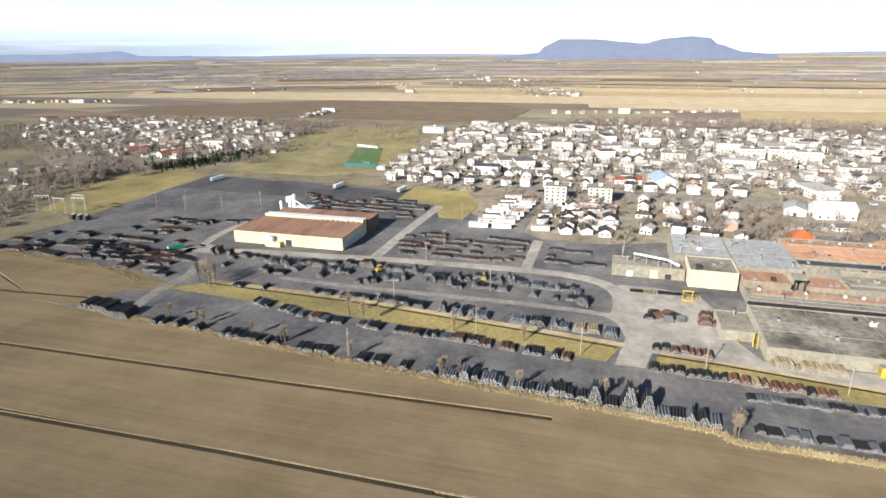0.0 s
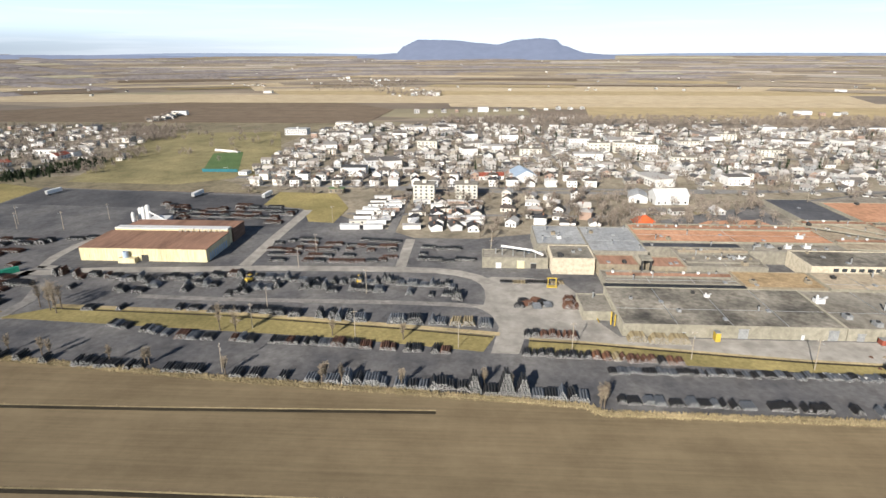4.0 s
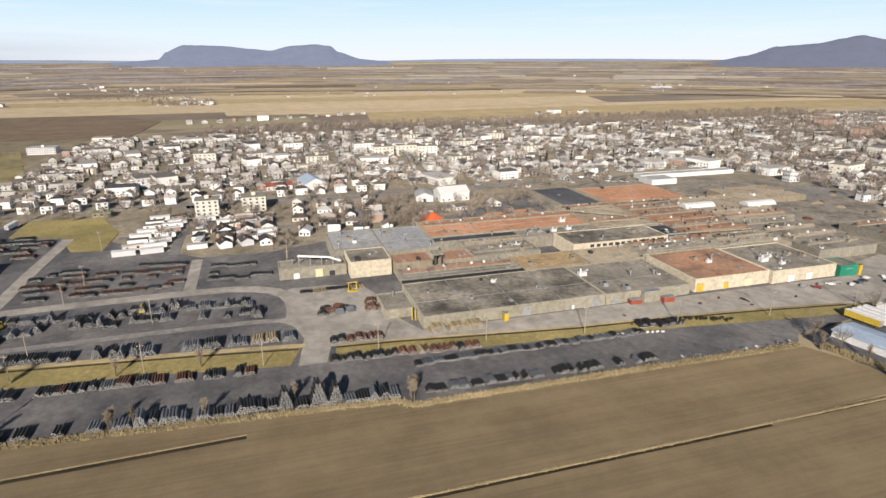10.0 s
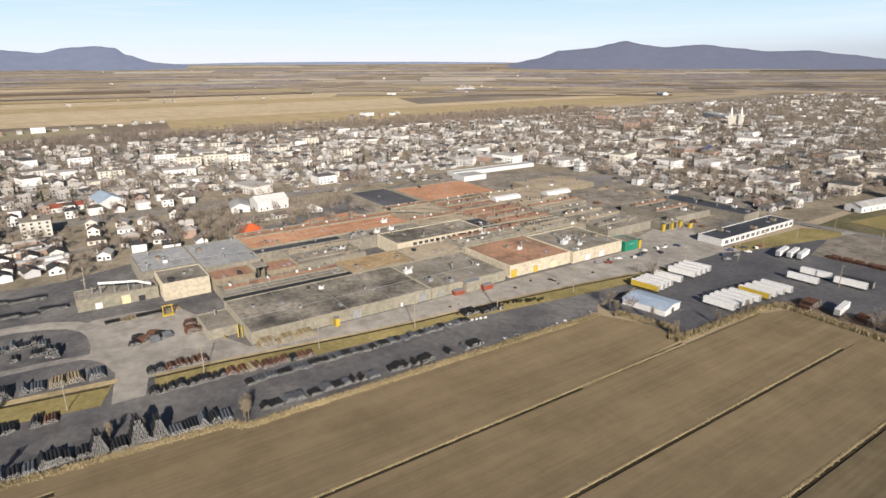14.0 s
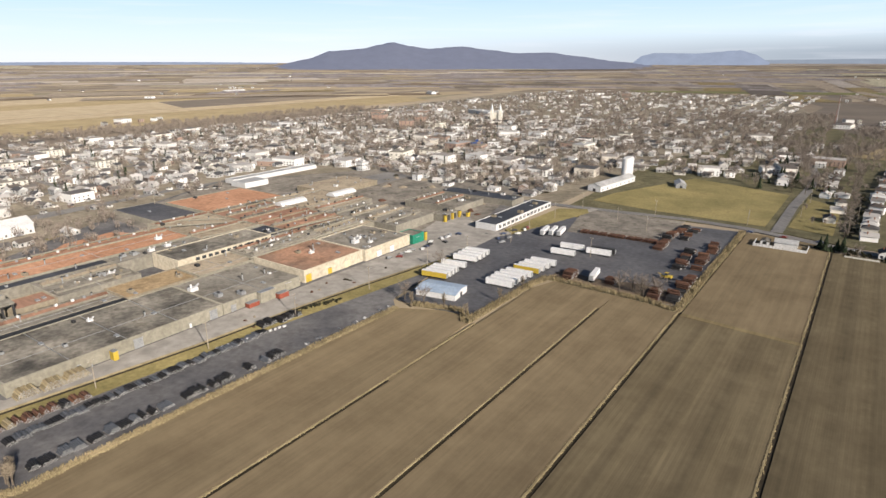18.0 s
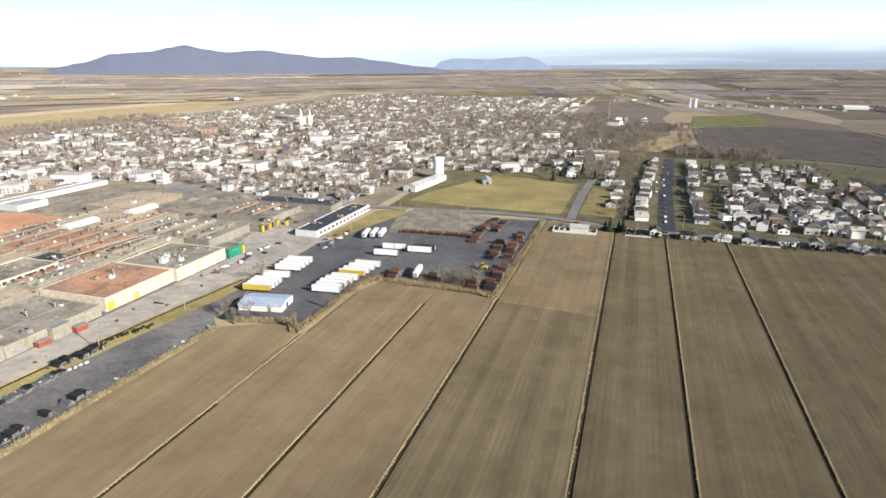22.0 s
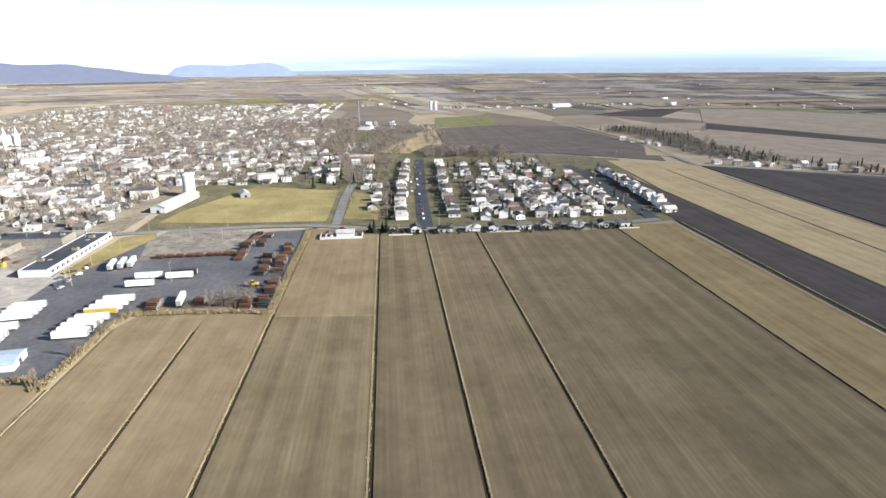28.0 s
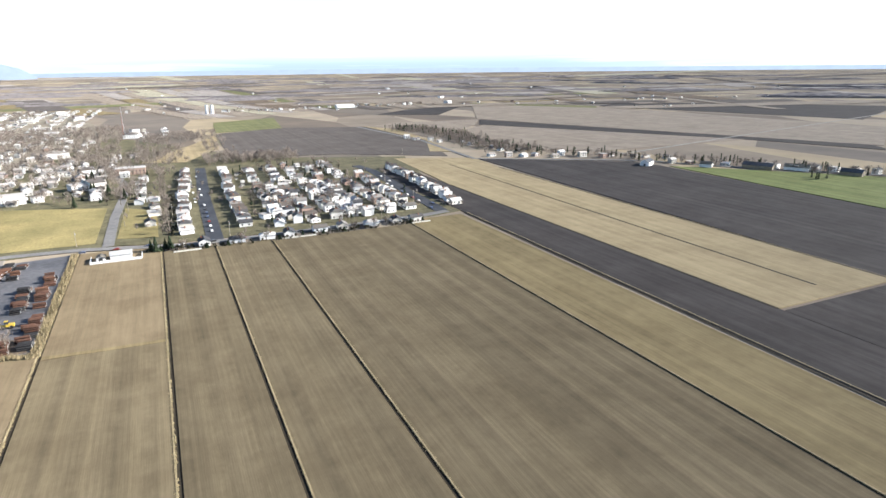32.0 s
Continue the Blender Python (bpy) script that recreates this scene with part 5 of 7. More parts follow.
def pipe_mesh(key):
    """One pipe, or a whole pile of n pipes wide and so many tiers high, as a shared mesh."""
    if key not in pipe_meshes:
        n, tiers, r, length, name = key
        s = Shape()
        for k, i, y, z, j in pile_plan(n, tiers, r):
            pipe_shape(s, y, 0.12 + z, r, length, j)
        pipe_meshes[key] = s.mesh("pipes", bpy.data.materials[name], LINING)
    return pipe_meshes[key]


far_piles = Shape()


def pipe_stack(x, y, n, tiers, r, length, mat, label, rz=0.0, group="pipe stacks"):
    """Near the field edge every pipe is a part; elsewhere the small far pipes of a pile stay one mesh."""
    if x < -300 or y < -225 or (x < -255 and y < -15):
        slot = (PIPE_D, PIPE_L, PIPE_R, PIPE_O, PIPE_T, WHITE).index(mat) * 2
        o = Shape()
        for k, i, yy, z, j in pile_plan(n, tiers, r):
            pipe_shape(o, yy, 0.22 + z, r, length, j)
        c, sn, k = math.cos(radians(rz)), math.sin(radians(rz)), len(far_piles.v)
        far_piles.v += [(x + px * c - py * sn, y + px * sn + py * c, pz) for px, py, pz in o.v]
        far_piles.f += [tuple(i + k for i in f) for f in o.f]
        far_piles.m += [slot // 2 if m == 0 else 6 for m in o.m]
        return None
    if not ((-194 < x and -100 < y < 39) or (-183 < x and 44 < y < 142)):
        t = tagged(new("pipe_stack", pipe_mesh((n, tiers, r, length, mat.name))), label, "pipe stack", group)
        t.matrix_world = pose(x, y, 0.1, 0, 0, rz)
        return t
    t = thing("pipe_stack", label, "pipe stack", x, y, 0.1, rz, group)
    one = pipe_mesh((1, 1, r, length, mat.name))
    for k, i, yy, z, j in pile_plan(n, tiers, r):
        part("pipe", one, t, "", pose(j, yy, z))
    for xx in (-length * 0.3, length * 0.3):
        part("timber_bearer", layer_mesh_b(n, r), t, "", pose(xx, 0, 0))
    return t


bearers = {}


def layer_mesh_b(n, r):
    if (n, r) not in bearers:
        bearers[(n, r)] = Shape().box(-0.12, 0.12, -n * r * 1.25, n * r * 1.25, 0, 0.12).mesh("timber_bearer", WOOD)
    return bearers[(n, r)]


def stack_row(line, gap, sizes, mats, label, r=0.4, length=6.0, seed=0, skip=0.1, rz=0.0, wave=0.8):
    """Piles side by side along a line, in runs that touch, with a gap left now and then."""
    q = random.Random(seed)
    for a, b in zip(line, line[1:]):
        a, b = Vector(a), Vector(b)
        d, at = (b - a).length, 0.0
        while at < d:
            n, tiers = q.choice(sizes)
            w = n * r * 2.55
            if q.random() > skip:
                p = a.lerp(b, min(1, (at + w / 2) / d))
                pipe_stack(p.x + q.uniform(-wave, wave), p.y, n, tiers, r, length * q.choice((1, 1, 0.85)), q.choice(mats), label, rz + q.uniform(-4, 4))
                at += w * q.uniform(0.82, 1.0)
                if q.random() < 0.28:
                    at += gap * q.uniform(0.5, 2.0)
            else:
                at += w + gap


low, mid, tall = [(5, 2), (4, 3), (6, 2), (3, 2), (4, 2)], [(4, 5), (6, 3), (4, 4), (3, 5), (5, 2), (7, 3)], [(5, 9), (6, 10), (5, 8)]
stack_row([(-208, -236), (-200, -205)], 0.5, [(7, 3), (6, 3), (8, 4)], [PIPE_D], "wide heap of black coated pipes at the yard's end", seed=1, length=9)
stack_row([(-199, -190), (-196, -148), (-190, -70)], 4.0, low, [PIPE_D], "low heap of black coated pipes on the asphalt", seed=1, skip=0.28)
stack_row([(-190, -70), (-186, -12)], 2.0, mid + low + low, [PIPE_D, PIPE_L], "heap of grey pipes along the field edge", seed=2, skip=0.14)
stack_row([(-186, -10), (-183, 14), (-182, 37)], 0.5, low + mid + tall, [PIPE_L, PIPE_D], "steep pyramid of pale grey pipes", seed=3, skip=0.03)
stack_row([(-231, -160), (-219, -120), (-217, -64), (-212, -8)], 2.0, low + low + [(7, 3), (4, 4)], [PIPE_D, PIPE_D, PIPE_L, PIPE_R], "low pile of dark pipes beside the grass strip", seed=4, r=0.36)
stack_row([(-246, -190), (-248, -130), (-246, -100)], 4.0, low, [PIPE_D], "low pile of black pipes", seed=5, skip=0.4)
stack_row([(-247, -104), (-240, -55), (-239, -23)], 1.8, mid + [(8, 4), (9, 4)], [PIPE_D, PIPE_D, PIPE_L], "pile of black pipes beside the grass strip", seed=6)
stack_row([(-239, -21), (-237.5, 6)], 1.0, mid + tall[2:], [PIPE_L, PIPE_T], "tall pyramid of tan and grey pipes", seed=7, skip=0)
stack_row([(-288, -225), (-283, -173), (-291, -126), (-286, -82), (-286, -41), (-282, -12)], 2.0, mid + low, [PIPE_D, PIPE_D, PIPE_L, PIPE_R], "pile of dark pipes beside the works road", seed=8, wave=2.0)
stack_row([(-277, -170), (-274, -60), (-272, -30), (-268, -8)], 2.5, mid + low, [PIPE_L, PIPE_D, PIPE_D], "leaning pile of grey pipes", seed=9, skip=0.25, wave=2.5)
stack_row([(-270, -215), (-268, -110)], 5.0, low, [PIPE_D], "low pile of black pipes", seed=10, skip=0.4, wave=2.5)
stack_row([(-229.5, 20), (-228, 41)], 0.2, [(3, 3), (4, 3), (5, 3)], [PIPE_R, PIPE_D, PIPE_R], "low row of rusty grey pipes beside the apron", seed=11, skip=0, r=0.3, length=5)
stack_row([(-212, 18), (-211, 36)], 0.2, [(4, 3), (5, 3), (3, 4)], [PIPE_D], "low row of dark pipes beside the grass", seed=12, skip=0, r=0.3, length=5)
stack_row([(-211, 36), (-208, 78)], 0.2, [(4, 3), (5, 3), (3, 4)], [PIPE_R, PIPE_D, PIPE_R, PIPE_T, PIPE_O], "low row of rusty pipes beside the grass", seed=12, skip=0, r=0.3, length=5)
stack_row([(-200, 49), (-199, 150)], 0.5, [(3, 2), (4, 2), (5, 2), (2, 3)], [PIPE_D, PIPE_L], "single rows of dark pipes on the asphalt", seed=13, r=0.26, skip=0, length=4.5)
stack_row([(-180, 48), (-178, 100), (-177, 140)], 0.8, [(5, 3), (4, 3), (6, 3), (7, 2)], [PIPE_D, PIPE_D, PIPE_L], "low pile of dark pipes along the field edge", seed=14, r=0.27, length=4.5, wave=0.4)
stack_row([(-176, 142), (-172, 204)], 2.5, [(1, 1), (2, 1)], [WHITE, PIPE_L], "few pale pipe ends along the field edge", seed=15, r=0.3, length=1.4, skip=0.3)
stack_row([(-205, 152), (-202, 172)], 1.0, [(6, 3), (5, 3)], [PIPE_D], "pile of dark fittings under the bank", seed=16, r=0.3)
for k, (xx, ya, yb) in enumerate([(-318, -118, -48), (-327, -122, -50), (-337, -126, -50), (-347, -126, -52), (-322, -34, -4), (-334, -34, -4), (-345, -34, -4), (-357, -118, -50)]):
    stack_row([(xx, ya), (xx, yb)], 3.0 if k < 4 else 7.0, [(9, 2), (11, 2), (8, 2), (6, 2)], [PIPE_R, PIPE_D, PIPE_R] if k < 4 else [PIPE_D], "low pile of rusty dark pipes on a gravel lot", seed=20 + k, skip=0.12 if k < 4 else 0.4, r=0.34, wave=2.5, length=5)
for k, (xx, ya, yb) in enumerate([(-394, -205, -140), (-407, -215, -135), (-413, -222, -135), (-420, -228, -135), (-429, -236, -140), (-440, -245, -150)]):
    stack_row([(xx, ya), (xx, yb)], 4.0, [(10, 2), (14, 2), (8, 3)], [PIPE_R, PIPE_D], "pile of dark pipes behind the warehouse", seed=30 + k, skip=0.15, r=0.36, wave=3)
for k, (line, sk) in enumerate([([(-264, -362), (-261, -318), (-264, -240)], 0.08), ([(-271, -350), (-270, -250)], 0.25), ([(-278, -380), (-278, -305), (-274, -232)], 0.08), ([(-288, -318), (-285, -262)], 0.2), ([(-322, -313), (-323, -275)], 0.3), ([(-334, -300), (-348, -256)], 0.3), ([(-256, -262), (-250, -225)], 0.3), ([(-293, -370), (-300, -330), (-301, -258)], 0.1), ([(-310, -312), (-318, -270)], 0.15), ([(-340, -312), (-353, -240)], 0.2), ([(-284, -330), (-281, -245)], 0.1)]):
    stack_row(line, 3.0, [(9, 2), (8, 3), (12, 2), (6, 2)], [PIPE_D, PIPE_D, PIPE_R], "pile of dark pipes at the far end of the yard", seed=40 + k, skip=sk, r=0.38, wave=2.5)
for k, (x, y) in enumerate([(-258, 20), (-261, 24), (-258, 28), (-262, 31), (-264, 22), (-265, 28), (-260, 33)]):
    pipe_stack(x, y, 7, 3, 0.28, 3.6, (PIPE_D, PIPE_R, PIPE_L, PIPE_D)[k % 4], "heap of mixed pipe fittings on the apron", 47 * k)
stack_row([(-259, 40), (-257, 50)], 0.2, [(8, 4)], [PIPE_O, PIPE_R], "rust coloured pipes stacked by the hall corner", seed=51, skip=0, r=0.3, length=5)
stack_row([(-266, 41), (-264, 50)], 0.2, [(8, 4)], [PIPE_O, PIPE_R], "rust coloured pipes stacked by the hall corner", seed=54, skip=0, r=0.3, length=5)
stack_row([(-227, 62), (-225, 84)], 0.2, [(10, 4), (9, 4)], [PIPE_T], "tan lined pipes stacked against the hall", seed=52, skip=0, r=0.36, length=5)
stack_row([(-290, 12), (-289, 42)], 0.3, [(8, 1)], [PIPE_T, PIPE_D], "row of pipes laid out before the tan shed", seed=53, skip=0, r=0.33, length=5)
for k, (xx, ya, yb, m) in enumerate([(-93, 404, 440, PIPE_O), (-84, 404, 442, PIPE_O), (-94, 372, 400, PIPE_R), (-64, 345, 405, PIPE_O), (-73, 340, 380, PIPE_D), (-70, 287, 300, PIPE_D), (-62, 288, 330, PIPE_R), (-95, 287, 300, PIPE_R), (-118, 288, 300, PIPE_R)]):
    stack_row([(xx, ya), (xx, yb)], 0.9, [(7, 3), (5, 2), (6, 4), (4, 3), (8, 2)], [m, PIPE_R, PIPE_D, PIPE_R], "pile of rust brown pipes in the trailer yard", seed=60 + k, skip=0.12, wave=1.4)
stack_row([(-150, 385), (-100, 388)], 1.0, [(6, 2)], [PIPE_R], "low pile of rusty pipes by the gravel lot", seed=71, rz=90)


solid("far_pipe_stacks", far_piles, [PIPE_D, PIPE_L, PIPE_R, PIPE_O, PIPE_T, WHITE, LINING], "many far piles of dark and rusty pipes", "pipe stacks", kind="stuff")


# ---------------- vehicles ----------------
def trailer(mat, label):
    t = thing("semi_trailer", label, "trailer", group="semi-trailers")
    part("box", Shape().box(-1.3, 1.3, -7.6, 7.6, 1.15, 4.05).mesh("box", mat), t)
    part("roof_rail", Shape().box(-1.33, 1.33, -7.65, 7.65, 4.05, 4.12).mesh("roof_rail", BRIGHT if mat is not DARK else DARK), t)
    part("chassis", Shape().box(-0.5, 0.5, -7, 7, 0.85, 1.15).mesh("chassis", DARK), t)
    part("rear_door", Shape().box(-1.25, 1.25, -7.68, -7.6, 1.2, 4.0).mesh("rear_door", GREYM), t)
    part("bumper", Shape().box(-1.2, 1.2, -7.6, -7.5, 0.45, 0.6).mesh("bumper", DARK), t)
    for y in (-6.2, -4.9):
        for x in (-1.05, 1.05):
            w = part("wheel", Shape().tube((x - 0.2, y, 0.52), (x + 0.2, y, 0.52), 0.52, 0.52, 12).mesh("wheel", RUBBER), t)
            part("rim", Shape().tube((x * 1.2 - 0.02, y, 0.52), (x * 1.2 + 0.02, y, 0.52), 0.27, 0.27, 10).mesh("rim", GREYM), w)
    for x in (-0.8, 0.8):
        part("landing_leg", Shape().box(x - 0.08, x + 0.08, 4.3, 4.5, 0, 0.9).mesh("landing_leg", DARK), t)
    return t


tw, ty, td = trailer(BRIGHT, "white box semi-trailer parked on dark asphalt"), trailer(YELLOW, "yellow box semi-trailer parked on dark asphalt"), trailer(DARK, "black semi-trailer parked behind a white one")
spots = [(tw, -142, 259, 95), (tw, -142, 264, 95), (tw, -142.5, 269, 95), (tw, -142, 274, 95), (tw, -141, 279, 95), (ty, -140.5, 287, 95), (tw, -140, 292, 95), (tw, -139.5, 298, 95), (tw, -138.5, 304, 95),
         (ty, -178, 250, 100), (tw, -178, 254, 100), (tw, -178.5, 258, 100), (tw, -179, 262, 100), (tw, -179.5, 271, 100), (tw, -180, 284, 100), (tw, -180, 289, 100), (tw, -180.5, 294, 100), (tw, -181, 299, 100),
         (tw, -168, 366, 10), (tw, -163, 369, 10), (tw, -158, 371, 10), (tw, -137, 328, 95), (tw, -137, 342, 95), (tw, -119, 340.5, 95), (td, -118, 345.5, 95),
         (tw, -476, -356, 80), (tw, -474, -231, 85), (tw, -473, -172, 85), (tw, -105.5, 300, 8)]
first = set()
for t, x, y, rz in spots:
    m = pose(x, y, 0.1, 0, 0, rz)
    if t in first:
        copy_thing(t, m)
    else:
        t.matrix_world = m
        first.add(t)


def car(label="parked car on a street"):
    t = thing("parked_car", label, "car", group="parked cars")
    prof = [(-2.2, 0.35), (2.2, 0.35), (2.25, 0.8), (1.2, 0.95), (0.6, 1.45), (-1.1, 1.45), (-1.7, 0.98), (-2.2, 0.95)]
    n = len(prof)
    part("body", Shape().add([(x, y, z) for x in (-0.88, 0.88) for y, z in prof], [tuple(range(n)), tuple(range(2 * n - 1, n - 1, -1))] + [(k, n + k, n + (k + 1) % n, (k + 1) % n) for k in range(n)]).mesh("body", CARS), t)
    part("windscreen", Shape().box(-0.8, 0.8, 0.62, 1.05, 0.98, 1.3).mesh("windscreen", GLASS), t)
    for y in (-1.4, 1.4):
        for x in (-0.85, 0.85):
            part("wheel", Shape().tube((x - 0.1, y, 0.33), (x + 0.1, y, 0.33), 0.33, 0.33, 10).mesh("wheel", RUBBER), t)
    return t


c0 = car()
q = random.Random(31)
cars = [(-218 + q.uniform(-3, 6), 262 + k * 5.2, q.uniform(0, 180)) for k in range(14)] + [(-186 + q.uniform(-5, 5), 330 + k * 6, q.uniform(0, 180)) for k in range(8)]
cars += [(30 + k * 0.35 + q.choice((-3.5, 3.5)), 455 + k * 17, 2) for k in range(18)] + [(-52 + k * 21, 450 + q.uniform(-1, 1) - (k > 2) * 10, 90) for k in range(12)] + [(222 + k * 0.6 + q.choice((-4, 4)), 468 + k * 16, 3) for k in range(12)]
for k, (x, y, rz) in enumerate(cars):
    m = pose(x, y, 0.17, 0, 0, rz)
    if k:
        copy_thing(c0, m)
    else:
        c0.matrix_world = m


# ---------------- houses ----------------
def house(w, d, h, rise, style, label, top=None):
    """A detached house: walls, roof, chimney, door, windows with frames."""
    t = thing("house", label, "house", group="houses of the town")
    x0, x1, y0, y1 = -w / 2, w / 2, -d / 2, d / 2
    along = d >= w
    if style == "hip":
        part("wall", Shape().box(x0, x1, y0, y1, 0, h).mesh("wall", HWALL), t)
        part("roof", Shape().hip(x0 - 0.5, x1 + 0.5, y0 - 0.5, y1 + 0.5, h, h + rise).mesh("roof", HROOF), t)
    elif style == "flat":
        part("wall", Shape().box(x0, x1, y0, y1, 0, h).mesh("wall", HWALL), t)
        part("roof", Shape().box(x0 - 0.3, x1 + 0.3, y0 - 0.3, y1 + 0.3, h, h + 0.35).mesh("roof", top or HROOF), t)
    else:
        part("wall", Shape().ends(x0, x1, y0, y1, h, h + rise - 0.15, along).mesh("wall", HWALL), t)
        part("roof", Shape().gable(x0 - 0.5, x1 + 0.5, y0 - 0.5, y1 + 0.5, h, h + rise, along).mesh("roof", HROOF), t)
    if style != "flat":
        part("chimney", Shape().box(x0 * 0.4 - 0.35, x0 * 0.4 + 0.35, 0.8, 1.6, h, h + rise + 0.7).mesh("chimney", BRICKW), t)
    part("door", Shape().box(-0.5, 0.5, y0 - 0.08, y0 + 0.02, 0.1, 2.2).mesh("door", DARK), t)
    for fx in (-0.3, 0.3):
        for z in ([1.0] if h < 4 else [1.0, 3.7]):
            v = part("window", Shape().box(w * fx - 0.8, w * fx + 0.8, y0 - 0.06, y0 + 0.02, z, z + 1.3).mesh("window", GLASS), t)
    for fy in (-0.28, 0.22):
        part("window", Shape().box(x1 - 0.02, x1 + 0.06, d * fy - 0.7, d * fy + 0.7, 1.0, 2.3).mesh("window", GLASS), t)
    return t


kinds = [house(7.6, 10, 3.4, 2.2, "gable", "one storey house with a pitched shingle roof"), house(10.5, 7.6, 3.3, 2.0, "gable", "wide bungalow with a pitched shingle roof"),
         house(7.4, 8.6, 5.8, 2.4, "gable", "two storey house with a pitched shingle roof"), house(8.4, 9.6, 5.8, 2.0, "hip", "two storey house with a hipped roof"),
         house(11, 8, 2.9, 2.0, "hip", "wide bungalow with a hipped roof")]
mobile = house(4.2, 13, 2.9, 0.6, "flat", "pale mobile home with a white flat roof", WHITE)
mobile_b = house(4.2, 12, 2.9, 0.6, "flat", "pale mobile home with a dark felt roof")
placed = set()
homes = []


def put_home(kind, x, y, rz, z=0.0):
    m = pose(x, y, z, 0, 0, rz)
    homes.append((x, y))
    if kind in placed:
        return copy_thing(kind, m)
    kind.matrix_world = m
    placed.add(kind)
    return kind


q = random.Random(5)


def home_row(line, gap, rz, pick=None, jit=2.2):
    for a, b in zip(line, line[1:]):
        a, b = Vector(a), Vector(b)
        n = max(1, int((b - a).length / gap))
        for k in range(n):
            p = a.lerp(b, (k + 0.5) / n)
            put_home(q.choice(pick or kinds), p.x + q.uniform(-jit, jit), p.y + q.uniform(-jit, jit), rz + (q.choice((0, 180)) if pick and pick[0] is mobile else q.choice((0, 0, 180, 90))) + q.uniform(-9, 9))


two = [kinds[2], kinds[3], kinds[0]]
home_row([(15, 468), (19, 600), (30, 800)], 12.5, 90, two + kinds[1:2], 1.5)
home_row([(60, 472), (63, 600), (73, 790)], 12.5, -90, two + kinds[1:2], 1.5)
home_row([(16, 434), (200, 434)], 18.5, 0, [kinds[1], kinds[4], kinds[0]], 2.5)
home_row([(200, 470), (212, 665)], 13, 90, two)
home_row([(247, 472), (264, 700)], 12, -90, two)
for xx in (86, 112, 132, 158, 180):
    home_row([(xx, 462), (xx + 8, 640)], 14, 90 if xx % 4 else -90, two + kinds[1:2])
    home_row([(xx + 8, 655), (xx + 14, 770)], 18, 90 if xx % 4 else -90, two)
home_row([(-8, 500), (-4, 640)], 30, 90)
home_row([(-20, 600), (-16, 760)], 24, 90)
home_row([(-55, 640), (-60, 760)], 22, -90)
home_row([(99, 464), (106, 640)], 15, 90, two)
home_row([(146, 464), (152, 640)], 15, -90, two)
# mobile homes behind the works
for k in range(8):
    xx = -384 - 12 * k
    home_row([(xx, -92 + k * 1.2), (xx, -62 + k * 1.2)], 14, 8, [mobile, mobile, mobile_b], 1.4)
for k in range(7):
    xx = -386 - 11.5 * k
    home_row([(xx, -50), (xx, -38)], 12, 80 if k % 3 else 8, [mobile, mobile_b], 1.0)
    home_row([(xx, -34), (xx, 4)], 12.5, 10, [mobile, mobile_b, kinds[1]], 1.6)
for xx in (-400, -418, -436, -456, -478):
    home_row([(xx, 14), (xx, 88)], 15, 80, kinds, 2)
# first streets behind them
for xx in (-520, -545):
    home_row([(xx, -205 + (xx + 520) * 0.1), (xx - 10, 110)], 17.5, 90, two, 2)


def bulk_houses(name, spots, seed, label, k0=1.0):
    """Many far houses in one mesh: walls, pitched or flat roofs, dark windows and doors."""
    r, s = random.Random(seed), Shape()
    for x, y in spots:
        w, d, h = r.uniform(6.2, 9), r.uniform(7.5, 11.5), r.choice((2.8, 3.0, 3.2, 5.2, 5.6))
        big = r.random() < 0.05
        if big:
            w, d, h = r.uniform(14, 22), r.uniform(18, 34), r.uniform(5, 9)
        w, d, h = w * k0, d * k0, h * k0
        z = terr(x, y) - 0.1
        o, a = Shape(), r.choice((0, math.pi / 2, 0.3, math.pi / 2 + 0.3)) + r.uniform(-0.1, 0.1)
        o.box(-w / 2, w / 2, -d / 2, d / 2, -0.5, h, 0)
        if big or r.random() < 0.15:
            o.box(-w / 2 - 0.2, w / 2 + 0.2, -d / 2 - 0.2, d / 2 + 0.2, h, h + 0.4, 1)
        else:
            o.ends(-w / 2, w / 2, -d / 2, d / 2, h, h + w * 0.26 - 0.1, True, 0)
            o.gable(-w / 2 - 0.4, w / 2 + 0.4, -d / 2 - 0.4, d / 2 + 0.4, h, h + w * 0.26, True, 1)
        for k in range(int(d / 4)):
            yy = -d / 2 + 2 + k * 4
            for zz in ([1.0] if h < 4 else [1.0, 3.6]):
                o.box(w / 2, w / 2 + 0.08, yy - 0.6, yy + 0.6, zz, zz + 1.3, 2)
                o.box(-w / 2 - 0.08, -w / 2, yy - 0.6, yy + 0.6, zz, zz + 1.3, 2)
        for xx in (-w * 0.25, w * 0.25):
            o.box(xx - 0.6, xx + 0.6, -d / 2 - 0.08, -d / 2, 1.0, 2.3, 2)
        c, sn = math.cos(a), math.sin(a)
        k = len(s.v)
        s.v += [(x + px * c - py * sn, y + px * sn + py * c, z + pz) for px, py, pz in o.v]
        s.f += [tuple(i + k for i in f) for f in o.f]
        s.m += o.m
    return solid(name, s, [FWALL, FROOF, GLASS], label, "houses", kind="stuff")


def grid(x0, x1, y0, y1, sx, sy, keep, seed, block=5):
    r, out = random.Random(seed), []
    x, i = x0, 0
    while x < x1:
        y, j = y0, 0
        while y < y1:
            if r.random() < keep:
                out.append((x + r.uniform(-4, 4), y + r.uniform(-4, 4)))
            y += sy * (1.9 if j % block == block - 1 else 1)
            j += 1
        x += sx * (1.5 if i % 2 else 1)
        i += 1
    return out


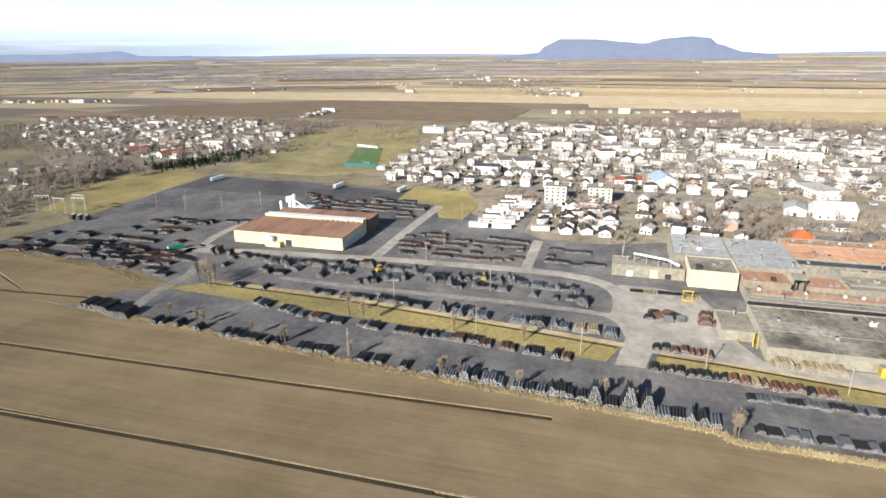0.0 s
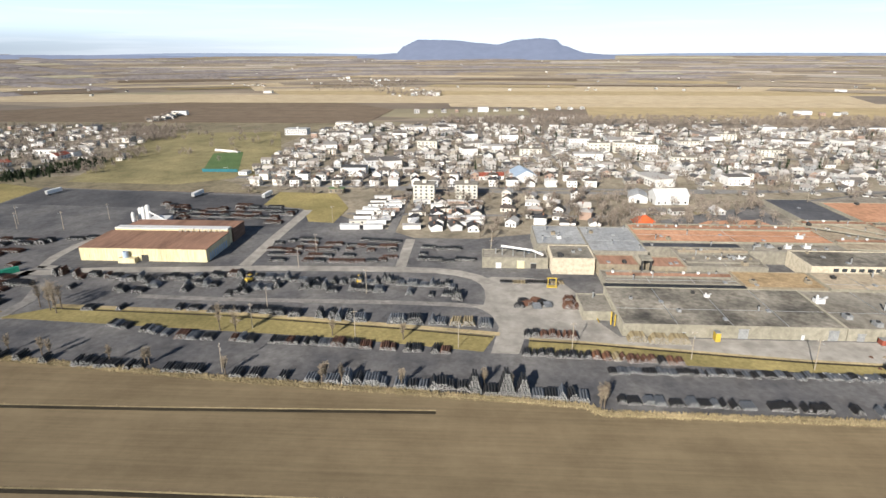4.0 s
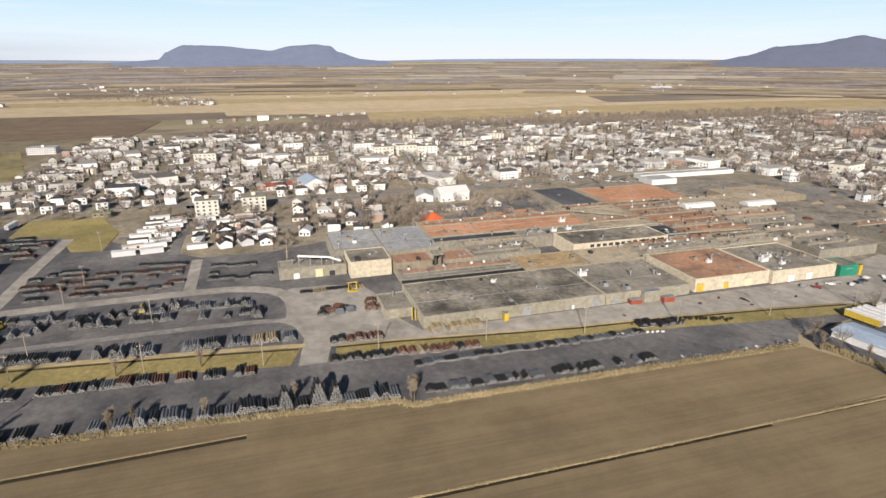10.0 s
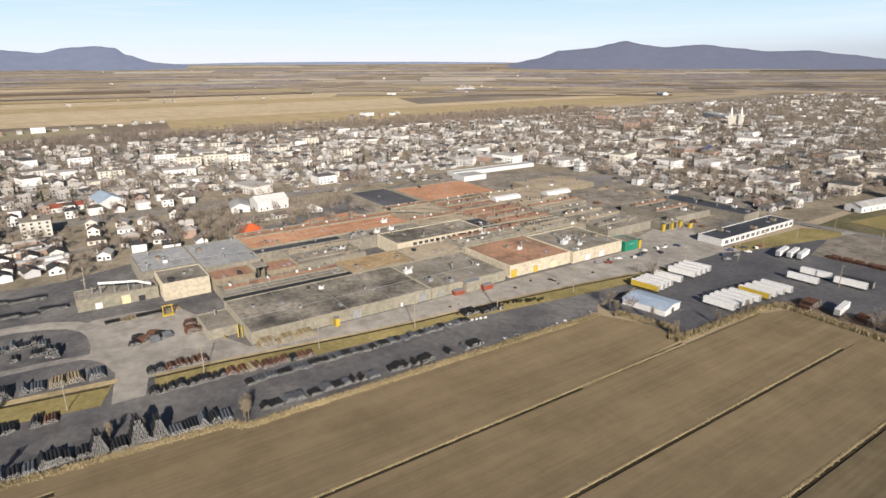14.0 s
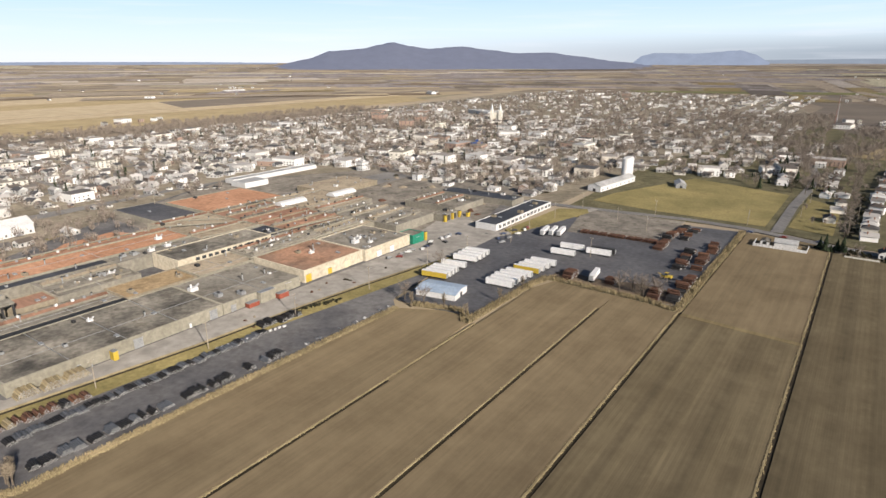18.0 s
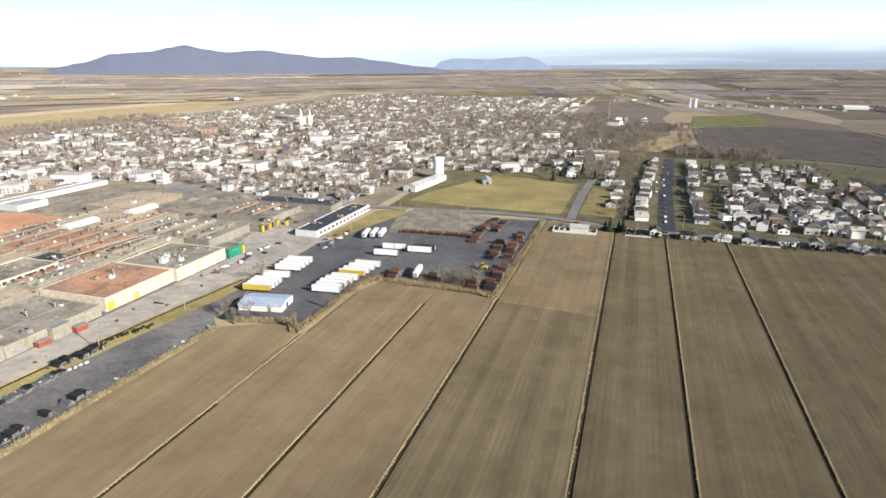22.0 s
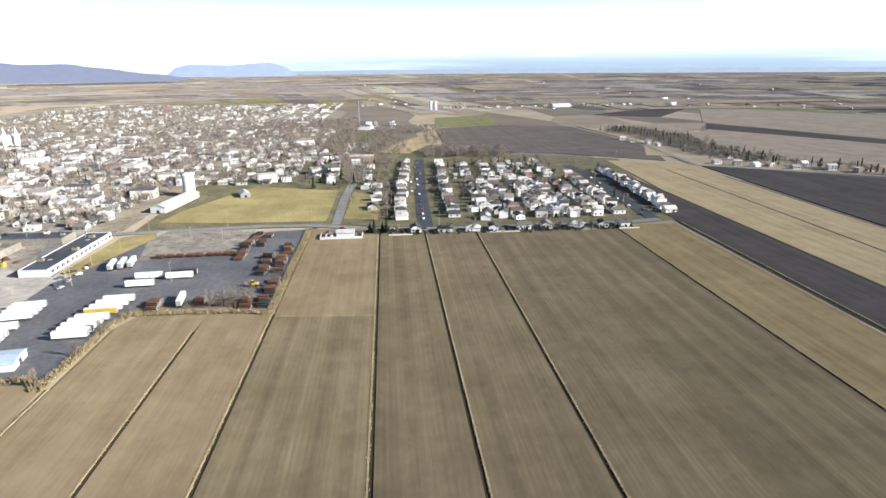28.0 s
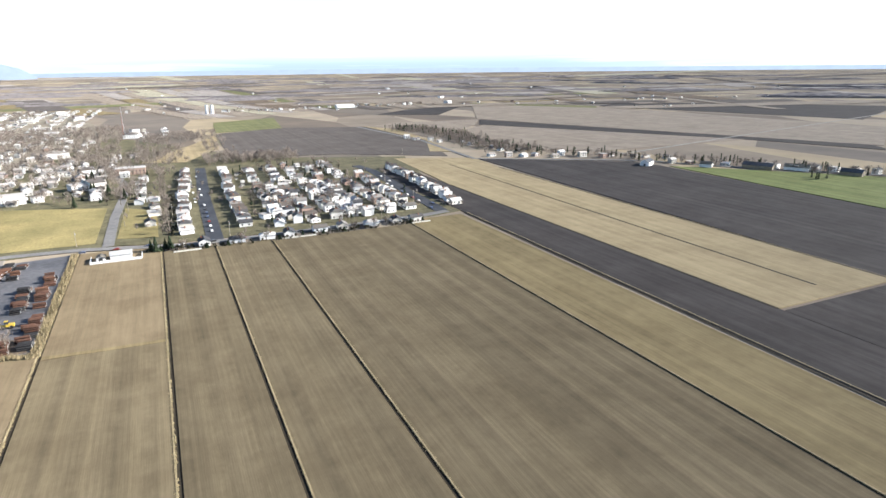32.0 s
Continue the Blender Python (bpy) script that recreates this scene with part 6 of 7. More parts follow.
def inside(p, poly):
    hit = False
    for (xa, ya), (xb, yb) in zip(poly, poly[1:] + poly[:1]):
        if (ya > p[1]) != (yb > p[1]) and p[0] < xa + (p[1] - ya) * (xb - xa) / (yb - ya):
            hit = not hit
    return hit


VILLAGE = [(-749, -902), (-896, -1027), (-952, -796), (-930, -548), (-805, -432), (-692, -434), (-552, -442), (-546, -542), (-646, -759)]


def clear(spots, boxes):
    return [p for p in spots if not any(a < p[0] < b and c < p[1] < d for a, b, c, d in boxes)]


no_go = [(-530, -455, 100, 190), (-525, -460, 335, 480), (-180, -30, 470, 650), (-470, -370, 200, 500), (-215, -170, 500, 620)]
bulk_houses("far_houses", clear(grid(-960, -562, -225, 460, 16.5, 13.5, 0.82, 1), no_go), 1, "dense pale houses of the town")
bulk_houses("far_houses", clear(grid(-562, -420, 120, 470, 17, 14, 0.74, 2), no_go + [(-520, -375, 190, 470)]), 2, "houses of the town behind the works")
bulk_houses("far_houses", clear(grid(-950, -420, 470, 1120, 17, 14.5, 0.84, 3), no_go), 3, "dense pale houses of the old town")
bulk_houses("far_houses", clear(grid(-420, -215, 470, 900, 17, 14.5, 0.82, 4), no_go), 4, "pale houses of the town centre")
bulk_houses("far_houses", clear(grid(-420, -90, 880, 1250, 21, 18, 0.6, 5) + grid(-215, -45, 655, 880, 18, 16, 0.82, 15), no_go), 5, "scattered houses among bare trees")
rs = random.Random(88)
bulk_houses("far_sheds", clear([(rs.uniform(-955, -490), rs.uniform(-215, 460)) for _ in range(420)] + [(rs.uniform(-940, -230), rs.uniform(480, 1100)) for _ in range(420)], no_go + [(-575, -480, -210, 120)]), 31, "garden sheds and garages between the town's houses", 0.42)
bulk_houses("far_sheds", [(rs.uniform(78, 205), rs.uniform(460, 790)) for _ in range(60)], 32, "garden sheds between the estate's houses", 0.4)
bulk_houses("far_houses", grid(-980, -300, 1130, 2250, 26, 23, 0.5, 6), 6, "far part of the town")
bulk_houses("far_houses", grid(-300, -130, 1250, 2250, 24, 22, 0.6, 7), 7, "far streets of the town")
bulk_houses("far_houses", [p for p in grid(-950, -550, -1020, -440, 16, 14, 0.62, 8) if inside(p, VILLAGE)] + [(-412, -545), (-420, -520), (-455, -575), (-470, -560), (-500, -566), (-430, -555), (-398, -508), (-655, -400), (-640, -395), (-668, -405)], 8, "houses of the western village", 0.82)
bulk_houses("far_houses", [(-1185 - k * 5 + q.uniform(-14, 14), -1533 + k * 17 + q.uniform(-6, 6)) for k in range(18)] + [(-1030 - k * 14, -560 - q.uniform(-12, 12)) for k in range(9)], 18, "row of far houses along a road")
bulk_houses("far_houses", clear(grid(-1090, -970, -60, 520, 41, 23, 0.22, 9), []), 9, "scattered houses at the town's edge")
bulk_houses("far_houses", [(d * -math.sin(radians(b)), d * math.cos(radians(b))) for b, d in [(q.uniform(-55, 12), 1950 + 1900 * q.random() ** 1.5) for _ in range(60)] + [(q.uniform(45, 135), 1900 + 2300 * q.random() ** 1.5) for _ in range(60)]], 21, "scattered white farms on the far plain", 0.9)
bulk_houses("far_houses", [(200 + k * 42 + q.uniform(-14, 14), 1945 + k * 4 + q.uniform(-14, 14)) for k in range(16)] + [(-1720 + q.uniform(-60, 60), -180 + q.uniform(-70, 70)) for _ in range(14)] + [(-2540 + q.uniform(-60, 60), -360 + q.uniform(-110, 110)) for _ in range(12)], 23, "farmsteads along a far road")
bulk_houses("far_houses", grid(-110, -5, 790, 985, 22, 20, 0.6, 41), 41, "pale houses among bare trees")
bulk_houses("far_houses", grid(-40, 30, 1280, 1420, 24, 22, 0.6, 10), 10, "small group of houses by a mast")
bulk_houses("far_houses", [(420 + k * 8 + q.uniform(-14, 14), 1000 - k * 27 + q.uniform(-8, 8)) for k in range(10)] + [(430 + k * 18, 742 - k * 12 + q.uniform(-14, 14)) for k in range(12)] + [(600 + k * 14, 560 - k * 17 + q.uniform(-5, 10)) for k in range(11)], 11, "farmhouses along the country road")
bulk_houses("far_houses", [(700 + k * 95 + q.uniform(-30, 30), 2050 - k * 28 + q.uniform(-30, 30)) for k in range(16)], 12, "far farms along a road")
bulk_houses("far_houses", [(-2180 + q.uniform(-20, 20), -840 + k * 16) for k in range(6)] + [(-1800 - k * 45 + q.uniform(-20, 20), -150 - k * 22 + q.uniform(-40, 40)) for k in range(26)] + [(-1200 - k * 8, -120 + k * 26) for k in range(14)], 13, "far farms on the plain")
bulk_houses("far_houses", [(-2150 + q.uniform(-30, 30), 1570 + k * 18) for k in range(5)] + [(-1350 + q.uniform(-20, 20), 1830 + k * 20) for k in range(4)] + [(-1180 + q.uniform(-20, 20), 560 + k * 26) for k in range(6)], 14, "lonely farms on the plain")


# ---------------- landmarks ----------------
def block(name, x, y, w, d, h, rz, wall, roof, label, floors=3, cols=6, cat="building"):
    """A flat-roofed block with floors of windows, each with a sill, and a roof edge."""
    t = thing(name, label, cat, x, y, 0, rz)
    part("wall", Shape().box(-w / 2, w / 2, -d / 2, d / 2, -0.2, h).mesh("wall", wall), t)
    part("roof", Shape().box(-w / 2 - 0.3, w / 2 + 0.3, -d / 2 - 0.3, d / 2 + 0.3, h, h + 0.4).mesh("roof", roof), t)
    part("stair_head", Shape().box(-2, 2, -1.5, 1.5, h + 0.4, h + 2.4).mesh("stair_head", wall), t)
    for f in range(floors):
        z = 1.0 + f * (h - 0.6) / floors
        if x < -500:                       # far blocks: one part for each row of windows
            row = Shape()
            for k in range(cols):
                u = -d / 2 + (k + 0.5) * d / cols
                row.box(w / 2 - 0.02, w / 2 + 0.06, u - 0.8, u + 0.8, z, z + 1.4)
            for k in range(3):
                u = -w / 2 + (k + 0.5) * w / 3
                row.box(u - 0.8, u + 0.8, -d / 2 - 0.06, -d / 2 + 0.02, z, z + 1.4)
            part("window_row", row.mesh("window_row", GLASS), t)
            continue
        for k in range(cols):
            u = -d / 2 + (k + 0.5) * d / cols
            v = part("window", Shape().box(w / 2 - 0.02, w / 2 + 0.06, u - 0.8, u + 0.8, z, z + 1.4).mesh("window", GLASS), t)
            if x > -500:
                part("sill", Shape().box(w / 2, w / 2 + 0.15, u - 0.9, u + 0.9, z - 0.12, z).mesh("sill", WHITE), v)
    for f in range(floors if x >= -500 else 0):
        z = 1.0 + f * (h - 0.6) / floors
        for k in range(3):
            u = -w / 2 + (k + 0.5) * w / 3
            part("window", Shape().box(u - 0.8, u + 0.8, -d / 2 - 0.06, -d / 2 + 0.02, z, z + 1.4).mesh("window", GLASS), t)
    return t


PALE = surface("pale_stucco", (0.62, 0.6, 0.54), (0.74, 0.72, 0.66), 0.1, 1.5, 0.85, 0.1)
block("apartment_house", -478, -43, 15, 17, 12, 0, PALE, ROOF_G, "pale apartment house of four storeys", 4, 4)
block("apartment_house", -482, -9, 15, 18, 11.5, 0, PALE, ROOF_G, "pale apartment house with brick base", 4, 4)
for k, (x, y, h) in enumerate([(-764, 125, 11), (-720, 142, 12), (-724, 172, 12), (-716, 196, 11), (-735, -61, 11), (-690, 60, 9), (-800, 40, 10), (-640, 215, 9), (-850, 210, 9), (-760, 260, 9), (-700, 330, 8), (-830, 330, 9)]):
    block("apartment_house", x, y, 14, 24, h, q.uniform(-4, 4), PALE if k % 3 else HWALL, ROOF_G, "pale apartment block among the houses", 3, 5)
for x, y, w, d, h in ((-805, 925, 26, 34, 13), (-675, 848, 22, 32, 14), (-712, 938, 20, 20, 12), (-860, 980, 22, 30, 12)):
    block("brick_apartments", x, y, w, d, h, 30, PINKW, ROOF_G, "pinkish brick apartment block among bare trees", 4, 6)
block("blue_store", -430, 693, 14, 14, 10, 25, surface("blue_cladding", (0.02, 0.06, 0.25), (0.03, 0.09, 0.32), 0.2, 2, 0.6, 0.05), ROOF_G, "store with a blue facade", 2, 3)
block("white_store", -412, 708, 14, 22, 11, 25, WHITE, ROOF_G, "white commercial block beside a blue store", 3, 5)
block("white_block", -446, 484, 9, 12, 9, 0, WHITE, ROOF_S, "small white block behind the works", 2, 3)
block("school", -872, -262, 20, 32, 8, 0, WHITE, ROOF_S, "large white school with a flat roof", 3, 12)
block("long_white_mill", -712, 1166, 30, 95, 8, 60, WHITE, ROOF_S, "long white industrial building", 2, 12)
block("green_shed", -494, -119, 7, 13, 3.6, 0, TANWALL, GREEND, "green roofed shed by the street", 1, 3)
for k in range(16):
    block("store", q.uniform(-690, -300), q.uniform(570, 1000), q.uniform(14, 24), q.uniform(16, 34), q.uniform(6, 10), q.uniform(-8, 25), q.choice([WHITE, PALE, PINKW, HWALL, PALE]), q.choice([ROOF_G, ROOF_S, ROOF_D]), "flat roofed store in the town centre", 2, 4)


def gabled(name, x, y, w, d, h, rise, rz, wall, roof, label, cat="building", wins=0):
    t = thing(name, label, cat, x, y, 0, rz)
    part("wall", Shape().ends(-w / 2, w / 2, -d / 2, d / 2, h, h + rise - 0.15, True).mesh("wall", wall), t)
    part("roof", Shape().gable(-w / 2 - 0.4, w / 2 + 0.4, -d / 2 - 0.4, d / 2 + 0.4, h, h + rise, True).mesh("roof", roof), t)
    for k in range(wins):
        yy = -d / 2 + (k + 0.5) * d / wins
        part("window", Shape().box(w / 2 - 0.02, w / 2 + 0.07, yy - 0.6, yy + 0.6, 1, 2.6).mesh("window", GLASS), t)
    part("door", Shape().box(-1.2, 1.2, -d / 2 - 0.08, -d / 2 + 0.02, 0, 2.6).mesh("door", DARK), t)
    return t


gabled("white_church", -470, 150, 16, 26, 7, 4.5, 5, WHITE, WHITE, "white modern church with a pale roof", "church", 5)
gabled("white_church_wing", -478, 128, 14, 22, 4.5, 3.0, 80, WHITE, ROOF_S, "white wing of a modern church", "church", 4)
gabled("curling_hall", -556, 42, 20, 30, 6, 5, 100, WHITE, BLUEP, "hall with a pale blue metal roof", "hall")
gabled("red_roof_store", -556, 12, 9, 24, 4, 2.5, 8, WHITE, REDP, "low store with a red roof edge", "store", 4)
gabled("trailer_shed", -162, 234, 15, 22, 3.4, 1.2, 100, WHITE, BLUEP, "white shed with a pale blue ribbed roof", "shed", 5)
for x, y, d, rz in ((-884, -1004, 26, 70), (-896, -950, 24, 75), (-902, -890, 30, 80), (-866, -760, 18, 60), (-604, -560, 26, 60), (-590, -500, 30, 70), (-650, -470, 18, 80)):
    gabled("red_roof_house", x, y, 11, d, 4.2, 3.0, rz, WHITE, REDP, "long white house with a faded red roof", "house", 4)
gabled("farm_barn", 572, 1958, 30, 60, 6, 5, 90, WHITE, WHITE, "long white barn far away", "barn")
gabled("farm_barn", -2025, 1480, 20, 90, 5, 4, 0, WHITE, WHITE, "long white barn far away", "barn")
gabled("farm_barn", -1310, 1783, 18, 50, 6, 5, 60, WHITE, ROOF_S, "white barn far away on the plain", "barn")
for x, y, d, rz, m in ((656, 482, 34, 22, ROOF_B), (684, 452, 26, 25, ROOF_D), (704, 400, 22, 15, ROOF_B)):
    gabled("farm_barn", x, y, 12, d, 4, 3.5, rz, WHITE if m is ROOF_D else TANWALL, m, "dark roofed barn beside the green field", "barn", 4)
gabled("farmhouse", 560, 566, 11, 20, 5, 3, -60, WHITE, ROOF_B, "two storey white farmhouse with a dark roof", "house", 4)
gabled("farmhouse", 612, 520, 9, 14, 4, 3, 30, WHITE, ROOF_D, "white farmhouse with a dark roof by the road", "house", 3)
t = thing("container", "green steel container at the far end of the yard", "container", -288.5, -251, 0.1, 55)
part("body", Shape().box(-1.25, 1.25, -4.6, 4.6, 0.15, 2.8).mesh("body", GREENP), t)
part("rim", Shape().box(-1.3, 1.3, -4.65, 4.65, 2.8, 2.92).mesh("rim", GREENP), t)
part("door", Shape().box(-1.15, 1.15, -4.7, -4.6, 0.25, 2.7).mesh("door", WHITE), t)
t = thing("yellow_bollards", "tall yellow steel posts at the hall corner", "bollard", -241, 58.5)
for dx, dy, h in ((0, 0, 6.2), (1.2, 1.4, 5.4), (2.0, 3.0, 3.0)):
    part("post", Shape().tube((dx, dy, 0), (dx, dy, h), 0.3, 0.3, 8).mesh("post", YELLOW), t)
part("rail", Shape().box(-8, 0.2, -5.3, -5.0, 0.9, 1.3).mesh("rail", YELLOW), t)
for k in range(15):
    f = k / 14
    t = thing("kerb_block", "white concrete block on the asphalt edge", "block", -201.5 + 5 * f + q.uniform(-0.4, 0.4), 128 + 31 * f, 0.1, q.uniform(-20, 20) + 8, "kerb blocks")
    part("block", Shape().box(-0.35, 0.35, -0.7, 0.7, 0, 0.7).mesh("block", WHITE), t)
gabled("garage", -136, 590, 9, 20, 3.5, 2.2, 20, GREYM, ROOF_S, "grey metal garage by the meadow", "garage")
gabled("bungalow", -27, 428.5, 8, 13, 3.0, 2.0, 90, WHITE, ROOF_S, "white bungalow behind a low white fence", "house", 3)
gabled("garage", -39, 427, 5, 7, 2.6, 1.2, 0, WHITE, ROOF_D, "small white garage inside a white fence", "garage", 1)
f = thing("white_fence", "low white board fence round a bungalow", "fence")
for k in range(16):
    part("board", Shape().box(-45 + k * 1.9, -43.2 + k * 1.9, 418.9, 419.1, 0, 1.8).mesh("board", WHITE), f)
for k in range(6):
    for x in (-45.1, -14.7):
        part("board", Shape().box(x, x + 0.2, 419.2 + k * 2.2, 421.2 + k * 2.2, 0, 1.8).mesh("board", WHITE), f)
for k, (xa, xb, yy) in enumerate(((5, 24, 424), (78, 104, 424.5), (182, 198, 424.5))):
    f = thing("garden_fence", "pale board fence at the field's edge", "fence")
    for j in range(int((xb - xa) / 2)):
        part("board", Shape().box(xa + j * 2, xa + j * 2 + 1.85, yy - 0.06, yy + 0.06, 0, 1.1).mesh("board", PALE), f)
t = thing("orange_tent", "orange peaked tent roof behind the works", "tent", -402, 114)
part("canopy", Shape().hip(-8, 8, -8, 8, 2.6, 7.5).mesh("canopy", RIDGE), t)
for x in (-7.5, 7.5):
    for y in (-7.5, 7.5):
        part("post", Shape().tube((x, y, 0), (x, y, 2.7), 0.15, 0.15, 6).mesh("post", GREYM), t)
t = thing("grain_silo", "white concrete grain tower with twin shafts", "silo", -191, 600)
for y in (-4.2, 4.2):
    part("shaft", Shape().tube((0, y, 0), (0, y, 21), 4.2, 4.2, 18).mesh("shaft", WHITE), t)
part("head_house", Shape().box(-3, 3, -6, 6, 21, 22).mesh("head_house", WHITE), t)
part("lift_shaft", Shape().box(-5.5, -2, -2, 2, 0, 21.5).mesh("lift_shaft", DARK), t)
gabled("feed_mill", -190, 556, 13, 70, 5, 2.5, -7, WHITE, ROOF_S, "long pale feed mill beside a grain tower", "mill", 8)
t = thing("church", "stone church with two silver steeples", "church", -597, 1028, 0, 25)
part("nave", Shape().ends(-9, 9, -4, 46, 13, 21, True).mesh("nave", PALE), t)
part("roof", Shape().gable(-9.5, 9.5, -4.3, 46.3, 13, 21.3, True).mesh("roof", ROOF_S), t)
for x in (-8, 8):
    b = part("tower", Shape().box(x - 3, x + 3, -8, -2, 0, 24).mesh("tower", PALE), t)
    part("spire", Shape().tube((x, -5, 24), (x, -5, 37), 3.6, 0.1, 8).mesh("spire", GREYM), b)
for x, y in ((143, 1899), (157, 1896)):
    t = thing("tall_tank", "tall white tank on the plain", "tank", x, y, group="tanks")
    part("shell", Shape().tube((0, 0, 0), (0, 0, 25), 5, 5, 16).mesh("shell", WHITE), t)
    part("dome", Shape().tube((0, 0, 25), (0, 0, 27), 5, 1, 16).mesh("dome", GREYM), t)
t = thing("radio_mast", "slender lattice radio mast", "mast", -54, 1326)
for k in range(3):
    a = k * math.tau / 3
    part("chord", Shape().tube((2.2 * math.cos(a), 2.2 * math.sin(a), 0), (0.25 * math.cos(a), 0.25 * math.sin(a), 56), 0.25, 0.15, 5).mesh("chord", REDP if k else WHITE), t)
for k in range(11):
    z = k * 5
    r = 2.2 - z * 0.034
    part("brace", Shape().tube((r, 0, z), (-r * 0.5, r * 0.87, z + 5), 0.12, 0.12, 4).mesh("brace", WHITE), t)
# sports ground: stand, end boards, goals, floodlights
t = thing("grandstand", "white bench stand beside the turf pitch", "stand", -708, -300, 0, -22)
for k in range(4):
    part("bench_row", Shape().box(-1.5 + k * 1.2, -0.4 + k * 1.2, -18, 18, 0, 0.6 + k * 0.6).mesh("bench_row", WHITE), t)
t = thing("end_boards", "dark teal padded boards behind the pitch", "fence", -579, -257)
for k in range(9):
    part("board", Shape().box(-0.2, 0.2, -17 + k * 4, -13.2 + k * 4, 0, 3.0).mesh("board", TEAL), t)
for x, y in ((-589, -254), (-696, -290)):
    t = thing("football_goal", "white football goal frame", "goal", x, y, 0.1, -18)
    for yy in (-3.6, 3.6):
        part("upright", Shape().tube((0, yy, 0), (0, yy, 2.4), 0.1, 0.1, 6).mesh("upright", WHITE), t)
    part("crossbar", Shape().tube((0, -3.6, 2.4), (0, 3.6, 2.4), 0.1, 0.1, 6).mesh("crossbar", WHITE), t)


# ---------------- poles ----------------
def pole(h, lamp, label):
    t = thing("utility_pole", label, "pole", group="utility poles")
    part("shaft", Shape().tube((0, 0, 0), (0, 0, h), 0.2, 0.13, 8).mesh("shaft", WOOD), t)
    part("crossarm", Shape().box(-0.08, 0.08, -1.2, 1.2, h - 1.0, h - 0.82).mesh("crossarm", WOOD), t)
    for y in (-1.0, 0.0, 1.0):
        part("insulator", Shape().tube((0, y, h - 0.82), (0, y, h - 0.55), 0.07, 0.05, 6).mesh("insulator", WHITE), t)
    if lamp:
        part("lamp_arm", Shape().tube((0, 0, h - 1.6), (1.8, 0, h - 1.2), 0.05, 0.05, 5).mesh("lamp_arm", GREYM), t)
        part("lamp_head", Shape().box(1.6, 2.3, -0.15, 0.15, h - 1.3, h - 1.1).mesh("lamp_head", GREYM), t)
    else:
        part("transformer", Shape().tube((0.35, 0, h - 3), (0.35, 0, h - 2), 0.25, 0.25, 8).mesh("transformer", GREYM), t)
    return t


pa, pb = pole(13, True, "wooden utility pole with a yard lamp"), pole(12, False, "wooden utility pole with crossarm")
used = set()
for k, (x, y) in enumerate([(-216, -7), (-222, -50), (-229, -96), (-246, -95), (-211, 83), (-205, 126), (-192, -94), (-215, 38), (-201, 170), (-196, 216), (-371, -309), (-372, -277), (-365, -221), (-329, -94), (-326, 8), (-392, -8),
                            (-306, -98), (-271, -54), (-350, 9), (-397, -100), (-376, -339), (-384, -318), (-398, -261), (-177, 334), (-183, 372), (-181, 410), (-178, 456), (-120, 459), (-57, 470), (-28, 520), (-27, 580), (-24, 640), (8, 536), (4, 482), (45, 452), (105, 449), (165, 450),
                            (-157, 642), (214, 500), (222, 600), (316, 788), (-495, 0), (-498, 60), (-505, -80), (-470, 210), (-462, 252), (-420, 130), (-192, 262), (-188, 298), (-136, 420), (-112, 412), (-122, 335)]):
    src = pa if k % 2 else pb
    m = pose(x, y, 0, 0, 0, q.uniform(-12, 12) + (90 if k % 3 == 0 else 0))
    if src in used:
        copy_thing(src, m)
    else:
        src.matrix_world = m
        used.add(src)


def gantry(x, y, rz):
    t = thing("substation_gantry", "pale steel substation portal", "gantry", x, y, 0, rz, "substation gantries")
    for yy in (-5, 5):
        for dx in (-0.9, 0.9):
            part("leg", Shape().tube((dx, yy, 0), (dx * 0.35, yy, 12), 0.16, 0.12, 5).mesh("leg", GREYM), t)
    part("beam", Shape().box(-0.35, 0.35, -5.6, 5.6, 11.6, 12.3).mesh("beam", GREYM), t)
    for yy in (-3, 0, 3):
        part("insulator", Shape().tube((0, yy, 10), (0, yy, 11.6), 0.14, 0.14, 6).mesh("insulator", WHITE), t)


for x, y, rz in ((-340, -394, 0), (-344, -380, 10), (-352, -388, 0), (-344, -414, 20)):
    gantry(x, y, rz)
for k in range(3):
    t = thing("transformer", "dark steel transformer at the substation", "transformer", -330, -372 + k * 6, 0.1, group="transformers")
    part("tank", Shape().box(-2, 2, -1.5, 1.5, 0, 3.2).mesh("tank", DARK), t)
    for j in (-1, 0, 1):
        part("bushing", Shape().tube((j, 0, 3.2), (j, 0, 4.6), 0.18, 0.1, 6).mesh("bushing", WHITE), t)


def yard_machine(x, y, rz, label):
    """A yellow wheel loader with cab, boom and forks."""
    t = thing("wheel_loader", label, "loader", x, y, 0.15, rz, "wheel loaders")
    part("engine_body", Shape().box(-1.2, 1.2, -3.2, 0.2, 1.0, 2.3).mesh("engine_body", YELLOW), t)
    part("front_frame", Shape().box(-0.8, 0.8, 0.2, 2.6, 0.9, 1.5).mesh("front_frame", YELLOW), t)
    c = part("cab", Shape().box(-0.9, 0.9, -0.9, 0.7, 2.3, 3.6).mesh("cab", GLASS), t)
    part("cab_roof", Shape().box(-1, 1, -1, 0.8, 3.6, 3.75).mesh("cab_roof", YELLOW), c)
    part("boom", Shape().tube((0, 1.2, 1.6), (0, 4.4, 2.6), 0.25, 0.2, 6).mesh("boom", YELLOW), t)
    for dx in (-0.7, 0.7):
        part("fork", Shape().box(dx - 0.1, dx + 0.1, 4.2, 6.0, 2.3, 2.45).mesh("fork", DARK), t)
    for yy in (-2.1, 1.7):
        for dx in (-1.2, 1.2):
            part("wheel", Shape().tube((dx - 0.3, yy, 0.8), (dx + 0.3, yy, 0.8), 0.8, 0.8, 12).mesh("wheel", RUBBER), t)


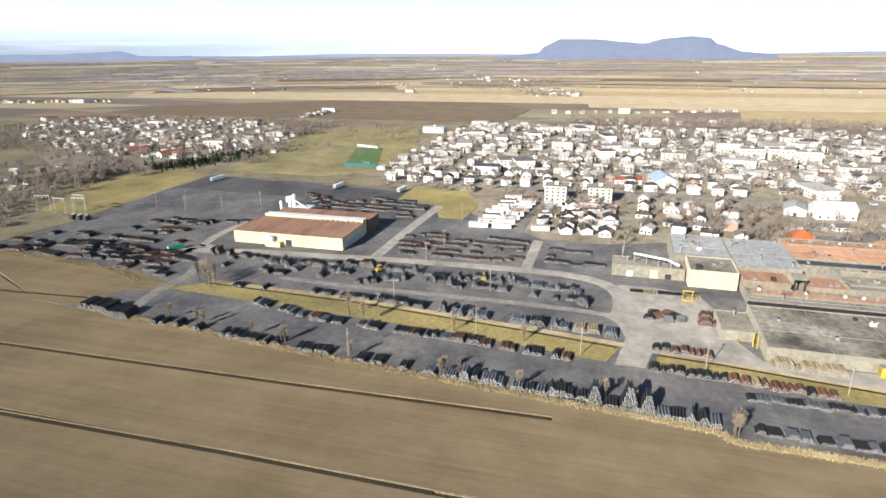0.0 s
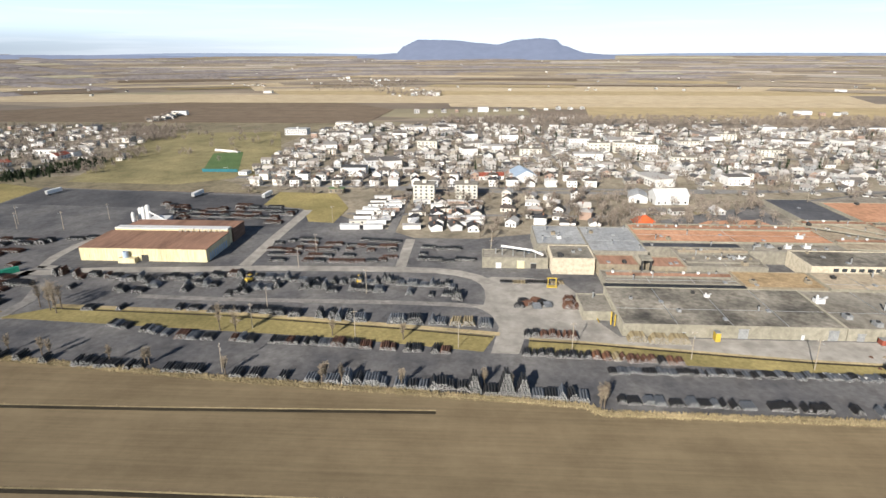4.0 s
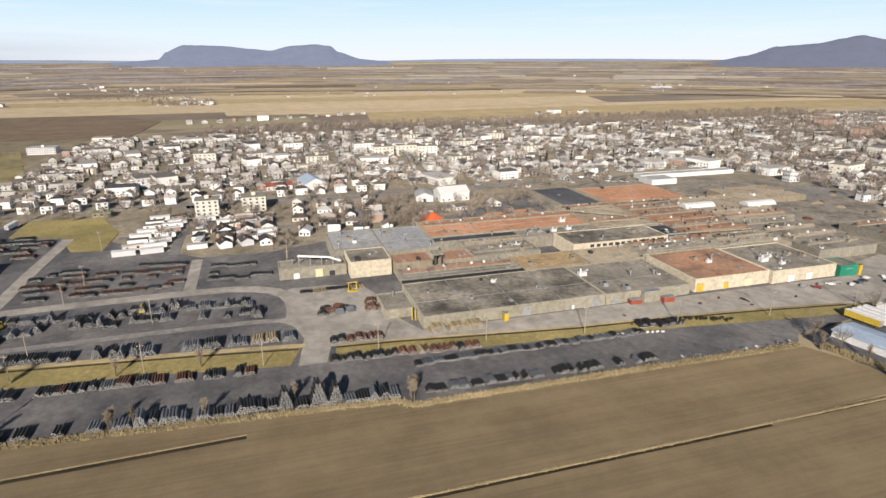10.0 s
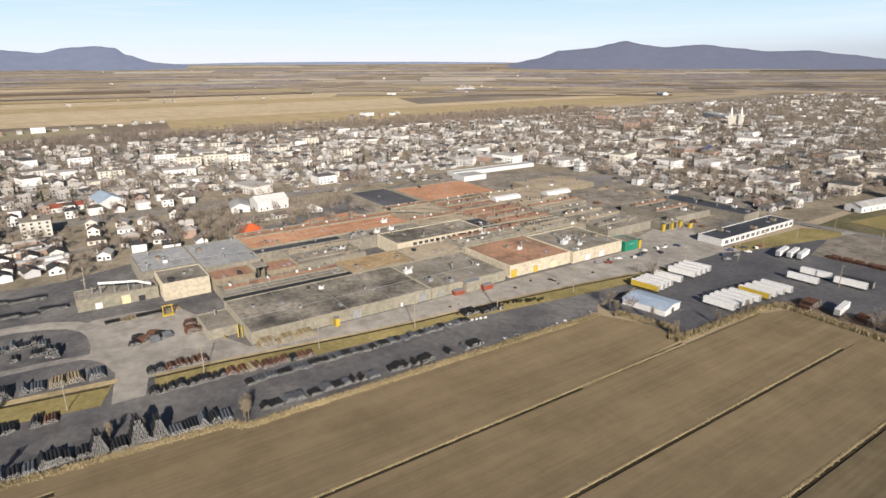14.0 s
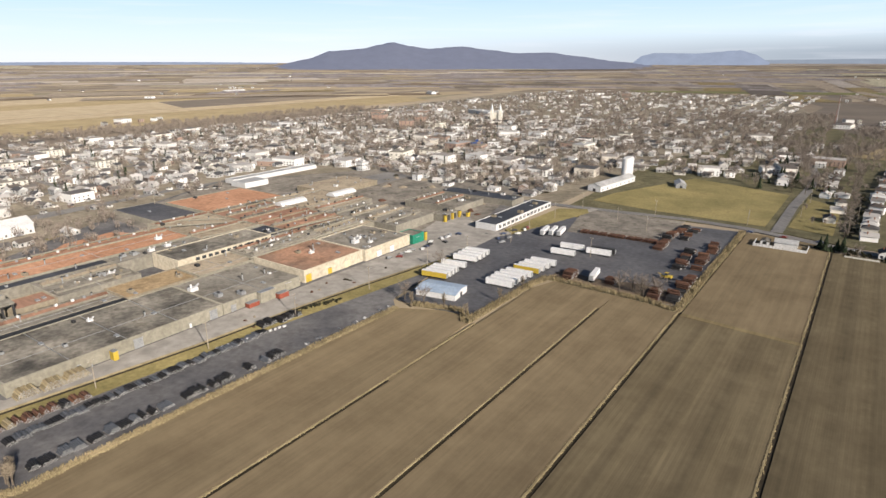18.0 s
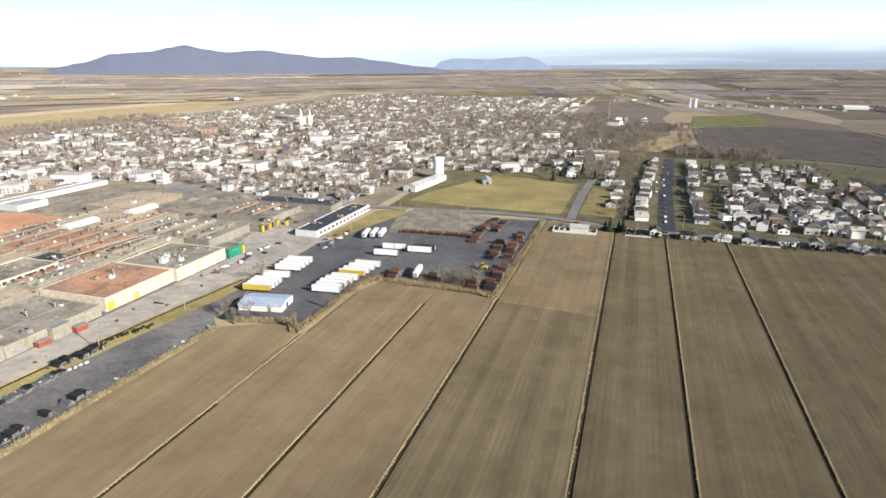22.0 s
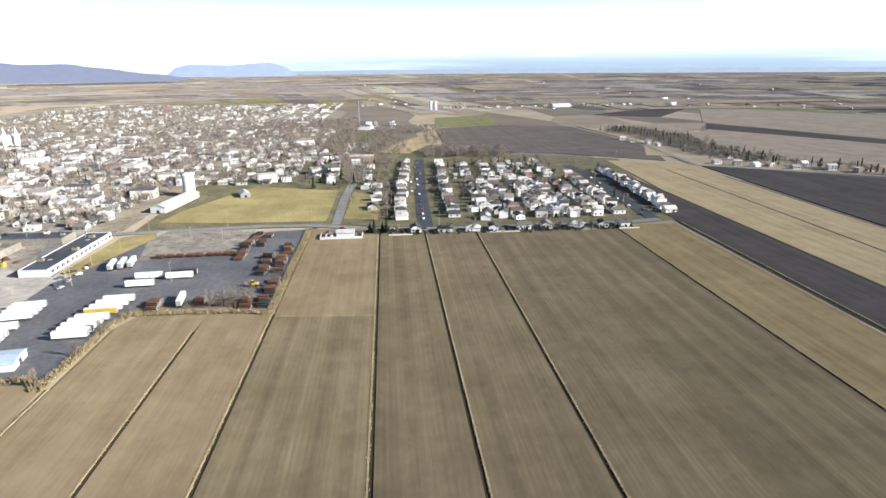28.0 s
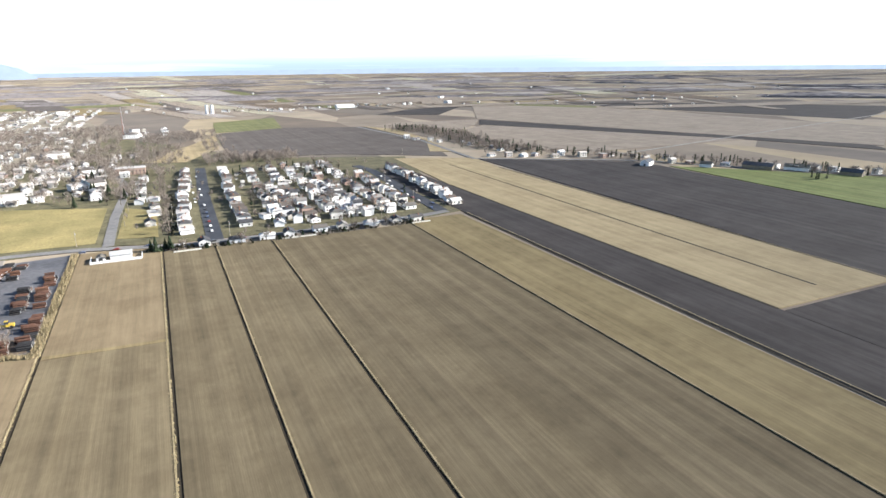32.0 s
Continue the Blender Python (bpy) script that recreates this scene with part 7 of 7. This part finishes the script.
yard_machine(-286, -60, 90, "yellow wheel loader between pipe stacks")
yard_machine(-284, -117, 60, "yellow wheel loader carrying pipes")


def loading_frame(x, y, label):
    """A yellow steel portal on a pale base, with a lifting beam."""
    t = thing("loading_frame", label, "frame", x, y, 0.15)
    part("base", Shape().box(-1.2, 1.2, -2.6, 2.6, 0, 0.5).mesh("base", YELLOW), t)
    for yy in (-2.0, 2.0):
        part("post", Shape().box(-0.18, 0.18, yy - 0.18, yy + 0.18, 0.5, 4.6).mesh("post", YELLOW), t)
    part("beam", Shape().box(-0.3, 0.3, -2.6, 2.6, 4.6, 5.0).mesh("beam", YELLOW), t)
    part("hoist", Shape().box(-0.4, 0.4, -0.4, 0.4, 3.8, 4.6).mesh("hoist", DARK), t)


loading_frame(-284, 38, "yellow steel loading frame before the tan shed")
yard_machine(-73, 322, 90, "yellow loader parked in the trailer yard")


# ---------------- trees ----------------
def bare_tree(h, spread, seed, label, poplar=False):
    r = random.Random(seed)
    t = thing("bare_tree", label, "tree", group="bare trees")
    s = Shape().tube((0, 0, -0.3), (0, 0, h * 0.3), 0.32, 0.22, 7)
    s.tube((0, 0, h * 0.3), (r.uniform(-0.5, 0.5), r.uniform(-0.5, 0.5), h * 0.75), 0.22, 0.06, 6)
    tips = []
    for k in range(12):
        z0, a = h * r.uniform(0.2, 0.6), k * 2.4 + r.uniform(-0.4, 0.4)
        out = spread * r.uniform(0.5, 1.0) * (0.35 if poplar else 1.0)
        tip = (out * math.cos(a), out * math.sin(a), z0 + h * r.uniform(0.2, 0.42))
        s.tube((0, 0, z0), tip, 0.11, 0.03, 4, 0, False)
        tips.append(((0, 0, z0), tip))
        for j in range(3):
            p = Vector((0, 0, z0)).lerp(Vector(tip), r.uniform(0.35, 0.9))
            e = p + Vector((r.uniform(-1, 1), r.uniform(-1, 1), r.uniform(0.3, 1.4))) * h * 0.13
            s.tube(p, e, 0.05, 0.02, 3, 0, False)
            tips.append((tuple(p), tuple(e)))
    part("trunk", s.mesh("trunk", BARK), t)
    c = Shape()
    for _ in range(650 if poplar else 1000):
        a, b = r.choice(tips)
        p = Vector(a).lerp(Vector(b), r.uniform(0.3, 1.15))
        d = Vector((r.gauss(0, 1), r.gauss(0, 1), r.uniform(0.1, 1.6))).normalized() * h * r.uniform(0.05, 0.13)
        w = d.orthogonal().normalized() * (r.uniform(0.03, 0.06) if poplar else r.uniform(0.02, 0.045))
        c.add([tuple(p - w), tuple(p + w), tuple(p + d)], [(0, 1, 2)])
    part("crown", c.mesh("crown", TWIG_P if poplar else TWIG), t)
    return t


def conifer(h, w, seed):
    r = random.Random(seed)
    t = thing("conifer", "dark green conifer beside houses", "tree", group="conifers")
    part("trunk", Shape().tube((0, 0, 0), (0, 0, h * 0.9), 0.2, 0.05, 6).mesh("trunk", BARK), t)
    c = Shape()
    for k in range(9):
        z, rad = h * (0.1 + k * 0.1), w * (1 - k / 9.5)
        for j in range(11):
            a = j * math.tau / 11 + k * 0.7 + r.uniform(-0.2, 0.2)
            q1 = rad * r.uniform(0.7, 1.15)
            c.add([(0, 0, z + h * 0.16), (q1 * math.cos(a - 0.3), q1 * math.sin(a - 0.3), z + r.uniform(-0.3, 0.2)), (q1 * 1.1 * math.cos(a), q1 * 1.1 * math.sin(a), z - 0.4), (q1 * math.cos(a + 0.3), q1 * math.sin(a + 0.3), z)], [(0, 1, 2), (0, 2, 3)])
    part("crown", c.mesh("crown", NEEDLE), t)
    return t


trees = [bare_tree(11, 4.5, 1, "bare broad tree without leaves"), bare_tree(9, 3.8, 2, "bare garden tree without leaves"), bare_tree(13, 5, 3, "tall bare tree without leaves")]
pops = [bare_tree(13, 3.0, 4, "slender bare poplar beside the ditch", True), bare_tree(8, 3, 5, "slender bare sapling beside the ditch", True)]
firs = [conifer(8, 2.4, 6), conifer(11, 3.0, 7), conifer(4.5, 1.7, 8)]


def plant(kind, x, y, k=1.0):
    m = pose(x, y, 0, 0, 0, q.uniform(0, 360))
    if kind in used:
        copy_thing(kind, m)
    else:
        kind.matrix_world = m
        used.add(kind)


for x, y in [(-246, -203), (-248, -198), (-245, -192), (-243, -196), (-240, -191), (-226, -109), (-221, -100)]:
    plant(pops[0], x, y)
for x, y in [(-200, -166), (-196, -124), (-190, -92), (-188, -54), (-187, -48), (-185, -26), (-187, 3), (-195, -125), (-201, -170), (-186, -55), (-184, 12), (-178, 42), (-179, 44), (-176, 43), (-222, -30), (-224, -60), (-164, 211), (-150, 219), (-134, 214), (-131, 240), (-130, 262), (-176, 42), (-203, -185), (-197, -140)]:
    plant(pops[1], x, y)
for x, y in [(-75, 289), (-77, 291), (-82, 293), (-72, 297), (-88, 290), (-68, 291), (-172, 216), (-160, 216), (-186, 266), (-412, 100), (-398, 92), (-420, 88), (-430, 108), (-440, 96), (-410, 70), (-395, 20), (-366, 10), (-368, 2), (-445, 30), (-462, 60)]:
    plant(trees[0], x, y)
for _ in range(70):
    plant(q.choice(trees + firs[2:]), q.uniform(75, 205), q.uniform(455, 800))
for k in range(26):
    plant(q.choice(trees), 4 + q.uniform(-5, 2), 470 + k * 13)
for _ in range(40):
    plant(q.choice(trees + firs), q.uniform(-95, -8), q.uniform(610, 800))
for k in range(14):
    plant(q.choice(firs[2:] + trees[1:2]), 10 + k * 14 + q.uniform(-4, 4), 427 + q.uniform(-2, 2))
for _ in range(60):
    plant(q.choice(trees), q.uniform(-470, -385), q.uniform(-70, 110))
for k in range(5):
    plant(firs[k % 3], -9 + k * 3.1, 433 + q.uniform(-3, 3))


def woods(name, spots, label, mat, seed, h=(7, 12), conif=False):
    """Far trees in one mesh: a thin trunk and a ragged crown of slim twig blades each."""
    r, s = random.Random(seed), Shape()
    for x, y in spots:
        z, hh = terr(x, y) - 0.3, r.uniform(*h)
        w = hh * r.uniform(0.28, 0.45)
        s.add([(x - 0.25, y, z), (x + 0.25, y, z), (x, y + 0.25, z), (x, y, z + hh * 0.7)], [(0, 1, 3), (1, 2, 3), (2, 0, 3)])
        for _ in range(64):
            if conif:
                f = r.random()
                a, rad = r.random() * math.tau, w * 0.6 * (1 - f)
                p = Vector((x, y, z + hh * (f * 0.9 + 0.15)))
                d = Vector((math.cos(a) * (rad + 0.5), math.sin(a) * (rad + 0.5), -0.8))
            else:
                p = Vector((x + r.gauss(0, w * 0.4), y + r.gauss(0, w * 0.4), z + hh * r.uniform(0.25, 0.8)))
                d = Vector((r.gauss(0, 0.6), r.gauss(0, 0.6), r.uniform(0.4, 1.3))).normalized() * hh * 0.24
            v = Vector((-d.y, d.x, 0.2)).normalized() * (0.9 if conif else r.uniform(0.14, 0.4))
            s.add([tuple(p - v), tuple(p + v), tuple(p + d)], [(0, 1, 2)])
    return solid(name, s, [mat], label, "trees", kind="stuff")


def scatter(boxes, seed):
    r, out = random.Random(seed), []
    for x0, x1, y0, y1, n in boxes:
        out += [(r.uniform(x0, x1), r.uniform(y0, y1)) for _ in range(n)]
    return out


woods("bare_trees", scatter([(-960, -600, -220, 460, 900), (-600, -480, -200, 330, 220), (-480, -385, 90, 215, 80)], 1), "bare trees between the town's houses", TWIG, 1, (6, 11))
woods("bare_trees", scatter([(-950, -420, 470, 1120, 1700), (-420, -220, 480, 900, 480)], 2), "bare trees between the old town's houses", TWIG, 2, (7, 13))
woods("bare_trees", scatter([(-420, -50, 880, 1280, 760), (-220, -20, 640, 900, 130), (-110, 20, 780, 1000, 150), (-250, -215, 560, 640, 20)], 3), "dense bare wood behind the town", TWIG, 3, (8, 14))
woods("bare_trees", scatter([(-980, -300, 1130, 2250, 1700), (-300, -60, 1280, 1500, 420)], 4), "bare trees in the far town", TWIG, 4, (8, 13))
woods("bare_trees", scatter([(60, 180, 830, 905, 180), (-30, 40, 880, 1150, 90), (-20, 80, 1150, 1280, 120), (70, 110, 900, 1290, 60)], 5), "bare trees behind the estate", TWIG, 5, (8, 13))
def along(line, n, w, seed):
    r, out = random.Random(seed), []
    total = sum((Vector(b) - Vector(a)).length for a, b in zip(line, line[1:]))
    for a, b in zip(line, line[1:]):
        a, b = Vector(a), Vector(b)
        o = Vector((-(b - a).y, (b - a).x)).normalized()
        for _ in range(int(n * (b - a).length / total)):
            p = a.lerp(b, r.random()) + o * r.gauss(0, w / 2)
            out.append((p.x, p.y))
    return out


country = [(470, 1180), (500, 1018), (478, 839), (500, 740)]
lane = [(500, 735), (560, 660), (600, 590), (690, 462), (742, 376), (860, 250)]
woods("bare_trees", along(country, 480, 40, 6) + along(lane, 130, 18, 16), "bare trees along the country road", TWIG, 6, (7, 12))
woods("conifers", along(country, 110, 34, 26) + along(lane, 80, 16, 27) + [(650, 405), (652, 412), (646, 400), (657, 398)] + scatter([(450, 480, 1120, 1190, 24), (-900, -560, -200, 430, 70), (-900, -300, 500, 1000, 120), (75, 215, 470, 800, 26)], 7), "dark conifers among houses", NEEDLE, 7, (6, 13), True)
woods("bare_trees", along([(-428, -466), (-535, -525)], 190, 16, 31) + along([(-800, -425), (-935, -545)], 150, 22, 32) + along([(-545, -500), (-660, -770), (-760, -900)], 110, 40, 33) + along([(-1185, -1533), (-1270, -1240)], 60, 20, 34) + along([(-1020, -560), (-1150, -580)], 60, 12, 35) + along([(-360, -470), (-300, -400)], 30, 14, 36), "bare thickets round the western village", TWIG, 31, (5, 10))
woods("bare_trees", scatter([(-30, 260, 455, 800, 110)], 37), "small bare garden trees of the estate", TWIG, 37, (4, 7))
woods("scrub", along([(2, 427), (200, 427)], 90, 5, 41) + along([(-12, 436), (24, 436)], 30, 4, 42) + along([(5, 470), (10, 640)], 60, 3, 43), "dark garden hedges along the estate", BUSH, 41, (1.5, 3.4))
woods("bare_trees", along([(200, 1945), (560, 1985), (880, 2010)], 110, 30, 44) + scatter([(-1790, -1650, -260, -100, 70), (-2640, -2440, -480, -240, 60)], 45) + along([(-30, 640), (-60, 900)], 40, 14, 46), "bare trees round far farmsteads", TWIG, 44, (8, 13))
woods("scrub", along([(-205, 173), (-198, 197)], 34, 1.6, 38), "row of dark bushes below the grass bank", BUSH, 38, (1.6, 2.4))
woods("conifers", along([(-512, -462), (-560, -428), (-632, -415)], 260, 22, 8) + scatter([(-700, -600, -560, -470, 40)], 8), "dark row of conifers by the western houses", NEEDLE, 8, (4, 7), True)
woods("bare_trees", scatter([(-500, -400, -520, -470, 130), (-940, -560, -960, -450, 800), (-900, -780, -500, -440, 120), (-560, -330, -640, -440, 170), (-700, -560, -430, -375, 50), (-900, -620, -460, -260, 45), (-760, -560, -1100, -640, 120)], 9), "bare wood round the western houses", TWIG, 9, (7, 12))
woods("bare_trees", scatter([(-1100, -990, -80, 520, 520), (-1110, -975, 500, 1150, 640), (-900, -640, 800, 1000, 260), (-1900, -1700, -300, -100, 60), (-2400, -1900, -520, -240, 160)], 10), "bare hedgerows at the town's edge", TWIG, 10, (7, 12))
# bare wood shifted to mauve grey, so its colour carries the haze
FARWOOD = surface("far_bare_wood", (0.15, 0.137, 0.142), (0.22, 0.2, 0.2), 0.01, 0.05, 0.95, 0.3)
r8 = random.Random(77)


def copse(x, y, lx, ly, rz):
    """A far wood as one lumpy low mass of crowns with an uneven top and edge."""
    s, nx, ny = Shape(), 22, 7
    c, sn = math.cos(radians(rz)), math.sin(radians(rz))
    pts = []
    for i in range(nx + 1):
        for j in range(ny + 1):
            u, v = (i / nx - 0.5) * lx, (j / ny - 0.5) * ly * (0.75 + 0.4 * noise.noise((i * 0.4, x, y)))
            rim = min(i, nx - i, 2) * min(j, ny - j, 2) / 4
            px, py = x + u * c - v * sn, y + u * sn + v * c
            pts.append((px, py, terr(px, py) - 1 + rim * (6 + 4 * noise.noise((i * 1.3, j * 1.7, x)))))
    s.add(pts, [(i * (ny + 1) + j, (i + 1) * (ny + 1) + j, (i + 1) * (ny + 1) + j + 1, i * (ny + 1) + j + 1) for i in range(nx) for j in range(ny)])
    solid("far_wood", s, [FARWOOD], "leafless wood far off on the plain, greyed for haze", "wood", kind="stuff")


for x, y, lx, ly, rz in [(-2500, -1900, 700, 120, 60), (-1750, -1440, 420, 90, 55), (-2050, -1430, 500, 110, 70), (-3000, -2200, 900, 160, 60), (-3600, -2600, 1200, 200, 60), (-3300, 1400, 700, 120, 85), (-3500, 300, 800, 120, 90), (-2800, 900, 420, 70, 88), (-1950, 1480, 320, 60, 80), (-1850, 2100, 400, 70, 75),
                         (-2700, 2400, 900, 120, 50), (-1700, 2900, 900, 120, 40), (-700, 3100, 900, 130, 10), (300, 2700, 380, 90, 0), (900, 3000, 900, 120, -15), (1500, 2600, 700, 90, -30), (2100, 2200, 800, 100, -45), (2500, 1300, 900, 110, -60), (1700, 3300, 1200, 150, -20), (600, 2300, 260, 60, 5), (-300, 2600, 300, 60, 0), (2900, 800, 900, 120, -70)]:
    copse(x, y, lx, ly, rz)
for k in range(150):
    b = r8.uniform(-60, 138) if k < 80 else r8.choice((r8.uniform(-60, 14), r8.uniform(100, 138)))
    d = r8.uniform(2600, 4300)
    copse(-d * math.sin(radians(b)), d * math.cos(radians(b)), r8.uniform(150, 800), r8.uniform(14, 70), b + r8.uniform(-15, 15))
